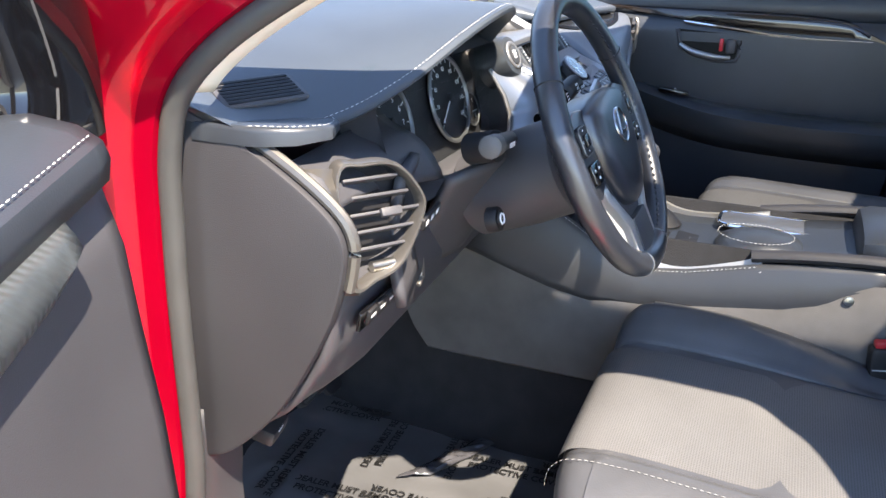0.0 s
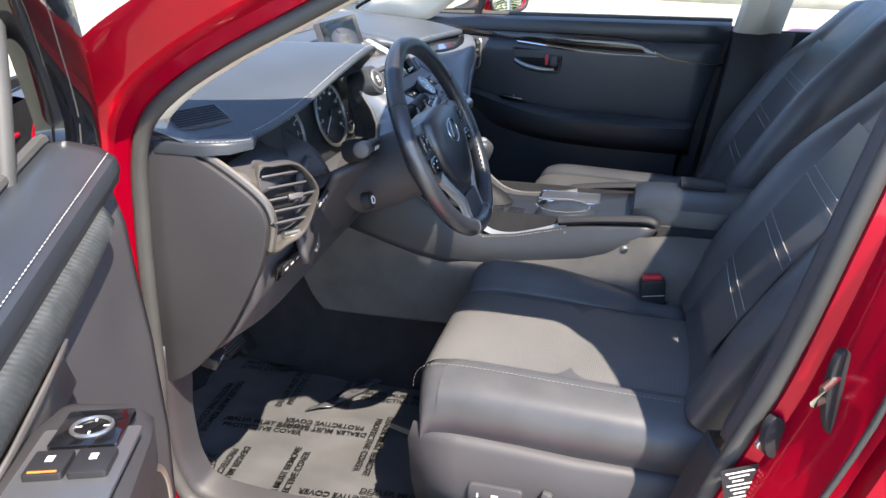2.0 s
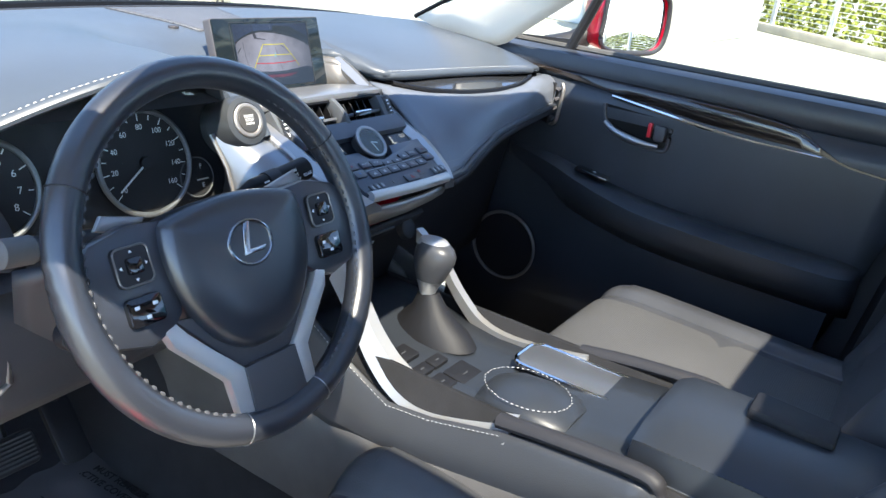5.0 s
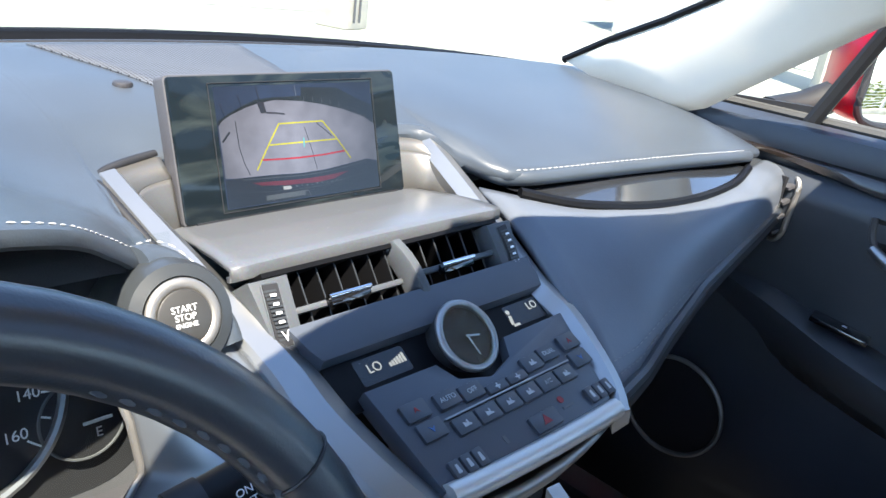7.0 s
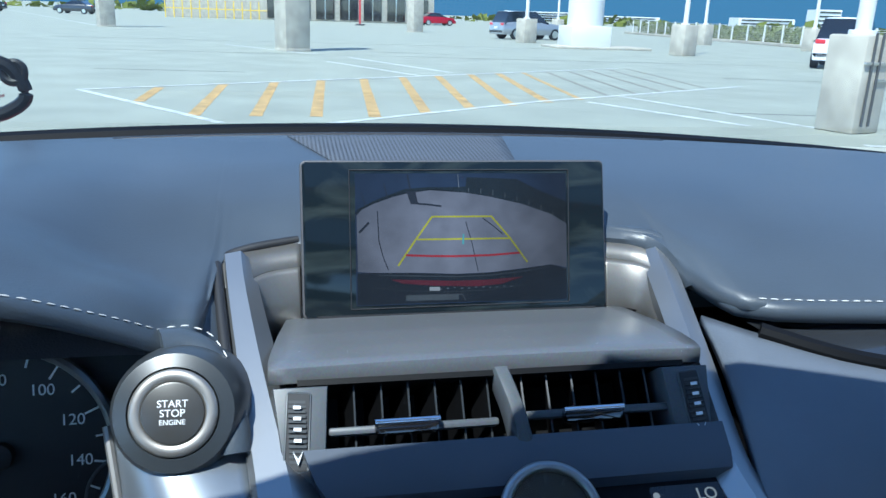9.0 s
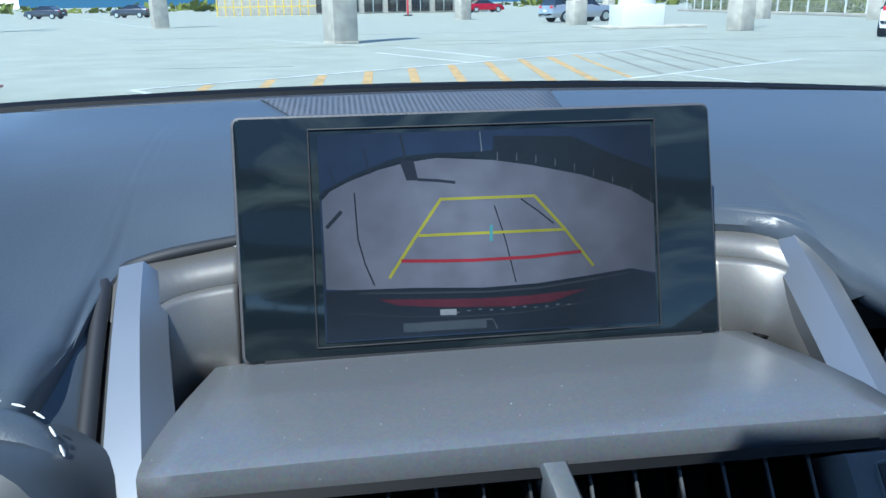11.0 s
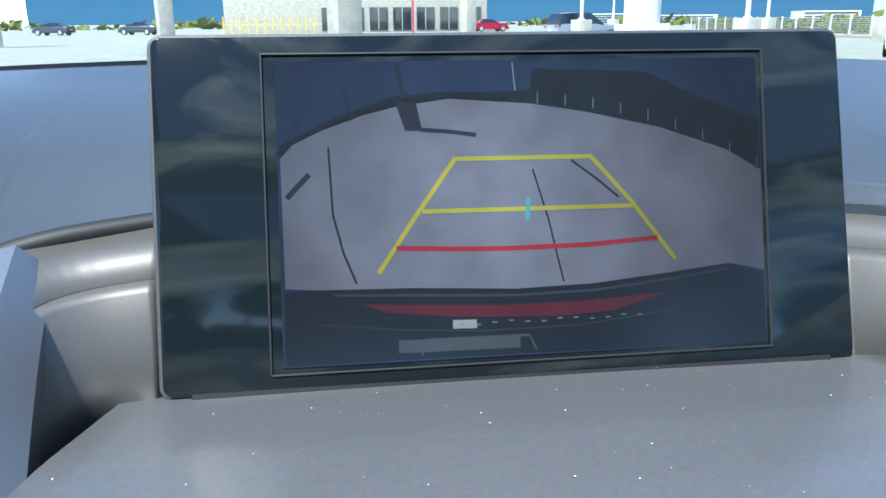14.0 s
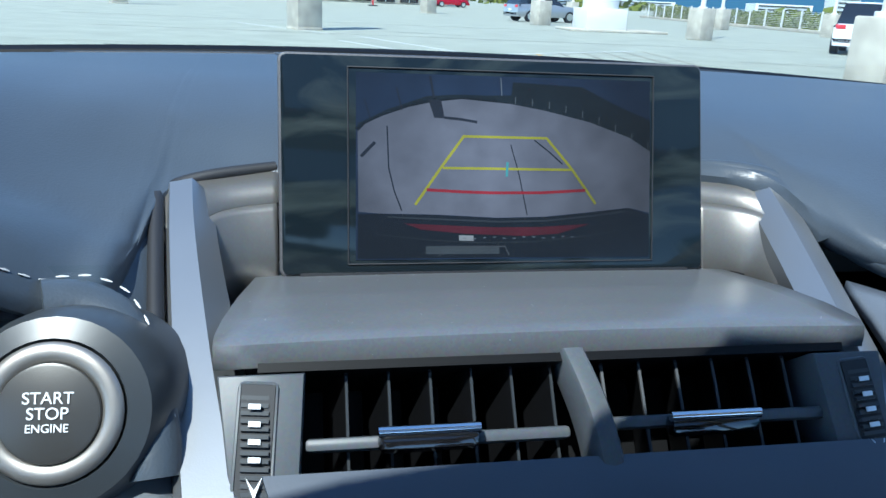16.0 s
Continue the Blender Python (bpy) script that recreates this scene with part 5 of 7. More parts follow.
# ---- seats ----
def seat(name, label, c, lift, back, side):
    """A front seat; side is -1 where the outer flank faces the driver's door, and +1 for the other."""
    s = thing(name, label, "car seat", "front seats")
    prof = [(-0.245, 0.535), (-0.262, 0.585), (-0.262, 0.622), (-0.247, 0.648), (-0.215, 0.664), (-0.182, 0.668), (-0.160, 0.656), (-0.14, 0.650), (0, 0.648), (0.14, 0.650), (0.160, 0.660), (0.185, 0.688), (0.212, 0.700), (0.240, 0.690), (0.258, 0.655), (0.258, 0.60), (0.248, 0.535)]
    run = [(0.128, -0.125), (0.147, -0.085), (0.150, -0.045), (0.140, -0.018), (0.115, -0.003), (0.06, 0.002), (-0.02, 0.0), (-0.12, -0.004), (-0.24, -0.008), (-0.36, -0.010), (-0.46, -0.012)]
    pl, rl = smooth_line([(x, z, 0) for x, z in prof], 4), smooth_line([(y, z, 0) for y, z in run], 4)
    def top(p, r):
        droop = r.y if p.y > 0.60 else r.y * max(0.15, (p.y - 0.5) / 0.1)
        if p.x > 0.15:
            droop -= 0.055 * ease(-r.x / 0.38) * min(1, (p.x - 0.15) / 0.03)
        return Vector((c - side * p.x, r.x + back - 0.03 * (abs(p.x) / 0.26) ** 3 * (1 if r.x > 0.1 else 0), p.y + droop + lift))
    part("cushion", loft([[top(p, r) for p in pl] for r in rl], closed=False), M["seat"], s, "black leather seat cushion")
    def insert(u, v):
        r = rl[9 + int(round(v * 28))] if v < 1 else rl[37]
        seam = 0.0035 * math.exp(-((r.x + 0.118) * 70) ** 2)
        return Vector((c + (u - 0.5) * 0.290, r.x + back + (0.002 if v < 0.2 else 0), 0.6500 + r.y + lift + 0.0035 * math.sin(math.pi * u) ** 0.4 - seam))
    part("seat_insert", sheet(insert, 16, 28), M["perforated"], s, "perforated leather seat centre")
    for k in (-1,):
        rr = [(r.x, r.y) for r in rl if r.x > -0.42 and r.y > -0.06]
        xs = -0.168 if k < 0 else 0.163
        part("bolster_stitching", stitches([Vector((c - side * (xs * 1.18 if k < 0 else 1.16 * xs), y + back, (0.669 if k < 0 else 0.690) + dz + lift)) for y, dz in rr], 0.005, 0.003, 0.0008), M["seat_thread"], s, "white stitching") if side < 0 else None
    # back
    up, fr = Vector((0, -0.545, 0.838)), Vector((0, 0.838, 0.545))
    o = Vector((c, -0.325 + back, 0.655 + lift))
    bp = [(-0.235, -0.10), (-0.262, -0.03), (-0.255, 0.035), (-0.225, 0.062), (-0.185, 0.048), (-0.150, 0.008), (-0.12, 0.0), (0, -0.004), (0.12, 0.0), (0.150, 0.008), (0.185, 0.048), (0.225, 0.062), (0.255, 0.035), (0.262, -0.03), (0.235, -0.10)]
    bl = smooth_line([(x, d, 0) for x, d in bp], 4)
    rows_ = []
    for h in [i / 22 * 0.66 for i in range(23)]:
        t = h / 0.66
        wid = 1.0 - 0.22 * ease((t - 0.45) / 0.55) - 0.05 * (1 - ease(t * 5))
        bol = 0.55 * (0.35 + 0.65 * ease(t * 4)) * (1 - 0.75 * ease((t - 0.5) / 0.4))
        drop = -0.10 * max(0, (t - 0.88) / 0.12) ** 2
        rows_.append([o + Vector((p.x * wid, 0, 0)) + up * (h + 0.02 * math.cos(p.x * 7) * (1 if t > 0.9 else 0)) + fr * ((p.y * bol if p.y > 0 else p.y) + drop + 0.02 * math.sin(t * 3)) for p in bl])
    part("backrest", loft(rows_, closed=True), M["seat"], s, "black leather backrest")
    def binsert(u, v):
        return o + Vector(((u - 0.5) * 0.262, 0, 0)) + up * (0.06 + 0.42 * v) + fr * (0.0085 + 0.02 * math.sin((0.06 + 0.42 * v) / 0.66 * 3) + 0.003 * math.sin(math.pi * u))
    part("back_insert", sheet(binsert, 12, 24), M["seat"], s, "perforated leather back centre")
    for v in (0.20, 0.245, 0.46, 0.505, 0.72, 0.765):
        part("cross_stitching", stitches([binsert(0.02 + 0.96 * i / 24, v) + fr * 0.002 for i in range(25)], 0.005, 0.0018, 0.0009), M["thread"], s, "white stitching")
    hr = o + up * 0.80 - fr * 0.02
    part("headrest", loft([[hr + Vector((0.125 * w * math.cos(a), 0, 0)) + up * (k) + fr * (0.05 * w2 * math.sin(a)) for a in (2 * math.pi * i / 24 for i in range(24))] for w, w2, k in ((0.7, 0.5, -0.095), (0.92, 0.9, -0.085), (1, 1, -0.05), (1, 1, 0.04), (0.92, 0.9, 0.075), (0.7, 0.5, 0.088))], True), M["seat"], s, "black leather headrest")
    for k in (-0.06, 0.06):
        part("headrest_post", tube([o + up * 0.62 + Vector((k, 0, 0)) - fr * 0.02, hr + Vector((k, 0, 0)) - up * 0.08], 0.006, 10), M["chrome"], s)
    # base and flank
    part("seat_base", span(c - 0.22, c + 0.22, -0.40 + back, 0.09 + back, 0.36, 0.60 + lift, 0.02), M["black"], s)
    fx = c + side * 0.250
    flank = part("side_panel", loft([[Vector((fx + side * d, y + back, z + lift)) for y, z, d in row] for row in (
        ((0.135, 0.578, 0.0), (0.142, 0.55, 0.012), (0.135, 0.47, 0.018), (0.125, 0.40, 0.012)), ((0.05, 0.572, 0.006), (0.05, 0.55, 0.020), (0.05, 0.46, 0.026), (0.05, 0.385, 0.018)),
        ((-0.15, 0.562, 0.008), (-0.15, 0.545, 0.022), (-0.15, 0.46, 0.028), (-0.15, 0.385, 0.02)), ((-0.34, 0.556, 0.004), (-0.34, 0.545, 0.018), (-0.34, 0.47, 0.024), (-0.34, 0.40, 0.016)), ((-0.47, 0.57, 0.0), (-0.47, 0.55, 0.008), (-0.47, 0.49, 0.012), (-0.47, 0.42, 0.008)))], closed=False), M["hard"], s, "charcoal plastic seat flank", solid=0.015)
    if side < 0:
        FM = basis((fx - 0.026, -0.02 + back, 0.470 + lift), (0, -1, 0), (0.06, 0, 1))
        plate = part("lumbar_switch", prism(rounded(0.095, 0.040, 0.008), 0.008, FM, 0.002), M["hard"], flank)
        part("switch_mark", box(0.012, 0.010, 0.0006, FM @ Matrix.Translation((0.0, 0, 0.0085))), M["white_ink"], plate)
        part("switch_mark", box(0.003, 0.008, 0.0006, FM @ Matrix.Translation((-0.03, 0, 0.0085))), M["white_ink"], plate)
        part("slide_switch", box(0.020, 0.045, 0.016, FM @ pose(0.085, 0.008, 0.008, 0, 0, -15), 0.005), M["hard"], flank)
        part("recline_knob", disc(0.020, 0.014, FM @ Matrix.Translation((0.145, 0.004, 0.0)), 24, 0.004), M["hard"], flank)
    return s


driver_seat = seat("driver_seat", "black leather driver seat with a perforated centre and white stitching", -0.375, 0.0, 0.0, -1)
pass_seat = seat("passenger_seat", "black leather passenger seat with a perforated centre and white stitching", 0.385, 0.055, -0.05, 1)

buckle = thing("seat_belt_buckle", "black seat belt buckle with a red release button", "seat belt buckle")
BM = basis((-0.162, -0.258, 0.655), (0.15, -1, 0.1), (0, 0.12, 1))
part("case", prism(rounded(0.052, 0.085, 0.008), 0.022, BM @ Matrix.Translation((0, 0, -0.011)), 0.004), M["black"], buckle)
part("release", prism(rounded(0.040, 0.014, 0.004), 0.014, BM @ Matrix.Translation((0, 0.0445, -0.007)), 0.003), M["red_plastic"], buckle, "red release button")
part("stitch_line", box(0.046, 0.0018, 0.0006, BM @ Matrix.Translation((0, 0.008, 0.0112))), M["thread"], buckle)
part("stem", tube([BM @ Vector((0, -0.04, 0)), BM @ Vector((-0.004, -0.12, 0.004))], 0.016, 10, False, 0.5), M["black"], buckle)

# ---- centre console ----
con = thing("center_console", "centre console with padded flanks, silver trims and armrest", "centre console")
def con_side(s):
    top = [(0.46, 0.86, 0.150), (0.349, 0.85, 0.142), (0.276, 0.835, 0.134), (0.205, 0.79, 0.131), (0.119, 0.748, 0.129), (0.05, 0.757, 0.130), (-0.05, 0.783, 0.130), (-0.10, 0.792, 0.130), (-0.164, 0.799, 0.130), (-0.215, 0.803, 0.130), (-0.25, 0.803, 0.130)]
    low = [(0.46, 0.752, 0.158), (0.349, 0.715, 0.154), (0.276, 0.691, 0.149), (0.205, 0.677, 0.146), (0.119, 0.680, 0.143), (0.05, 0.687, 0.141), (-0.05, 0.695, 0.139), (-0.10, 0.700, 0.138), (-0.164, 0.711, 0.136), (-0.215, 0.740, 0.134), (-0.25, 0.790, 0.132)]
    return [[Vector((s * (a[2] * (1 - t) + b[2] * t + 0.010 * math.sin(math.pi * t)), a[0], a[1] * (1 - t) + b[1] * t)) for t in (0, 0.12, 0.3, 0.5, 0.7, 0.88, 1)] for a, b in zip(top, low)]
for s in (-1, 1):
    part("padded_flank", loft(con_side(s), closed=False), M["flank"], con, "padded leather flank", solid=0.006)
    FLOW = ((0.60, 0.86, 0.66), (0.555, 0.86, 0.605), (0.535, 0.86, 0.56), (0.508, 0.86, 0.524), (0.42, 0.86, 0.523), (0.30, 0.80, 0.525), (0.25, 0.735, 0.526), (0.1, 0.715, 0.530), (-0.1, 0.72, 0.535), (-0.22, 0.78, 0.540), (-0.30, 0.79, 0.54), (-0.62, 0.79, 0.54))
    part("lower_flank", loft([[Vector((s * 0.142, y, zt)), Vector((s * 0.148, y, zt * 0.6 + zb * 0.4)), Vector((s * 0.154, y, zb)), Vector((s * 0.150, y, zb - 0.005)), Vector((s * 0.135, y, zb - 0.006))] for y, zt, zb in FLOW], closed=False), M["tunnel"], con, "mottled grey plastic lower flank", solid=0.006)
    part("tunnel_carpet", loft([[Vector((s * 0.120, y, 0.80)), Vector((s * 0.136, y, 0.56)), Vector((s * 0.150, y, 0.40)), Vector((s * 0.185, y, 0.337))] for y in (0.95, 0.6, 0.3, 0.0, -0.62)], closed=False), M["carpet"], con, "black carpet on the tunnel", solid=0.01)
    part("flank_stitching", stitches([r[0] + Vector((s * 0.004, 0, -0.004)) for r in con_side(s)[1:7]], 0.004, 0.003, 0.0008), M["thread"], con, "white stitching")
    tl = smooth_line([(0.098, 0.245, 0.905), (0.105, 0.20, 0.868), (0.108, 0.16, 0.822), (0.108, 0.115, 0.788), (0.108, 0.06, 0.779), (0.112, -0.02, 0.788), (0.116, -0.062, 0.796)], 6)
    rings = [[Vector((s * (p.x + w), p.y, p.z - dz)) for w, dz in ((-0.014, -0.003), (0.004, 0.0), (0.020, 0.022 + 0.012 * math.sin(math.pi * i / len(tl))), (0.012, 0.03), (-0.012, 0.02))] for i, p in enumerate(tl)]
    part("silver_trim", loft(rings, True), M["pale"], con, "satin silver side trim")
part("top_deck", loft([[Vector((x, y, z)) for x in (-0.11, -0.05, 0, 0.05, 0.105)] for y, z in ((0.33, 0.80), (0.25, 0.80), (0.16, 0.782), (0.08, 0.774), (0.0, 0.776), (-0.10, 0.790), (-0.20, 0.80), (-0.62, 0.80))], closed=False), M["leather"], con, "dark console top", solid=0.01)
part("front_pocket", loft([[Vector((x, y, z)) for x in (-0.105, 0, 0.105)] for y, z in ((0.255, 0.935), (0.285, 0.90), (0.30, 0.86), (0.32, 0.80))], closed=False), M["black"], con, "black storage pocket", solid=0.008)
part("socket", disc(0.017, 0.012, basis((0.072, 0.262, 0.905), (1, 0, 0), (0, 0.4, 0.9)), 24, 0.003), M["black"], con)
part("radio_strip", box(0.10, 0.004, 0.003, pose(-0.01, 0.258, 0.917, 20, 0, 0)), M["silver"], con)
part("radio_strip", box(0.035, 0.0015, 0.005, pose(-0.02, 0.262, 0.902, 20, 0, 0)), M["white_ink"], con)
DK = basis((-0.045, 0.09, 0.7745), (1, 0, 0), (0, 1, 0.13))
for x, y, w, h in ((-0.022, 0.055, 0.040, 0.03), (-0.03, 0.015, 0.032, 0.02), (0.005, 0.015, 0.032, 0.02), (-0.03, -0.02, 0.030, 0.03), (0.012, -0.03, 0.048, 0.045)):
    key = part("console_button", prism(rounded(w, h, 0.002, 2), 0.006, DK @ Matrix.Translation((x, y, 0)), 0.001), M["black"], con)
    part("symbol", box(w * 0.25, 0.002, 0.0004, DK @ Matrix.Translation((x, y, 0.0062))), M["dim_ink"], key)
for sx in (-1, 1):
    part("side_rail", tube(smooth_line([(sx * 0.122, -0.045, 0.793), (sx * 0.124, -0.11, 0.803), (sx * 0.125, -0.18, 0.810), (sx * 0.126, -0.238, 0.812), (sx * 0.128, -0.254, 0.795)], 5), lambda t: 0.012 if t < 0.9 else 0.009, 10, False, 0.8), M["hard_grey"], con, "charcoal side rail")
part("flank_button", disc(0.0075, 0.004, basis((-0.142, -0.19, 0.752), (0, -1, 0), (0, 0, 1)), 20, 0.001), M["steel"], con)
pr = loft([[Vector((-0.052 + w * math.cos(a), y, z + h * max(-0.4, math.sin(a)))) for a in (2 * math.pi * i / 20 for i in range(20))] for y, w, z, h in ((0.018, 0.02, 0.778, 0.006), (0.010, 0.040, 0.784, 0.013), (-0.02, 0.052, 0.788, 0.022), (-0.06, 0.054, 0.790, 0.024), (-0.10, 0.050, 0.790, 0.018), (-0.118, 0.035, 0.788, 0.008))], True)
part("palm_rest", pr, M["leather"], con, "padded leather palm rest")
part("palm_stitching", stitches([(-0.052 + 0.047 * math.cos(a) , -0.045 + 0.06 * math.sin(a), 0.8065) for a in (radians(20 * i) for i in range(19))], 0.004, 0.003, 0.0008), M["thread"], con, "white stitching")
part("cup_trim", tube([(x, y - 0.10, 0.789) for x, y in rounded(0.075, 0.20, 0.02, 5, 0.062, 0.02)], 0.004, 8, True), M["chrome"], con, "chrome cup holder trim")
part("cup_lid", prism(rounded(0.07, 0.195, 0.02, 5, 0.062, -0.08), 0.006, Matrix.Translation((0, 0, 0.786)), 0.002), M["shelf"], con, "metallic grey cup holder lid")
arm = part("armrest", loft([[Vector((x * w, y, 0.79 + (z - 0.79) * k)) for x, z in ((-0.105, 0.76), (-0.108, 0.80), (-0.10, 0.833), (-0.07, 0.843), (0, 0.846), (0.07, 0.843), (0.10, 0.833), (0.108, 0.80), (0.105, 0.76))] for y, w, k in ((-0.196, 0.82, 0.5), (-0.200, 0.92, 0.85), (-0.215, 0.98, 0.98), (-0.25, 1, 1), (-0.45, 1, 1), (-0.55, 1, 1), (-0.60, 0.95, 0.9))], True), M["leather"], con, "padded leather armrest")
part("armrest_latch", box(0.055, 0.10, 0.018, pose(0.05, -0.345, 0.848, 3, 0, 0), 0.006), M["black"], arm)
part("armrest_stitching", stitches([(-0.102, -0.215 - 0.01 * i, 0.834) for i in range(34)], 0.004, 0.003, 0.0007), M["ink"], arm)
lever = thing("gear_lever", "gear lever with a black and silver knob over a dark gaiter", "gear lever")
part("gaiter", loft([[Vector((0.024 + w * math.cos(a), 0.165 + l * math.sin(a) + o, z)) for a in (2 * math.pi * i / 20 for i in range(20))] for w, l, o, z in ((0.042, 0.075, -0.01, 0.778), (0.036, 0.06, -0.008, 0.795), (0.022, 0.03, 0.0, 0.82), (0.014, 0.016, 0.006, 0.845))], True), M["black"], lever, "dark pleated gaiter")
def knob_ring(w, l, o, z, x=0.022):
    return [Vector((x + w * math.cos(a), 0.168 + o + l * math.sin(a), z)) for a in (2 * math.pi * i / 28 for i in range(28))]


part("stem", loft([knob_ring(*r) for r in ((0.012, 0.012, 0.004, 0.828), (0.0125, 0.0125, 0.004, 0.846), (0.0175, 0.019, 0.003, 0.862), (0.0195, 0.022, 0.002, 0.868))], True), M["pale"], lever, "satin silver collar")
part("knob", loft([knob_ring(*r) for r in ((0.0195, 0.022, 0.002, 0.867), (0.0225, 0.027, 0.001, 0.880), (0.0250, 0.032, -0.001, 0.896), (0.0250, 0.033, -0.002, 0.908), (0.0225, 0.030, -0.001, 0.917), (0.0170, 0.023, 0.001, 0.924), (0.008, 0.011, 0.002, 0.927))], True), M["seat"], lever, "dark leather knob")
part("knob_cap", loft([knob_ring(*r, x=0.024) for r in ((0.0215, 0.0275, 0.003, 0.9135), (0.0205, 0.0265, 0.003, 0.9200), (0.0150, 0.021, 0.004, 0.9275), (0.007, 0.010, 0.004, 0.9295))], True), M["pale"], lever, "satin silver knob cap")
for dx in (0.0, 0.006):
    part("gaiter_stitching", stitches([(0.024 + dx + 0.012 * k / 10, 0.152 - 0.045 * k / 10, 0.832 - 0.050 * k / 10) for k in range(11)], 0.004, 0.003, 0.0009), M["thread"], lever, "white stitching")

# ---- floor ----
fm = thing("floor_mat", "grey printed protective film lying on the driver floor", "floor mat")
random.seed(5)
def mat_z(x, y):
    return 0.346 + 0.16 * max(0, y - 0.62) + 0.004 * noise.noise(Vector((x * 9, y * 9, 0))) + 0.003 * noise.noise(Vector((x * 25, y * 18, 3)))
part("film", sheet(lambda u, v: Vector((-0.68 + 0.53 * u, -0.02 + 0.80 * v, mat_z(-0.68 + 0.53 * u, -0.02 + 0.80 * v))), 50, 70), M["mat"], fm, solid=0.002)
def fold(u, v):
    x, y = -0.34 + 0.175 * u + 0.03 * v, 0.485 - 0.10 * u - 0.055 * v
    return Vector((x, y, mat_z(x, y) + 0.006 + 0.006 * abs(noise.noise(Vector((u * 5, v * 3, 7)))) + 0.008 * math.sin(math.pi * v) * (0.4 + noise.noise(Vector((u * 9, 2, 1))))))
part("film_fold", sheet(fold, 30, 10), material("clear_crumpled_film", (0.05, 0.05, 0.055), 0.10, vary=0.2, vary_scale=30, grain=0.4, grain_scale=30), fm, "crumpled shiny film edge", solid=0.001)
LINES = ("DEALER MUST REMOVE", "PROTECTIVE COVER")
for row in range(6):
    for col in range(3):
        x, y, a = -0.60 + 0.185 * col + 0.03 * (row % 2), 0.03 + 0.13 * row, (4, -86, 184, 94)[(row + 3 * col + row // 2) % 4]
        for line, words in enumerate(LINES):
            tm = pose(x, y, 0, 0, 0, a) @ Matrix.Translation((0, 0.0115 - 0.023 * line, 0))
            tm.translation.z = mat_z(x, y) + 0.0046
            writing("print", words, 0.0200, tm, M["ink"], fm, bold=0.0004)
part("maker_print", box(0.016, 0.12, 0.0004, pose(-0.36, 0.22, 0.3525, 0, 0, -18)), M["tan_ink"], fm)
ped = thing("brake_pedal", "black rubber brake pedal", "pedal")
PM = basis((-0.37, 0.648, 0.520), (1, 0, 0), (0, 0.55, 0.83))
part("pad", prism(rounded(0.085, 0.055, 0.012), 0.014, PM, 0.003), M["black"], ped)
for i in range(7):
    part("rib", box(0.07, 0.003, 0.003, PM @ pose(0, -0.02 + i * 0.0066, 0.0155)), M["rubber"], ped)
part("lever", tube([(-0.37, 0.66, 0.53), (-0.37, 0.70, 0.62), (-0.37, 0.72, 0.75)], 0.010, 8), M["black"], ped)
ped2 = thing("accelerator_pedal", "narrow black accelerator pedal with ribs", "pedal")
part("pad", prism(rounded(0.05, 0.12, 0.015), 0.012, basis((-0.25, 0.70, 0.48), (1, 0, 0), (0, 0.6, 0.8)), 0.003), M["black"], ped2)
part("lever", tube([(-0.25, 0.72, 0.53), (-0.25, 0.76, 0.70)], 0.008, 8), M["black"], ped2)


# ---- car: body shell ----
body = thing("car_body", "candy red car body with black door rubbers and beige pillars", "car")
SEAL = [(-0.10, 1.445, -0.655), (0.05, 1.372, -0.69), (0.15, 1.322, -0.71), (0.255, 1.268, -0.735), (0.354, 1.217, -0.755), (0.434, 1.167, -0.768), (0.488, 1.115, -0.77), (0.510, 1.05, -0.77), (0.518, 0.97, -0.77), (0.525, 0.868, -0.77), (0.532, 0.68, -0.77), (0.540, 0.586, -0.77), (0.525, 0.48, -0.77), (0.46, 0.425, -0.77), (0.2, 0.415, -0.77), (-0.1, 0.415, -0.77), (-0.235, 0.43, -0.77), (-0.300, 0.50, -0.77), (-0.342, 0.64, -0.77),
        (-0.379, 0.75, -0.77), (-0.413, 0.86, -0.77), (-0.460, 1.07, -0.768), (-0.518, 1.303, -0.735), (-0.525, 1.42, -0.69), (-0.47, 1.49, -0.645), (-0.30, 1.495, -0.64)]
seal_pts = smooth_line([(x, y, z) for y, z, x in SEAL], 6, True)
part("weatherstrip", tube(seal_pts, 0.0122, 12, True, 1.0, (1, 0, 0)), M["rubber"], body, "grey-black rubber door seal")
MID = Vector((0, 0.06, 0.92))
def out_dir(p, i):
    a, b = seal_pts[i - 3], seal_pts[(i + 3) % len(seal_pts)]
    d = Vector((0, b.y - a.y, b.z - a.z)).normalized()
    n = Vector((0, d.z, -d.y))
    return n if n.dot(Vector((0, p.y, p.z)) - MID) > 0 else -n
def flange(p, i, offs):
    n = out_dir(p, i)
    k = 1 - 0.75 * ease((p.z - 1.36) / 0.08)
    return [p + Vector((dx * k if dx < 0 else dx, 0, 0)) + n * (o * (0.5 + 0.5 * k) if dx < 0 else o) for dx, o in offs]
N = len(seal_pts)
OUTER = ((0.0, 0.008), (-0.012, 0.012), (-0.018, 0.030), (-0.050, 0.045), (-0.060, 0.062), (-0.085, 0.075), (-0.10, 0.10))
part("body_side", loft([flange(p, i, OUTER) for i, p in enumerate(seal_pts)], closed=False, wrap=True), M["red"], body, "red painted door opening")
INNER = ((0.0, -0.004), (0.03, -0.010), (0.075, 0.012), (0.10, 0.06))
lo, hi = 0, 44
pillar = [flange(seal_pts[i % N], i % N, INNER) for i in range(-8, 36)]
part("a_pillar_trim", loft(pillar, closed=False), M["beige"], body, "beige windscreen pillar trim", solid=0.004)
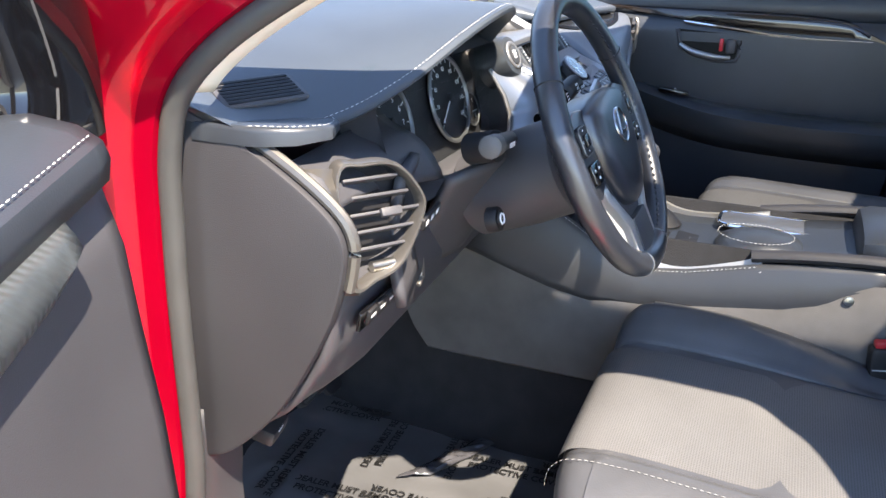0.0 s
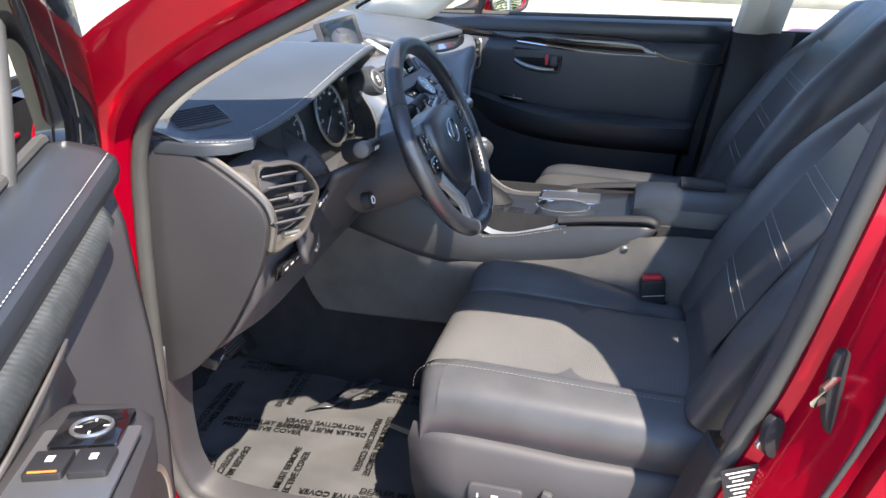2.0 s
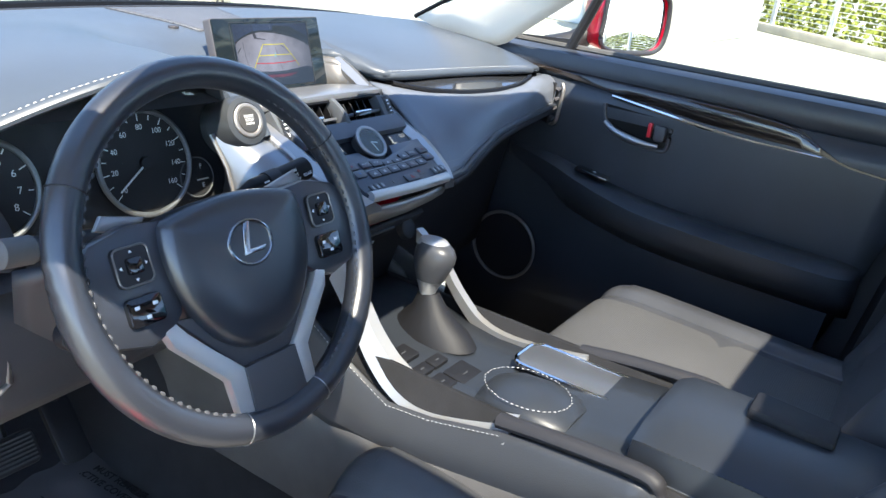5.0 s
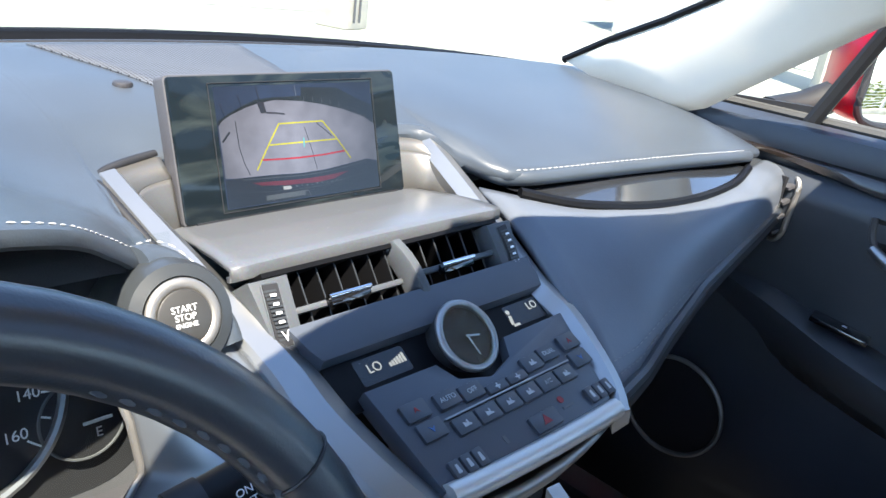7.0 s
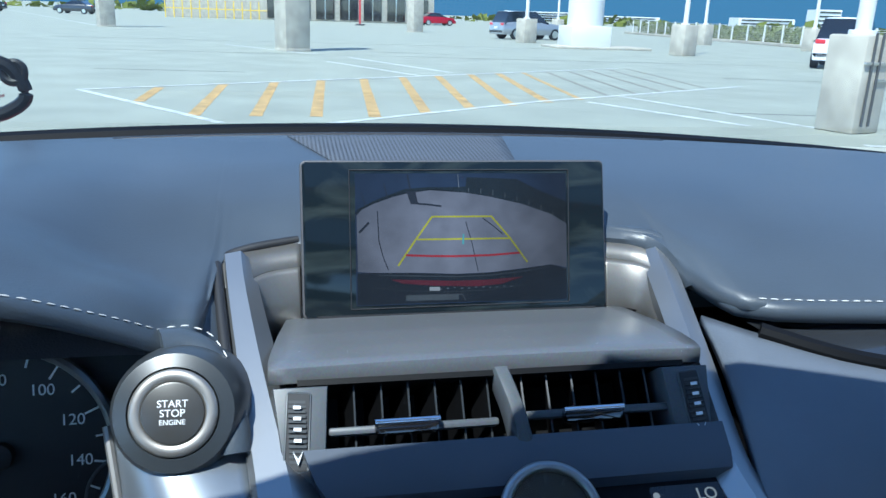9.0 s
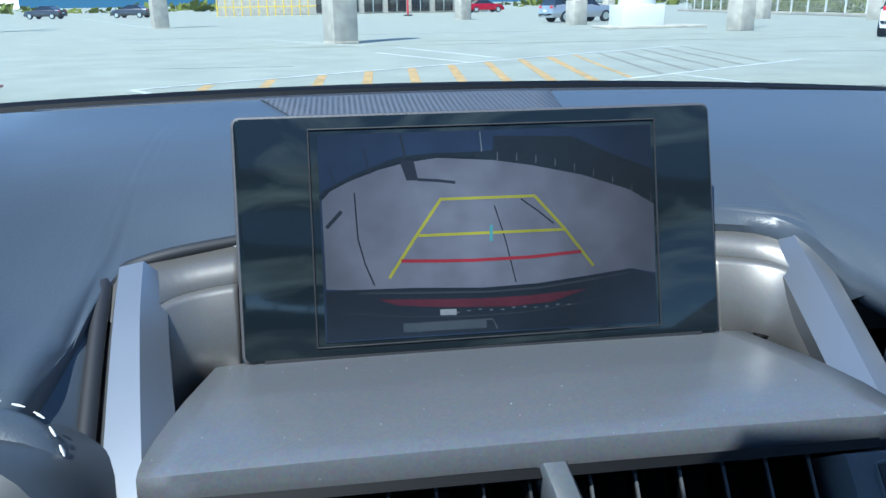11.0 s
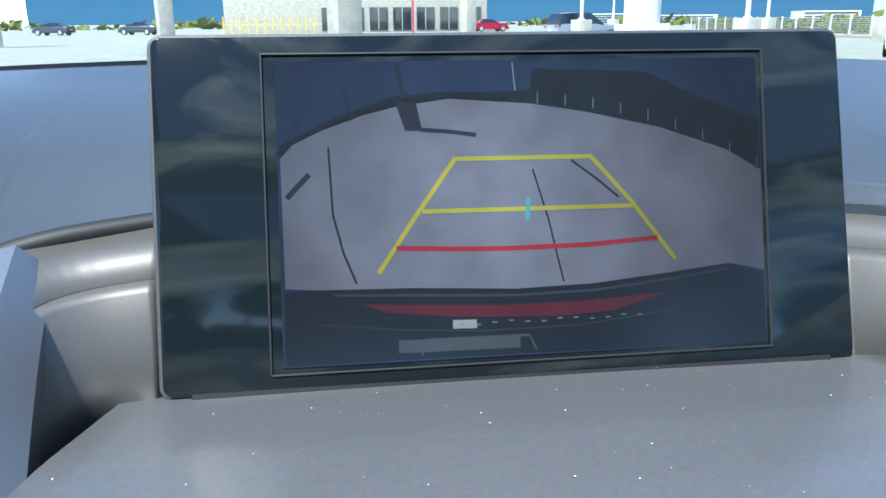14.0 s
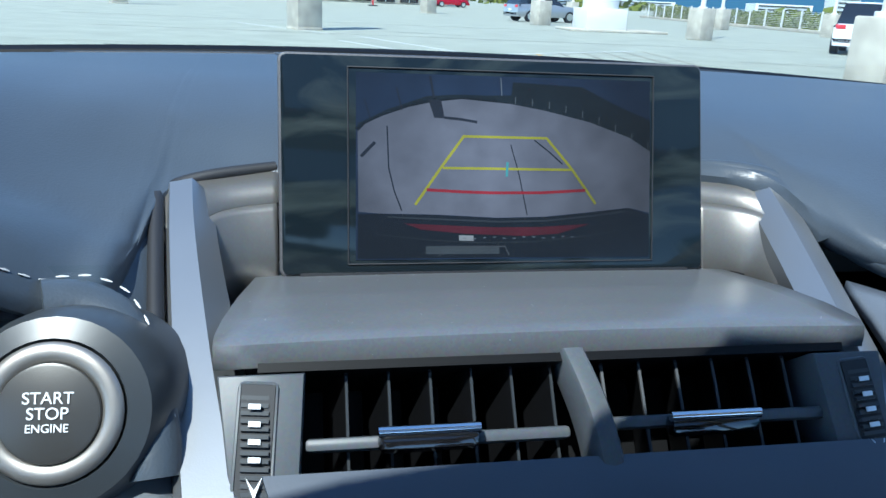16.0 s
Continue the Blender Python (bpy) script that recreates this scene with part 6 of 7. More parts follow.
part("kick_panel", loft([flange(seal_pts[i], i, ((0.004, 0.002), (0.03, -0.012), (0.06, -0.02), (0.09, 0.03))) for i in range(58, 112)], closed=False), M["hard_grey"], body, "charcoal sill trim", solid=0.004)
part("b_pillar_trim", loft([flange(seal_pts[i], i, ((0.004, 0.002), (0.03, -0.012), (0.08, 0.0), (0.10, 0.12))) for i in range(112, 142)], closed=False), M["hard"], body, "charcoal door post trim", solid=0.004)
part("front_wing", loft([[Vector((-0.865, y, 0.45)), Vector((-0.90, y, 0.75)), Vector((-0.89, y, 0.98)), Vector((-0.84, y + 0.05, 1.06)), Vector((-0.70, y + 0.1, 1.10))] for y in (0.70, 0.9, 1.15, 1.4, 1.66)], closed=False), M["red"], body, "red front wing", solid=0.005)
part("bonnet", loft([[Vector((x, 1.0 - 0.12 * x * x * 2, 1.045 - 0.03 * x * x * 2)), Vector((x, 1.35, 1.02 - 0.05 * x * x)), Vector((x, 1.75, 0.95 - 0.06 * x * x))] for x in (-0.72, -0.4, 0, 0.4, 0.72)], closed=False), M["red"], body, "red bonnet", solid=0.01)
# right-hand shell
LOW_P = [Vector(p) for p in ((0.705, 0.56, 1.10), (0.69, 0.463, 1.137), (0.675, 0.37, 1.205), (0.66, 0.266, 1.28), (0.63, 0.10, 1.37), (0.60, -0.06, 1.445))]
TOP_P = [Vector(p) for p in ((0.694, 0.715, 1.152), (0.683, 0.63, 1.198), (0.662, 0.535, 1.241), (0.640, 0.425, 1.298), (0.60, 0.26, 1.375), (0.555, 0.08, 1.45))]
part("right_pillar_trim", loft([[a, a.lerp(b, 0.15) + Vector((-0.008, 0, 0.003)), a.lerp(b, 0.4) + Vector((-0.016, 0, 0.008)), a.lerp(b, 0.7) + Vector((-0.015, 0, 0.008)), b] for a, b in zip(LOW_P, TOP_P)], closed=False), M["beige"], body, "beige windscreen pillar trim", solid=0.006)
part("right_screen_seal", tube([p + Vector((-0.003, 0.004, 0.002)) for p in TOP_P], 0.006, 8), M["vane"], body, "black windscreen seal")
part("right_post_upper", loft([[Vector((0.70 - 0.16 * t, y0 - 0.05 * t, 1.12 + 0.36 * t)) + Vector((dx, dy, 0)) for dx, dy in ((0.0, 0), (-0.03, -0.01), (-0.04, -0.06), (0.0, -0.12))] for t in (0, 0.3, 0.6, 1) for y0 in (-0.425,)], closed=False), M["beige"], body, "beige door post trim", solid=0.006)
part("right_post_lower", loft([[Vector((0.715, -0.425 + 0.11 * t + dy, 1.12 - 0.75 * t)) + Vector((dx, 0, 0)) for dx, dy in ((0, 0), (-0.03, -0.01), (-0.04, -0.08), (-0.02, -0.16))] for t in (0, 0.3, 0.6, 1)], closed=False), M["black"], body, "black lower door post", solid=0.006)
def roof_z(x, y):
    return 1.505 - 0.35 * max(0, y + 0.1) + 0.05 * math.cos(x * 2.2) ** 2 - 0.05 + 0.02 * math.sin(math.pi * min(1, max(0, (-0.06 - y) / 1.55)))
# unseen roof front edge, bulged to cast the shadows on shelf, panel and pad
SHADOW_EDGE = [(-0.66, 0.03, 0), (-0.5, 0.11, 0), (-0.4, 0.124, 0), (-0.34, 0.130, 0), (-0.27, 0.147, 0), (-0.16, 0.156, 0), (-0.13, 0.17, 0), (-0.10, 0.19, 0), (-0.06, 0.21, 0), (-0.025, 0.218, 0), (0.0, 0.208, 0), (0.05, 0.182, 0), (0.12, 0.150, 0), (0.2, 0.132, 0), (0.3, 0.124, 0), (0.44, 0.130, 0), (0.55, 0.12, 0), (0.66, 0.10, 0)]
def roof_strip(x0, x1, y0, y1, dz):
    """A strip of the roof; where y0 is None it begins at the front edge, curved to shape shadows."""
    def at(u, v):
        x = x0 + (x1 - x0) * u
        ya = lerp(SHADOW_EDGE, x)[0] if y0 is None else y0
        y = ya + (y1 - ya) * v
        return Vector((x, y, roof_z(x, y) + dz))
    return sheet(at, 10, 10)
SR = (-0.50, 0.36, -0.64, -0.10)
for nm, mt, dz, lb in (("headliner", M["beige"], 0.0, "beige headliner"), ("roof_skin", M["red"], 0.045, "red roof")):
    part(nm, join(roof_strip(-0.645, SR[0], None, -1.6, dz), roof_strip(SR[1], 0.645, None, -1.6, dz), roof_strip(SR[0], SR[1], None, SR[3], dz), roof_strip(SR[0], SR[1], SR[2], -1.6, dz)), mt, body, lb, solid=0.012)
for x0, x1, y0, y1 in ((SR[0] - 0.01, SR[0], SR[2], SR[3]), (SR[1], SR[1] + 0.01, SR[2], SR[3]), (SR[0], SR[1], SR[2] - 0.01, SR[2]), (SR[0], SR[1], SR[3], SR[3] + 0.01)):
    part("roof_window_edge", span(x0, x1, y0, y1, 1.49, 1.555), M["black"], body)
rg = part("roof_window", roof_strip(SR[0], SR[1], SR[2], SR[3], 0.03), M["roof_glass"], body, "tinted roof window")
part("post_backing", span(0.735, 0.76, -0.80, -0.22, 0.40, 1.12), M["black"], body)
part("carpet", sheet(lambda u, v: Vector((-0.76 + 1.52 * u, -1.65 + 2.65 * v, 0.335 + 0.35 * max(0, (-1.65 + 2.65 * v) - 0.66))), 8, 24), M["carpet"], body, "black floor carpet", solid=0.03)
part("firewall", span(-0.76, 0.76, 0.92, 0.94, 0.40, 1.12), M["black"], body)
part("right_sill", span(0.70, 0.88, -1.6, 0.75, 0.28, 0.42, 0.02), M["black"], body)
part("left_rocker", span(-0.89, -0.755, -0.32, 0.70, 0.24, 0.405, 0.015), M["red"], body, "red sill")
part("rear_bulkhead", span(-0.76, 0.76, -1.66, -1.62, 0.30, 1.12), M["black"], body)
part("rear_quarter", span(0.74, 0.86, -1.65, -0.58, 0.42, 1.12, 0.02), M["red"], body)
part("tail_panel", span(-0.86, 0.86, -1.72, -1.66, 0.36, 1.12, 0.03), M["red"], body)
part("nose_panel", loft([[Vector((x, 1.74 - 0.05 * x * x, 0.955 - 0.06 * x * x)), Vector((x, 1.84 - 0.12 * x * x, 0.86)), Vector((x, 1.88 - 0.16 * x * x, 0.62)), Vector((x, 1.84 - 0.14 * x * x, 0.30))] for x in (-0.86, -0.5, 0, 0.5, 0.86)], closed=False), M["red"], body, solid=0.01)
part("right_wing", loft([[Vector((0.865, y, 0.40)), Vector((0.90, y, 0.75)), Vector((0.88, y, 0.95)), Vector((0.70, y + 0.02, 1.03 - 0.09 * max(0, y - 1.2)))] for y in (0.70, 0.95, 1.25, 1.55, 1.74)], closed=False), M["red"], body, solid=0.005)
part("rear_bench", span(-0.66, 0.66, -1.58, -1.05, 0.36, 0.66, 0.06), M["leather"], body, "dark rear bench seat")
part("rear_bench_back", box(1.30, 0.16, 0.62, pose(0, -1.52, 0.92, -18, 0, 0), 0.05), M["leather"], body)
shield = part("windscreen", sheet(lambda u, v: Vector(((u - 0.5) * (1.46 - 0.22 * v), 0.865 - 0.94 * v - 0.16 * ((u - 0.5) * 1.46) ** 2 * (1 - 0.4 * v), 1.150 + 0.375 * v - 0.03 * v * v)), 16, 10), M["glass"], body, "clear windscreen")
shield.visible_shadow = False
arm_w = part("wiper_mount", tube(smooth_line([(-0.44, 0.905, 1.165), (-0.418, 0.905, 1.172), (-0.400, 0.905, 1.186), (-0.402, 0.905, 1.205), (-0.416, 0.905, 1.222), (-0.436, 0.905, 1.226)], 4), 0.0075, 8), M["vane"], body, "black bracket with a round eye")
part("bracket_eye", ring(0.011, 0.0045, basis((-0.409, 0.905, 1.214), (1, 0, 0), (0, 0.3, 1)), 20, 8), M["vane"], arm_w)
# details on the door post
def on_post(y, z, x=-0.80):
    return basis((x, y, z), (0, -1, 0.2), (0, 0.2, 1))
strk = part("striker_plate", disc(0.018, 0.010, basis((-0.818, -0.462, 0.858), (0.45, -0.9, 0), (0, 0.18, 1)), 28, 0.003, 0.058), M["black"], body, "black striker backing")
part("striker", tube([(-0.822, -0.462, 0.880), (-0.850, -0.440, 0.876), (-0.850, -0.434, 0.854), (-0.822, -0.454, 0.848)], 0.0045, 10), M["steel"], strk, "bright steel striker loop")
stp = part("door_stop", disc(0.017, 0.012, basis((-0.789, -0.406, 0.764), (0.5, -0.86, 0), (0, 0.3, 1)), 24, 0.003, 0.030), M["black"], body, "black rubber door stop")
part("stop_bolt", disc(0.007, 0.006, basis((-0.796, -0.393, 0.751), (0.5, -0.86, 0), (0, 0.3, 1)), 16, 0.002), M["steel"], stp)
LB = basis((-0.800, -0.385, 0.665), (0.32, -0.93, 0.18), (0.05, 0.27, 1))
lab = part("maker_label", prism(rounded(0.052, 0.095, 0.002, 2), 0.0006, LB), M["black"], body, "black maker label with fine white print")
for i in range(13):
    part("print_bar", box(0.040 - 0.012 * (i % 3), 0.0022, 0.0003, LB @ Matrix.Translation((-0.002 * (i % 3), 0.040 - 0.0062 * i, 0.0008))), M["white_ink"], lab)
LB2 = LB @ Matrix.Translation((-0.012, -0.085, 0))
lab2 = part("warning_label", prism(rounded(0.050, 0.055, 0.002, 2), 0.0006, LB2), M["white_ink"], body, "white warning label with a yellow band")
part("yellow_band", box(0.050, 0.016, 0.0004, LB2 @ Matrix.Translation((0, 0.02, 0.0008))), M["yellow"], lab2)
part("warning_ring", ring(0.012, 0.002, LB2 @ Matrix.Translation((0, -0.008, 0.0008)), 24, 6), M["red_plastic"], lab2)
part("hinge_bolt", disc(0.012, 0.012, basis((-0.823, 0.585, 0.80), (0, 1, 0), (0, 0, 1)), 6, 0.002), M["steel"], body)
# rear door
rdoor = part("rear_door", loft([[Vector((-0.855, y0, z)), Vector((-0.895, y0 - 0.015, z)), Vector((-0.900 - b, y0 - 0.06, z)), Vector((-0.902 - b, -0.9, z)), Vector((-0.90 - b, -1.4, z))] for y0, z, b in ((-0.38, 0.40, -0.02), (-0.435, 0.60, 0.0), (-0.508, 0.85, 0.01), (-0.533, 1.02, 0.012), (-0.562, 1.12, 0.004), (-0.562, 1.135, -0.02))], closed=False), M["red"], body, "red rear door skin", solid=0.006)
part("door_edge_seal", tube(smooth_line([(-0.862, -0.365, 0.42), (-0.866, -0.425, 0.62), (-0.872, -0.495, 0.85), (-0.876, -0.520, 1.02), (-0.870, -0.545, 1.13), (-0.84, -0.575, 1.25), (-0.80, -0.60, 1.36)], 5), 0.0042, 10), M["rubber"], rdoor, "grey rubber edge seal")
part("chrome_strip", box(0.004, 0.80, 0.006, Matrix.Translation((-0.894, -0.995, 1.1415)), 0.0015), M["emblem"], rdoor, "chrome window strip")
part("strip_rubber", box(0.006, 0.80, 0.008, Matrix.Translation((-0.893, -0.995, 1.1495)), 0.002), M["black"], rdoor)
part("window_frame", loft([[Vector((-0.875 + 0.12 * t + dx, -0.568 - 0.05 * t - dy, 1.14 + 0.28 * t)) for dx, dy in ((0, 0), (0, 0.035), (-0.008, 0.04))] for t in (0, 0.5, 1)], closed=False), M["black"], rdoor, solid=0.01)
part("rear_window", sheet(lambda u, v: Vector((-0.875 + 0.14 * v, -0.57 - 0.8 * u, 1.15 + 0.30 * v)), 4, 4), M["dark_glass"], rdoor, "dark rear window", solid=0.004)

# ---- driver's door, standing open ----
dd = thing("driver_door", "open driver door with black trim, stitched top and red skin", "car door")
DM = Matrix(((-0.932, 0.362, 0, -0.93), (-0.362, -0.932, 0, 0.425), (0, 0, 1, 0), (0, 0, 0, 1)))
def dv(u, n, z):
    return DM @ Vector((u, n, z))
def edge_z(u):
    return 1.118 - 0.125 * u + 0.04 * max(0, u - 0.5)
US = [0.0, 0.02, 0.06, 0.12, 0.2, 0.3, 0.4, 0.5, 0.65, 0.8, 0.98]
part("top_trim", loft([[dv(u, -0.085, edge_z(u) + 0.018), dv(u, -0.05, edge_z(u) + 0.016), dv(u, -0.016, edge_z(u) + 0.008), dv(u, 0.002, edge_z(u) - 0.004), dv(u, 0.006, edge_z(u) - 0.018), dv(u, 0.002, edge_z(u) - 0.036)] for u in US], closed=False), M["leather"], dd, "stitched black leather door top", solid=0.004)
part("top_stitching", stitches([dv(u / 100, -0.0035, edge_z(u / 100) + 0.0035) for u in range(1, 97)], 0.0045, 0.003, 0.0007), M["thread"], dd, "white stitching")
part("lower_trim", loft([[dv(u, -0.02, edge_z(u) - 0.03), dv(u, -0.004, 1.02), dv(u, 0.0, 0.95), dv(u, 0.008, 0.85), dv(u, 0.012, 0.7), dv(u, 0.006, 0.55), dv(u, -0.03, 0.47)] for u in (-0.02, 0.0, 0.15, 0.3, 0.5, 0.75, 0.98)], closed=False), M["hard"], dd, "charcoal door lining", solid=0.004)
part("door_edge", loft([[dv(-0.02, -0.02, z), dv(-0.045, -0.05, z), dv(-0.05, -0.12, z)] for z in (0.45, 0.7, 0.9, 1.09)], closed=False), M["hard"], dd, solid=0.004)
WEAVE = material("woven_carbon_film", (0.055, 0.062, 0.064), 0.32, grain=0.9, grain_scale=60, weave="DIAGONAL", vary=0.2, vary_scale=40)
part("woven_panel", loft([[dv(u, 0.002, edge_z(u) - 0.034), dv(u, 0.009, edge_z(u) - 0.044), dv(u, 0.013, (edge_z(u) - 0.05 + lo_) / 2), dv(u, 0.006, lo_), dv(u, 0.0, lo_ - 0.004)] for u, lo_ in ((0.075, 1.052), (0.09, 1.036), (0.12, 1.026), (0.2, 1.010), (0.3, 0.992), (0.465, 0.972), (0.65, 0.962), (0.98, 0.955))], closed=False), WEAVE, dd, "woven grey-green inlay", solid=0.003)
part("pull_recess", loft([[dv(u, 0.012, z + 0.02), dv(u, 0.004, z), dv(u, 0.012, z - 0.03)] for u, z in ((0.27, 0.985), (0.33, 0.975), (0.42, 0.962), (0.52, 0.955))], closed=False), M["bronze"], dd, "warm metallic door pull recess", solid=0.003)
armr = part("armrest", loft([[dv(u, 0.0, zt + 0.006), dv(u, 0.03, zt + 0.004), dv(u, w * 0.85, zt + 0.002), dv(u, w, zt - 0.012), dv(u, w * 0.98, zt - 0.06), dv(u, w * 0.6, zt - 0.14), dv(u, 0.008, zt - 0.18)] for u, w, zt in ((0.27, 0.02, 0.90), (0.285, 0.07, 0.935), (0.31, 0.095, 0.948), (0.36, 0.105, 0.958), (0.45, 0.11, 0.965), (0.6, 0.11, 0.968), (0.8, 0.10, 0.968), (0.9, 0.06, 0.96))], closed=False), M["hard_grey"], dd, "charcoal armrest with switches", solid=0.004)
AM = DM @ pose(0.372, 0.062, 0.9655, 0, -5, 0)
mp = part("mirror_switch", prism(rounded(0.062, 0.058, 0.004), 0.005, AM, 0.001), M["gloss"], armr)
part("mirror_dial", ring(0.0165, 0.002, AM @ Matrix.Translation((0.002, 0, 0.006)), 32, 8), M["silver"], mp)
for k in range(4):
    a = math.pi / 2 * k
    part("dial_mark", box(0.006, 0.0015, 0.0005, AM @ Matrix.Rotation(a, 4, "Z") @ Matrix.Translation((0.012, 0, 0.0056))), M["white_ink"], mp)
for u, n in ((0.428, 0.045), (0.428, 0.079), (0.50, 0.045), (0.50, 0.079)):
    BMx = DM @ pose(u, n, 0.970, 0, -4, 0)
    b = part("window_switch", prism(rounded(0.036 if u < 0.45 else 0.045, 0.031, 0.003), 0.007, BMx, 0.0015), M["black"], armr)
    part("symbol", box(0.008, 0.006, 0.0005, BMx @ Matrix.Translation((-0.004, 0, 0.0073))), M["white_ink"], b)
    if u < 0.45 and n < 0.06:
        part("lamp_strip", box(0.002, 0.022, 0.0006, BMx @ Matrix.Translation((0.0145, 0, 0.0073))), M["orange"], b)
part("switch_plate", prism(rounded(0.17, 0.082, 0.004, 4, 0.455, 0.062), 0.003, DM @ pose(0, 0, 0.942, 0, -3.5, 0)), M["silver"], armr)
SPK = DM @ pose(0.125, 0.014, 0.63, -90, 0, 0)
spk = part("speaker_ring", ring(0.088, 0.006, SPK, 48, 8), M["bronze"], dd, "warm metallic speaker ring")
part("speaker_mesh", disc(0.084, 0.004, SPK @ Matrix.Translation((0, 0, -0.002)), 40), material("speaker_cloth", (0.02, 0.02, 0.022), 0.6, grain=1.0, grain_scale=500), spk)
part("outer_skin", loft([[dv(u, -0.14, 1.08), dv(u, -0.165, 0.95), dv(u, -0.17, 0.75), dv(u, -0.15, 0.45)] for u in (-0.06, 0.3, 0.7, 1.02)], closed=False), M["red"], dd, "red outer door skin", solid=0.006)
FRAME_OUT = smooth_line([(-0.100, 1.085, 0), (-0.108, 1.15, 0), (-0.106, 1.19, 0), (-0.096, 1.24, 0), (-0.080, 1.30, 0), (-0.045, 1.37, 0)], 4)
FRAME_IN = smooth_line([(0.026, 1.100, 0), (0.004, 1.145, 0), (0.010, 1.18, 0), (0.031, 1.235, 0), (0.052, 1.29, 0), (0.085, 1.345, 0)], 4)
part("window_frame", loft([[dv(a.x, -0.085, a.y), dv(a.x + 0.006, -0.048, a.y), dv(a.x * 0.6 + b.x * 0.4, -0.044, a.y * 0.6 + b.y * 0.4), dv(b.x - 0.012, -0.058, b.y), dv(b.x, -0.085, b.y)] for a, b in zip(FRAME_OUT, FRAME_IN)], closed=False), M["gloss"], dd, "gloss black window frame corner", solid=0.006)
part("frame_seam", tube([dv(a.x * 0.35 + b.x * 0.65, -0.047, a.y * 0.35 + b.y * 0.65) for a, b in zip(FRAME_OUT, FRAME_IN)], 0.0025, 6), M["rubber"], dd)
part("quarter_bar", tube([dv(0.136, -0.076, 1.095), dv(0.115, -0.078, 1.14), dv(0.082, -0.082, 1.21), dv(0.050, -0.088, 1.275), dv(0.03, -0.092, 1.32)], 0.0115, 10), M["rubber"], dd, "rubber-lined window divider")
part("sill_rubber", tube([dv(-0.07, -0.075, 1.135)] + [dv(u, -0.078, edge_z(u) + 0.022) for u in US[1:]], 0.008, 8), M["rubber"], dd)
dg = part("window_glass", sheet(lambda u, v: dv(0.02 + 0.9 * u, -0.085 - 0.10 * v * 0.5, 1.13 - 0.1 * u + 0.30 * v), 2, 2), M["glass"], dd, "clear door glass")
dg.visible_shadow = False
# driver's mirror, out past the door
part("mirror_shell", loft([[dv(-0.10 + l * math.cos(a) * 0.12, -0.24 + d, 1.19 + 0.085 * l * math.sin(a)) for a in (2 * math.pi * i / 24 for i in range(24))] for l, d in ((0.7, -0.10), (0.95, -0.06), (1.0, 0.0), (0.97, 0.02))], True), M["red"], dd, "red mirror shell")

# ---- passenger door, closed ----
pd = thing("passenger_door", "closed passenger door with black trim and a satin handle", "car door")
YS = [0.56, 0.48, 0.40, 0.34, 0.24, 0.12, 0.0, -0.12, -0.24, -0.34, -0.42]
def rear_y(y, z):
    return y if y > -0.30 else y + 0.10 * (1.15 - z) / 0.42 * ((-0.30 - y) / 0.12)
part("belt_trim", loft([[Vector((x, rear_y(y, z), z)) for x, z in ((0.755, 1.138), (0.73, 1.142), (0.706, 1.134), (0.698, 1.112), (0.702, 1.088), (0.71, 1.075))] for y in YS], closed=False), M["leather"], pd, "black leather door top", solid=0.004)
TRIM_TOP = smooth_line([(0, 0.50, 1.104), (0, 0.296, 1.101), (0, 0.034, 1.097), (0, -0.10, 1.092), (0, -0.175, 1.081), (0, -0.225, 1.055), (0, -0.27, 1.037), (0, -0.381, 1.027), (0, -0.42, 1.026)], 5)
TRIM_LOW = [(-0.42, 1.020, 0), (-0.381, 1.021, 0), (-0.27, 1.030, 0), (-0.225, 1.041, 0), (-0.10, 1.042, 0), (0.0, 1.047, 0), (0.199, 1.070, 0), (0.296, 1.084, 0), (0.37, 1.096, 0), (0.50, 1.099, 0)]
part("accent_strip", loft([[Vector((0.699, p.y, p.z + 0.001)), Vector((0.6935, p.y, p.z * 0.75 + low * 0.25)), Vector((0.6935, p.y, p.z * 0.2 + low * 0.8)), Vector((0.700, p.y, low))] for p, low in ((p, lerp(TRIM_LOW, p.y)[0]) for p in TRIM_TOP)], closed=False), material("dark_brown_lacquer", (0.016, 0.012, 0.010), 0.12, vary=0.3, vary_scale=14, coat=0.5), pd, "dark brown lacquered accent strip", solid=0.003)
part("accent_line", tube([Vector((0.692, y, lerp(TRIM_LOW, y)[0])) for y in (0.20 - 0.02 * i for i in range(22))], lambda t: 0.0016 + 0.0024 * math.sin(math.pi * min(1, 0.2 + t)), 6), M["chrome"], pd)
part("belt_stitching", stitches([Vector((0.7005, 0.48 - 0.02 * i, 1.106)) for i in range(44)], 0.005, 0.004, 0.0006), M["grey_thread"], pd, "grey stitching")
part("door_panel", loft([[Vector((x, rear_y(y, z), z)) for x, z in ((0.704, 1.082), (0.700, 1.04), (0.702, 0.97), (0.700, 0.90), (0.704, 0.85), (0.716, 0.80), (0.722, 0.65), (0.725, 0.45))] for y in YS], closed=False), M["leather"], pd, "black door panel", solid=0.006)
ARM = smooth_line([(0.695, 0.42, 0.925), (0.672, 0.31, 0.908), (0.650, 0.20, 0.882), (0.638, 0.09, 0.862), (0.635, -0.05, 0.852), (0.635, -0.2, 0.848), (0.645, -0.31, 0.846), (0.69, -0.34, 0.846)], 5)
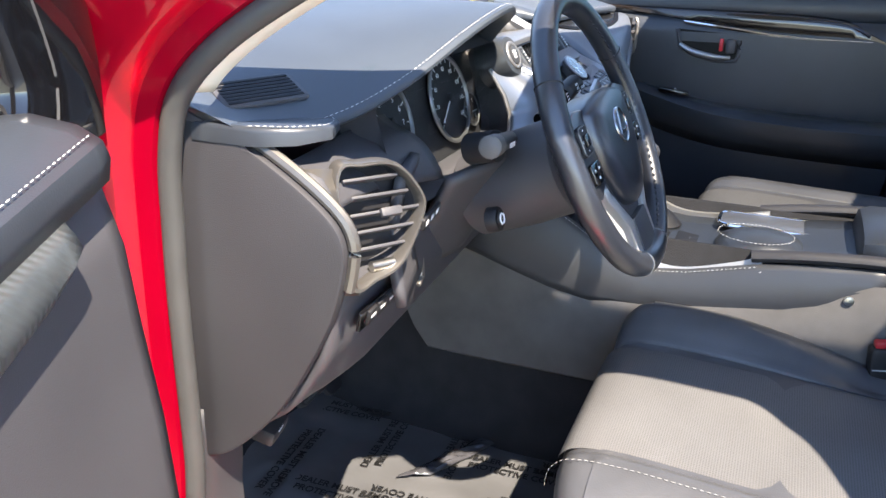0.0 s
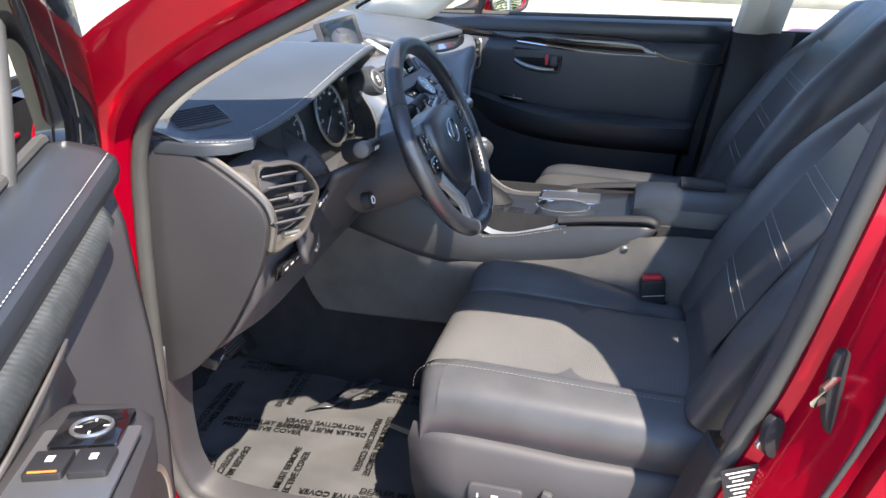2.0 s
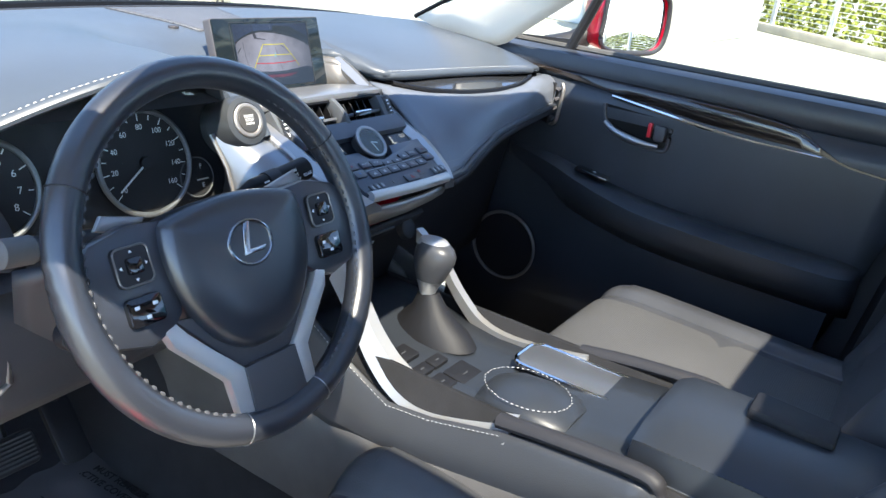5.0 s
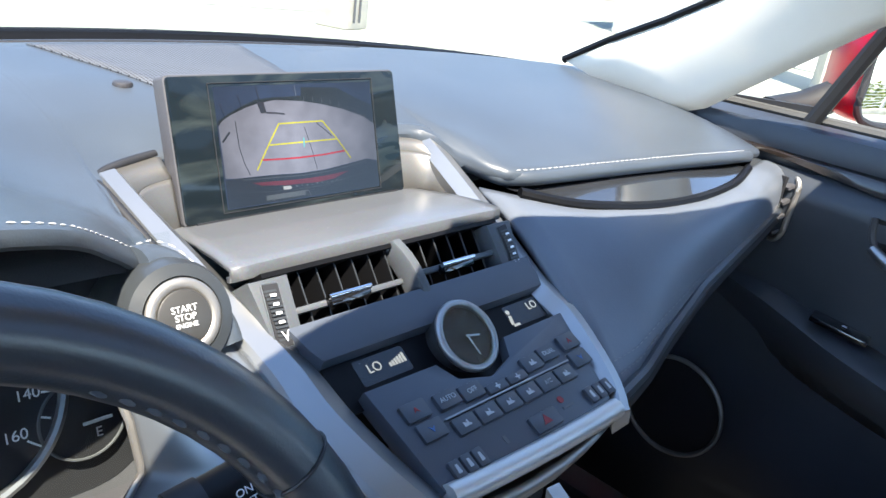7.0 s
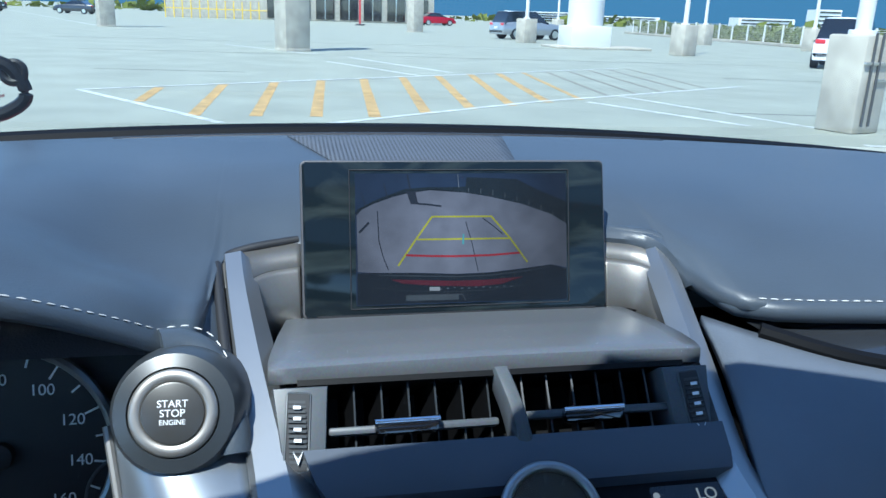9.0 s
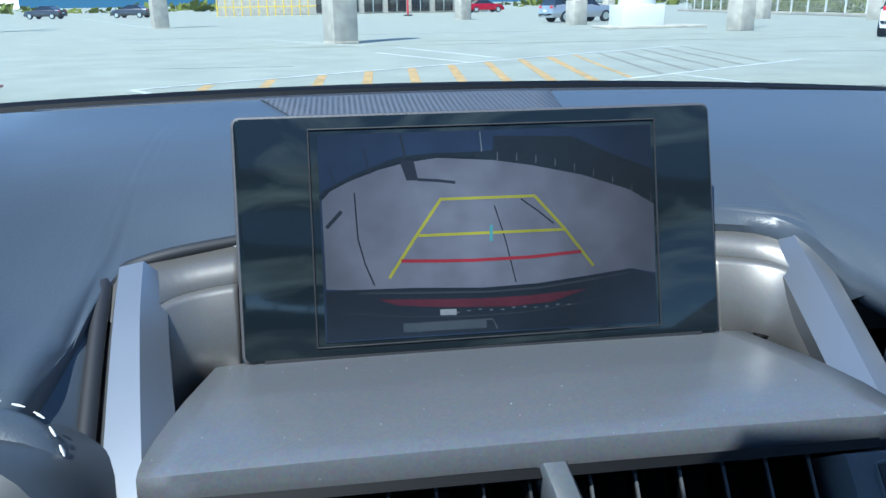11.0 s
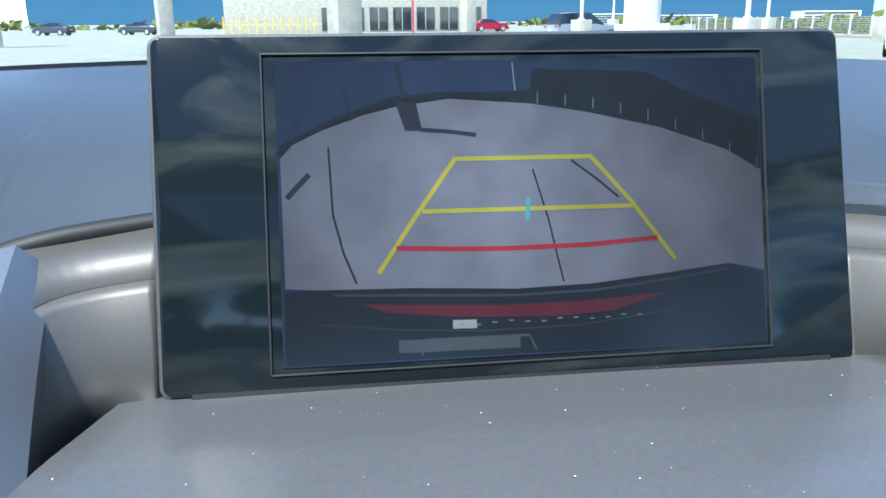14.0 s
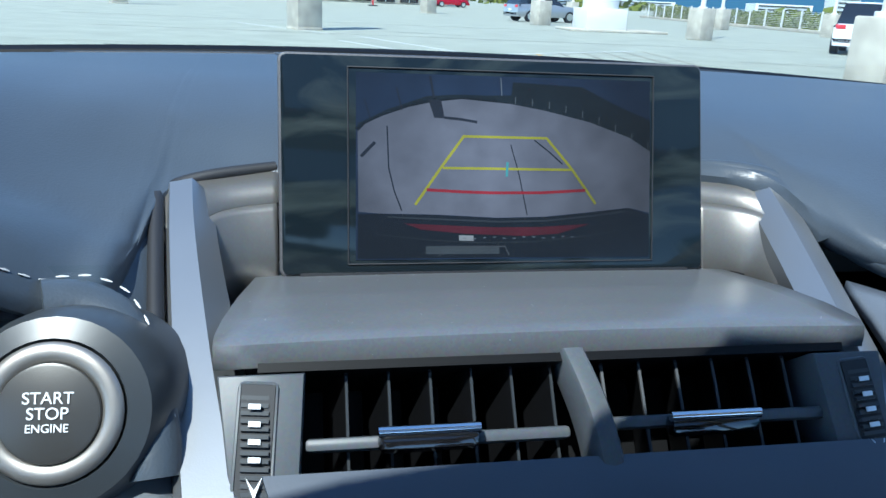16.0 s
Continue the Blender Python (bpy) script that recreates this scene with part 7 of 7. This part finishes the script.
parm = part("armrest", loft([[Vector((0.706, p.y, p.z + 0.010)), Vector((p.x + 0.02, p.y, p.z + 0.004)), Vector((p.x, p.y, p.z - 0.006)), Vector((p.x + 0.002, p.y, p.z - 0.026)), Vector((p.x + 0.03, p.y, p.z - 0.06)), Vector((0.718, p.y, p.z - 0.10))] for p in ARM], closed=False), M["leather"], pd, "black padded armrest", solid=0.004)
part("armrest_stitching", stitches([p + Vector((0.003, 0, -0.002)) for p in ARM[6:34]], 0.005, 0.004, 0.0007), M["dim_ink"], parm)
pws = part("window_switch", box(0.03, 0.075, 0.008, pose(0.678, 0.205, 0.902, 8, 0, 6), 0.002), M["gloss"], parm)
for k in (-1, 1):
    part("symbol", box(0.004, 0.006, 0.0006, pose(0.676, 0.212 + 0.012 * k, 0.9075, 8, 0, 6)), M["white_ink"], pws)
HC = [(0.212, 1.052), (0.206, 1.022), (0.180, 0.996), (0.13, 0.982), (0.085, 0.980), (0.066, 0.988), (0.064, 1.030), (0.070, 1.044)]
part("handle_cup", prism([(-y, z) for y, z in HC], 0.004, Matrix(((0, 0, -1, 0.6985), (-1, 0, 0, 0), (0, 1, 0, 0), (0, 0, 0, 1)))), M["vane"], pd)
part("handle_bezel", tube(smooth_line([(0.6945, y, z) for y, z in HC[:7]], 4), 0.0045, 8), M["hard"], pd, "charcoal handle surround")
part("handle_lever", tube(smooth_line([(0.690, 0.204, 1.014), (0.683, 0.17, 0.999), (0.681, 0.12, 0.991), (0.686, 0.082, 0.990)], 5), lambda t: 0.0045 + 0.0035 * math.sin(math.pi * min(1, 0.15 + t)), 10), M["silver"], pd, "satin lever")
part("lock_knob", box(0.016, 0.024, 0.034, pose(0.690, 0.083, 1.016), 0.006), M["hard"], pd)
part("lock_flag", box(0.008, 0.009, 0.030, pose(0.692, 0.106, 1.018), 0.002), M["red_plastic"], pd, "red lock flag")
psp = part("speaker_ring", ring(0.082, 0.004, basis((0.700, 0.402, 0.667), (0, 1, 0), (0, 0, 1)), 48, 8), M["bronze"], pd, "warm metallic speaker ring")
part("speaker_mesh", disc(0.079, 0.006, basis((0.712, 0.402, 0.667), (0, -1, 0), (0, 0, 1)), 40), M["black"], psp)
part("outer_skin", loft([[Vector((0.80, y, 1.125)), Vector((0.875, y, 1.05)), Vector((0.90, y, 0.85)), Vector((0.88, y, 0.45))] for y in (0.72, 0.3, -0.1, -0.5)], closed=False), M["red"], pd, "red outer skin", solid=0.006)
part("sill_rubber", tube([(0.757, y, 1.143) for y in YS], 0.008, 8), M["rubber"], pd)
part("quarter_bar", tube([(0.745, 0.340, 1.135), (0.735, 0.30, 1.22), (0.71, 0.25, 1.32)], 0.011, 8), M["black"], pd)
part("mirror_sail", prism([(-0.34, 1.135), (-0.52, 1.135), (-0.50, 1.15), (-0.34, 1.16)], 0.01, Matrix(((0, 0, -1, 0.765), (-1, 0, 0, 0), (0, 1, 0, 0), (0, 0, 0, 1)))), M["black"], pd)
pg = part("window_glass", sheet(lambda u, v: Vector((0.765 - 0.12 * v, 0.50 - 0.93 * u - 0.30 * v * (1 - u), 1.14 + 0.32 * v)), 2, 2), M["glass"], pd, "clear door glass")
pg.visible_shadow = False
MM = basis((0.955, 0.275, 1.200), (0.88, -0.47, 0.0), (0.03, 0.05, 1))
def mir(s, d):
    return [MM @ Vector((p.x * s, p.y * s, d)) for p in smooth_line([(-0.092, -0.058, 0), (0.02, -0.068, 0), (0.082, -0.05, 0), (0.094, 0.02, 0), (0.075, 0.066, 0), (-0.02, 0.076, 0), (-0.088, 0.066, 0), (-0.10, 0.0, 0)], 5, True)]
msh = part("mirror_shell", loft([mir(0.6, -0.11), mir(0.85, -0.09), mir(1.0, -0.04), mir(1.02, 0.0), mir(0.98, 0.006), mir(0.95, 0.0), mir(0.94, -0.008)], True), M["red"], pd, "red door mirror shell")
part("mirror_edge", tube(mir(1.0, 0.004), 0.006, 8, True), M["black"], msh)
part("mirror_glass", loft([mir(0.95, -0.004), mir(0.3, -0.0035)], True), M["mirror"], msh, "mirror glass")
part("mirror_arm", tube([(0.80, 0.42, 1.13), (0.88, 0.40, 1.14), (0.93, 0.36, 1.17)], 0.025, 10), M["black"], pd)


# ---- outside: parking deck ----
def quad_line(p0, p1, w, z, mat, name, kind="structure", label=""):
    p0, p1 = Vector((*p0, z)), Vector((*p1, z))
    d = (p1 - p0).normalized()
    s = Vector((-d.y, d.x, 0)) * w / 2
    bm = bmesh.new()
    bm.faces.new([bm.verts.new(q) for q in (p0 - s, p1 - s, p1 + s, p0 + s)])
    r = bmesh.ops.extrude_face_region(bm, geom=bm.faces[:])
    bmesh.ops.translate(bm, verts=[v for v in r["geom"] if isinstance(v, bmesh.types.BMVert)], vec=(0, 0, -0.003))
    ob = part(name, bm, mat, None, "", False)
    return tagged(ob, label or "painted line on the parking deck", "road marking", "", kind)


gm = M["concrete"]
ground = part("ground", sheet(lambda u, v: Vector((-1500 + 3000 * u, -1500 + 3000 * v, 0)), 40, 40), gm, None, "", False)
tagged(ground, "pale grey concrete roof parking deck", "ground", "", "structure")
quad_line((-3.27, 12.9), (-0.90, 9.33), 0.11, 0.005, M["line_white"], "hatch_border")
quad_line((0.20, 9.20), (3.80, 12.05), 0.11, 0.006, M["line_white"], "hatch_border")
quad_line((3.80, 12.05), (9.52, 15.6), 0.11, 0.006, M["line_white"], "hatch_border")
quad_line((-3.27, 12.9), (9.0, 20.95), 0.11, 0.007, M["line_white"], "hatch_border")
quad_line((-2.15, 11.4), (-2.17, 13.4), 0.16, 0.004, M["line_yellow"], "hatch_stripe", "structure", "worn yellow hatch stripe on the deck")
WORN = material("worn_grey_line_paint", (0.20, 0.19, 0.15), 0.8, vary=0.3, vary_scale=4)
for i in range(14):
    x0 = -1.27 + 0.745 * i
    x1 = x0 + min(0.78, 0.05 + 0.115 * i)
    y0 = 9.95 if x0 < 1.0 else 9.90 + 0.69 * (x0 - 0.95)
    quad_line((x0, y0), (x1, 12.8 + 0.652 * (x1 + 3.27)), 0.16 if i < 8 else 0.10, 0.004, M["line_yellow"] if i < 9 else WORN, "hatch_stripe", "structure", "worn yellow hatch stripe on the deck" if i < 9 else "worn grey hatch stripe on the deck")
for p0, p1 in (((-2.3, 29.7), (0.72, 24.4)), ((0.92, 21.1), (2.73, 16.8)), ((1.63, 23.3), (3.60, 18.0)), ((4.66, 12.1), (5.9, 9.4)), ((5.66, 13.1), (6.8, 9.2)), ((-34.0, 110), (-11.0, 49.9)), ((6.4, 7.8), (12.0, 6.1))):
    quad_line(p0, p1, 0.11, 0.005, M["line_white"], "bay_line")
CRACK = material("dark_deck_joint", (0.11, 0.11, 0.10), 0.85, vary=0.3, vary_scale=3)
for p0, p1 in (((-6.0, 24.6), (16.0, 24.0)), ((-9.0, 33.0), (14.0, 33.6)), ((-4.0, 17.2), (-1.0, 17.0)), ((6.0, 10.9), (8.6, 10.4)), ((2.6, 27.0), (5.2, 26.2)), ((10.5, 18.0), (13.0, 17.4))):
    quad_line(p0, p1, 0.05, 0.004, CRACK, "deck_joint", "structure", "dark joint in the deck's concrete")


def concrete_column(x, y, w, d, h, turn):
    c = thing("concrete_column", "square cast concrete column standing on the deck", "column", "columns on the deck", at=(x, y, 0))
    c.rotation_euler = (0, 0, radians(turn))
    part("shaft", box(w, d, h, Matrix.Translation((0, 0, h / 2)), 0.03), M["column"], c)
    part("foot", box(w + 0.02, d + 0.02, 0.08, Matrix.Translation((0, 0, 0.04)), 0.01), M["column"], c)
    return c


for x, y in ((0.05, 26.3), (-10.2, 48.8), (-19.0, 47), (8.9, 57.2), (11.9, 3.5)):
    concrete_column(x, y, 0.85, 0.85, 6.0 if y < 50 else 3.2, 25)


def lamp_post(x, y, w, h, pole, conduit, turn):
    c = thing("lamp_post", "white lamp post on a square concrete pedestal", "lamp post", "lamp posts on the deck", at=(x, y, 0))
    c.rotation_euler = (0, 0, radians(turn))
    ped_ = part("pedestal", box(w, w, h, Matrix.Translation((0, 0, h / 2)), 0.03), M["column"], c, "cast concrete pedestal")
    part("base_flange", disc(0.17, 0.06, Matrix.Translation((0, 0, h)), 24, 0.01), M["white"], c)
    part("pole", tube([(0, 0, h), (0, 0, h + pole)], lambda t: 0.10 - 0.03 * t, 16), M["white"], c, "white round pole")
    if conduit:
        for k in (-0.14, 0.0):
            part("conduit", tube([(k, -w / 2 - 0.02, 0.1), (k, -w / 2 - 0.02, h + 0.03)], 0.018, 8), M["rubber"], ped_)
        part("bracket", box(w * 0.8, 0.03, 0.035, Matrix.Translation((-0.05, -w / 2 - 0.015, h * 0.72)), 0.004), M["steel"], ped_)
        part("bracket", box(w * 0.5, 0.03, 0.035, Matrix.Translation((0.16, -w / 2 - 0.015, h * 0.55)), 0.004), M["steel"], ped_)
    return c


lamp_post(7.05, 9.0, 0.55, 1.22, 7, True, 18)
for x, y, w in ((15.7, 30.2, 0.75), (12.3, 41.0, 0.8), (28.6, 40.0, 0.8), (25.4, 46.2, 0.75), (16.8, 15.9, 0.62), (29.5, 27.0, 0.7), (24, 70, 0.8)):
    lamp_post(x, y, w, 1.22, 7, False, 20)
tank = thing("ventilation_stack", "large white round vent stack on a square white base", "vent stack", at=(13.4, 35.4, 0))
part("base", box(1.9, 1.9, 1.0, Matrix.Translation((0, 0, 0.5)), 0.03), M["white"], tank)
part("drum", tube([(0, 0, 1.0), (0, 0, 3.4)], 0.82, 28), M["white"], tank)
part("kerb", box(4.6, 2.3, 0.10, Matrix.Translation((0.6, 0, 0.05)), 0.02), M["column"], tank)


def parked_car(name, label, x, y, turn, paint, estate, scale=1.0):
    c = thing(name, label, "car", "parked cars", at=(x, y, 0))
    c.rotation_euler = (0, 0, radians(turn))
    h = 1.62 if estate else 1.42
    sec = [(-2.25, 0.45, 0.75), (-2.2, 0.95, 0.82), (-1.5, 1.0, 0.9), (0.9, 0.98, 0.9), (1.9, 0.86, 0.88), (2.25, 0.55, 0.72)]
    part("body", loft([[Vector((yw * s, xx, z)) for s, z in ((-0.95, 0.28), (-1, 0.5), (-0.98, zt * 0.85), (-0.86, zt), (0.86, zt), (0.98, zt * 0.85), (1, 0.5), (0.95, 0.28))] for xx, zt, yw in sec], True), paint, c)
    cab = [(-2.1 if estate else -1.7, 0.92, 0.78), (-1.8 if estate else -1.0, h - 0.04, 0.64), (-0.8, h, 0.66), (0.1, h - 0.02, 0.66), (1.0, 0.95, 0.76)]
    part("cabin_glass", loft([[Vector((s * w, xx, z)) for s, z in ((-1.12, 0.85), (-1, zt), (1, zt), (1.12, 0.85))] for xx, zt, w in cab], True), M["gloss"], c, "dark glazed cabin")
    part("roof", loft([[Vector((s * w * 0.97, xx, zt + 0.006 + 0.02 * (1 - s * s))) for s in (-1, -0.5, 0, 0.5, 1)] for xx, zt, w in cab[1:4]], closed=False), paint, c, solid=0.02)
    for sx in (-1, 1):
        for yy in (-1.35, 1.4):
            wh = part("wheel", tube([(sx * 0.68, yy, 0.33), (sx * 0.90, yy, 0.33)], 0.33, 24), M["black"], c)
            part("rim", tube([(sx * 0.895, yy, 0.33), (sx * 0.91, yy, 0.33)], 0.21, 18), M["steel"], wh)
        part("tail_light", box(0.30, 0.06, 0.14, Matrix.Translation((sx * 0.62, -2.2, 0.86)), 0.02), M["red_plastic"], c)
    part("number_plate", box(0.34, 0.02, 0.12, Matrix.Translation((0, -2.26, 0.66))), M["white_ink"], c)
    return c


GREY = material("grey_car_paint", (0.30, 0.315, 0.325), 0.3, metal=0.5, coat=1.0, vary=0.03)
WHITE_CAR = material("white_car_paint", (0.75, 0.76, 0.77), 0.3, coat=1.0, vary=0.03)
DARK_CAR = material("black_car_paint", (0.02, 0.022, 0.025), 0.3, coat=1.0, vary=0.03)
parked_car("parked_suv", "grey suv parked on the deck, seen from behind", 14.2, 47.0, -74, GREY, True)
parked_car("parked_saloon", "red saloon parked far across the deck", 17.2, 94, -78, M["red"], False)
parked_car("parked_hatchback", "white car parked beside the pedestals", 18.6, 24.2, -42, WHITE_CAR, True)
parked_car("parked_saloon", "dark saloon parked far across the deck", -23, 96, 75, DARK_CAR, False)
parked_car("parked_saloon", "dark saloon parked far across the deck", -33, 98, 75, DARK_CAR, False)

hut = thing("stair_enclosure", "white rendered stair enclosure standing on the deck", "building")
part("wall", span(14.6, 19.4, 4.0, 9.2, 0, 3.3, 0.04), M["white"], hut)
part("coping", span(14.5, 19.5, 3.9, 9.3, 3.3, 3.42, 0.02), M["column"], hut)
part("door", span(14.54, 14.59, 5.4, 6.4, 0.02, 2.1), M["column"], hut, "pale steel door")

# building behind the deck
bld = thing("stair_building", "low pale building with glazed doors at the back of the deck", "building")
part("wall", span(-14, 18, 100, 112, 0, 9, 0.05), M["column"], bld)
for i in range(7):
    w = part("window", span(-2.4 + 2.9 * i, -0.2 + 2.9 * i, 99.86, 99.98, 0.2, 2.9), M["gloss"], bld, "dark glazed door")
    part("window_frame", span(-1.34 + 2.9 * i, -1.26 + 2.9 * i, 99.80, 99.86, 0.2, 2.9), M["steel"], w)
for i in range(12):
    rail = thing("yellow_barrier", "yellow and white safety rail before the building", "barrier", "barriers by the building", at=(-13 + 0.9 * i, 92, 0))
    part("post", tube([(0, 0, 0), (0, 0, 1.9)], 0.06, 8), M["yellow"], rail)
    part("rail", tube([(0, 0, 1.0), (0.9, 0, 1.0)], 0.05, 8), M["yellow"], rail)
bol = thing("red_bollard", "slim red bollard on the deck", "bollard", at=(6.8, 78, 0))
part("post", tube([(0, 0, 0), (0, 0, 4.2)], 0.09, 10), M["red_plastic"], bol)
part("base", disc(0.45, 0.12, Matrix(), 16, 0.02), M["black"], bol)

# fence and hedge along the deck's edge
edge = [Vector((5.0, -34.0)), Vector((11.6, -16.0)), Vector((18.2, 0.8)), Vector((25.0, 7.5)), Vector((29.0, 22.0)), Vector((31.0, 36.0)), Vector((32.5, 55.0)), Vector((35.0, 80.0))]
kerb_bm = []
for i in range(len(edge) - 1):
    a, b = edge[i], edge[i + 1]
    n = int((b - a).length / 2.4) + 1
    d = (b - a).normalized()
    fence = thing("edge_fence", "white steel fence with thin rails on a concrete kerb", "fence", "fence panels round the deck", at=(a.x, a.y, 0))
    fence.rotation_euler = (0, 0, math.atan2(d.y, d.x))
    L = (b - a).length
    part("kerb", box(L, 0.28, 0.22, Matrix.Translation((L / 2, 0, 0.11)), 0.02), M["column"], fence)
    for k in range(n):
        part("post", box(0.09, 0.09, 1.15, Matrix.Translation((L * k / n, 0, 0.78))), M["white"], fence)
    for k in range(9):
        part("rail", box(L, 0.018, 0.018, Matrix.Translation((L / 2, 0, 0.34 + 0.115 * k))), M["white"], fence)
    random.seed(20 + i)
    verts, faces = [], []
    for k in range(int(L * 260)):
        p = Vector((random.uniform(0, L), random.uniform(0.7, 3.6), 0))
        p.z = random.uniform(-0.3, 1.0) * 1.0 + 0.25 * noise.noise(Vector((p.x * 0.5, p.y, i))) + 0.05 * p.y
        s = random.uniform(0.06, 0.17)
        nrm = Vector((random.uniform(-1, 1), random.uniform(-1, 1), random.uniform(0.2, 1))).normalized()
        t = nrm.orthogonal().normalized()
        w = nrm.cross(t)
        j = len(verts)
        verts += [p - t * s, p + w * s * 0.45, p + t * s, p - w * s * 0.45]
        faces.append((j, j + 1, j + 2, j + 3))
    me = bpy.data.meshes.new("hedge")
    me.from_pydata([(v.x, -v.y, v.z) for v in verts], [], faces)
    me.materials.append(M["foliage"])
    hedge = tagged(new("hedge", me), "dense green and yellow hedge behind the fence", "hedge", "", "stuff")
    hedge.location, hedge.rotation_euler = (a.x, a.y, 0), fence.rotation_euler

# blue sky over the far edge
blue = material("clear_blue_air", (0, 0, 0), 1.0, vary=0.0, spec=0.0, emit=(0.045, 0.125, 0.225), emit_power=0.78)
def far_air(u, v):
    a = radians(-20 + 150 * u)
    return Vector((1400 * math.sin(a), 1400 * math.cos(a), -30 + 330 * v))
tagged(part("backdrop", sheet(far_air, 24, 1), blue, None, "", False), "clear deep blue sky low over the horizon", "sky", "", "structure")

# distant town
random.seed(11)
tower = material("pale_tower_render", (0.68, 0.68, 0.66), 0.7, vary=0.05)
for x, y, w, h, fl in ((95, 300, 26, 3.5, 4), (140, 330, 34, 3, 3), (30, 420, 18, 80, 18), (10, 430, 16, 70, 16), (190, 300, 22, 4, 3), (240, 330, 10, 9, 5)):
    b = thing("apartment_building", "white apartment building far beyond the deck", "building", "distant buildings", at=(x, y, -6))
    b.rotation_euler = (0, 0, radians(-15))
    part("wall", box(w, 14, h + 6, Matrix.Translation((0, 0, (h + 6) / 2))), tower, b)
    for k in range(fl):
        z = 6 + h * (k + 0.35) / fl
        part("window_band", box(w * 0.9, 0.3, h / fl * 0.45, Matrix.Translation((0, -7.1, z))), M["gloss"], b, "band of dark windows")
verts, faces = [], []
for k in range(9000):
    a = random.uniform(-0.9, 1.65)
    r = random.uniform(170, 320)
    p = Vector((math.sin(a) * r, math.cos(a) * r, random.uniform(-6, 1.0 + 2.2 * noise.noise(Vector((a * 9, 0, 0))))))
    s = random.uniform(0.8, 2.2)
    nrm = Vector((random.uniform(-1, 1), random.uniform(-1, 1), random.uniform(0.2, 1))).normalized()
    t = nrm.orthogonal().normalized()
    w = nrm.cross(t)
    j = len(verts)
    verts += [p - t * s, p + w * s * 0.6, p + t * s, p - w * s * 0.6]
    faces.append((j, j + 1, j + 2, j + 3))
me = bpy.data.meshes.new("far_trees")
me.from_pydata([tuple(v) for v in verts], [], faces)
me.materials.append(M["foliage"])
tagged(new("far_trees", me), "line of distant green trees beyond the deck", "trees", "", "stuff")
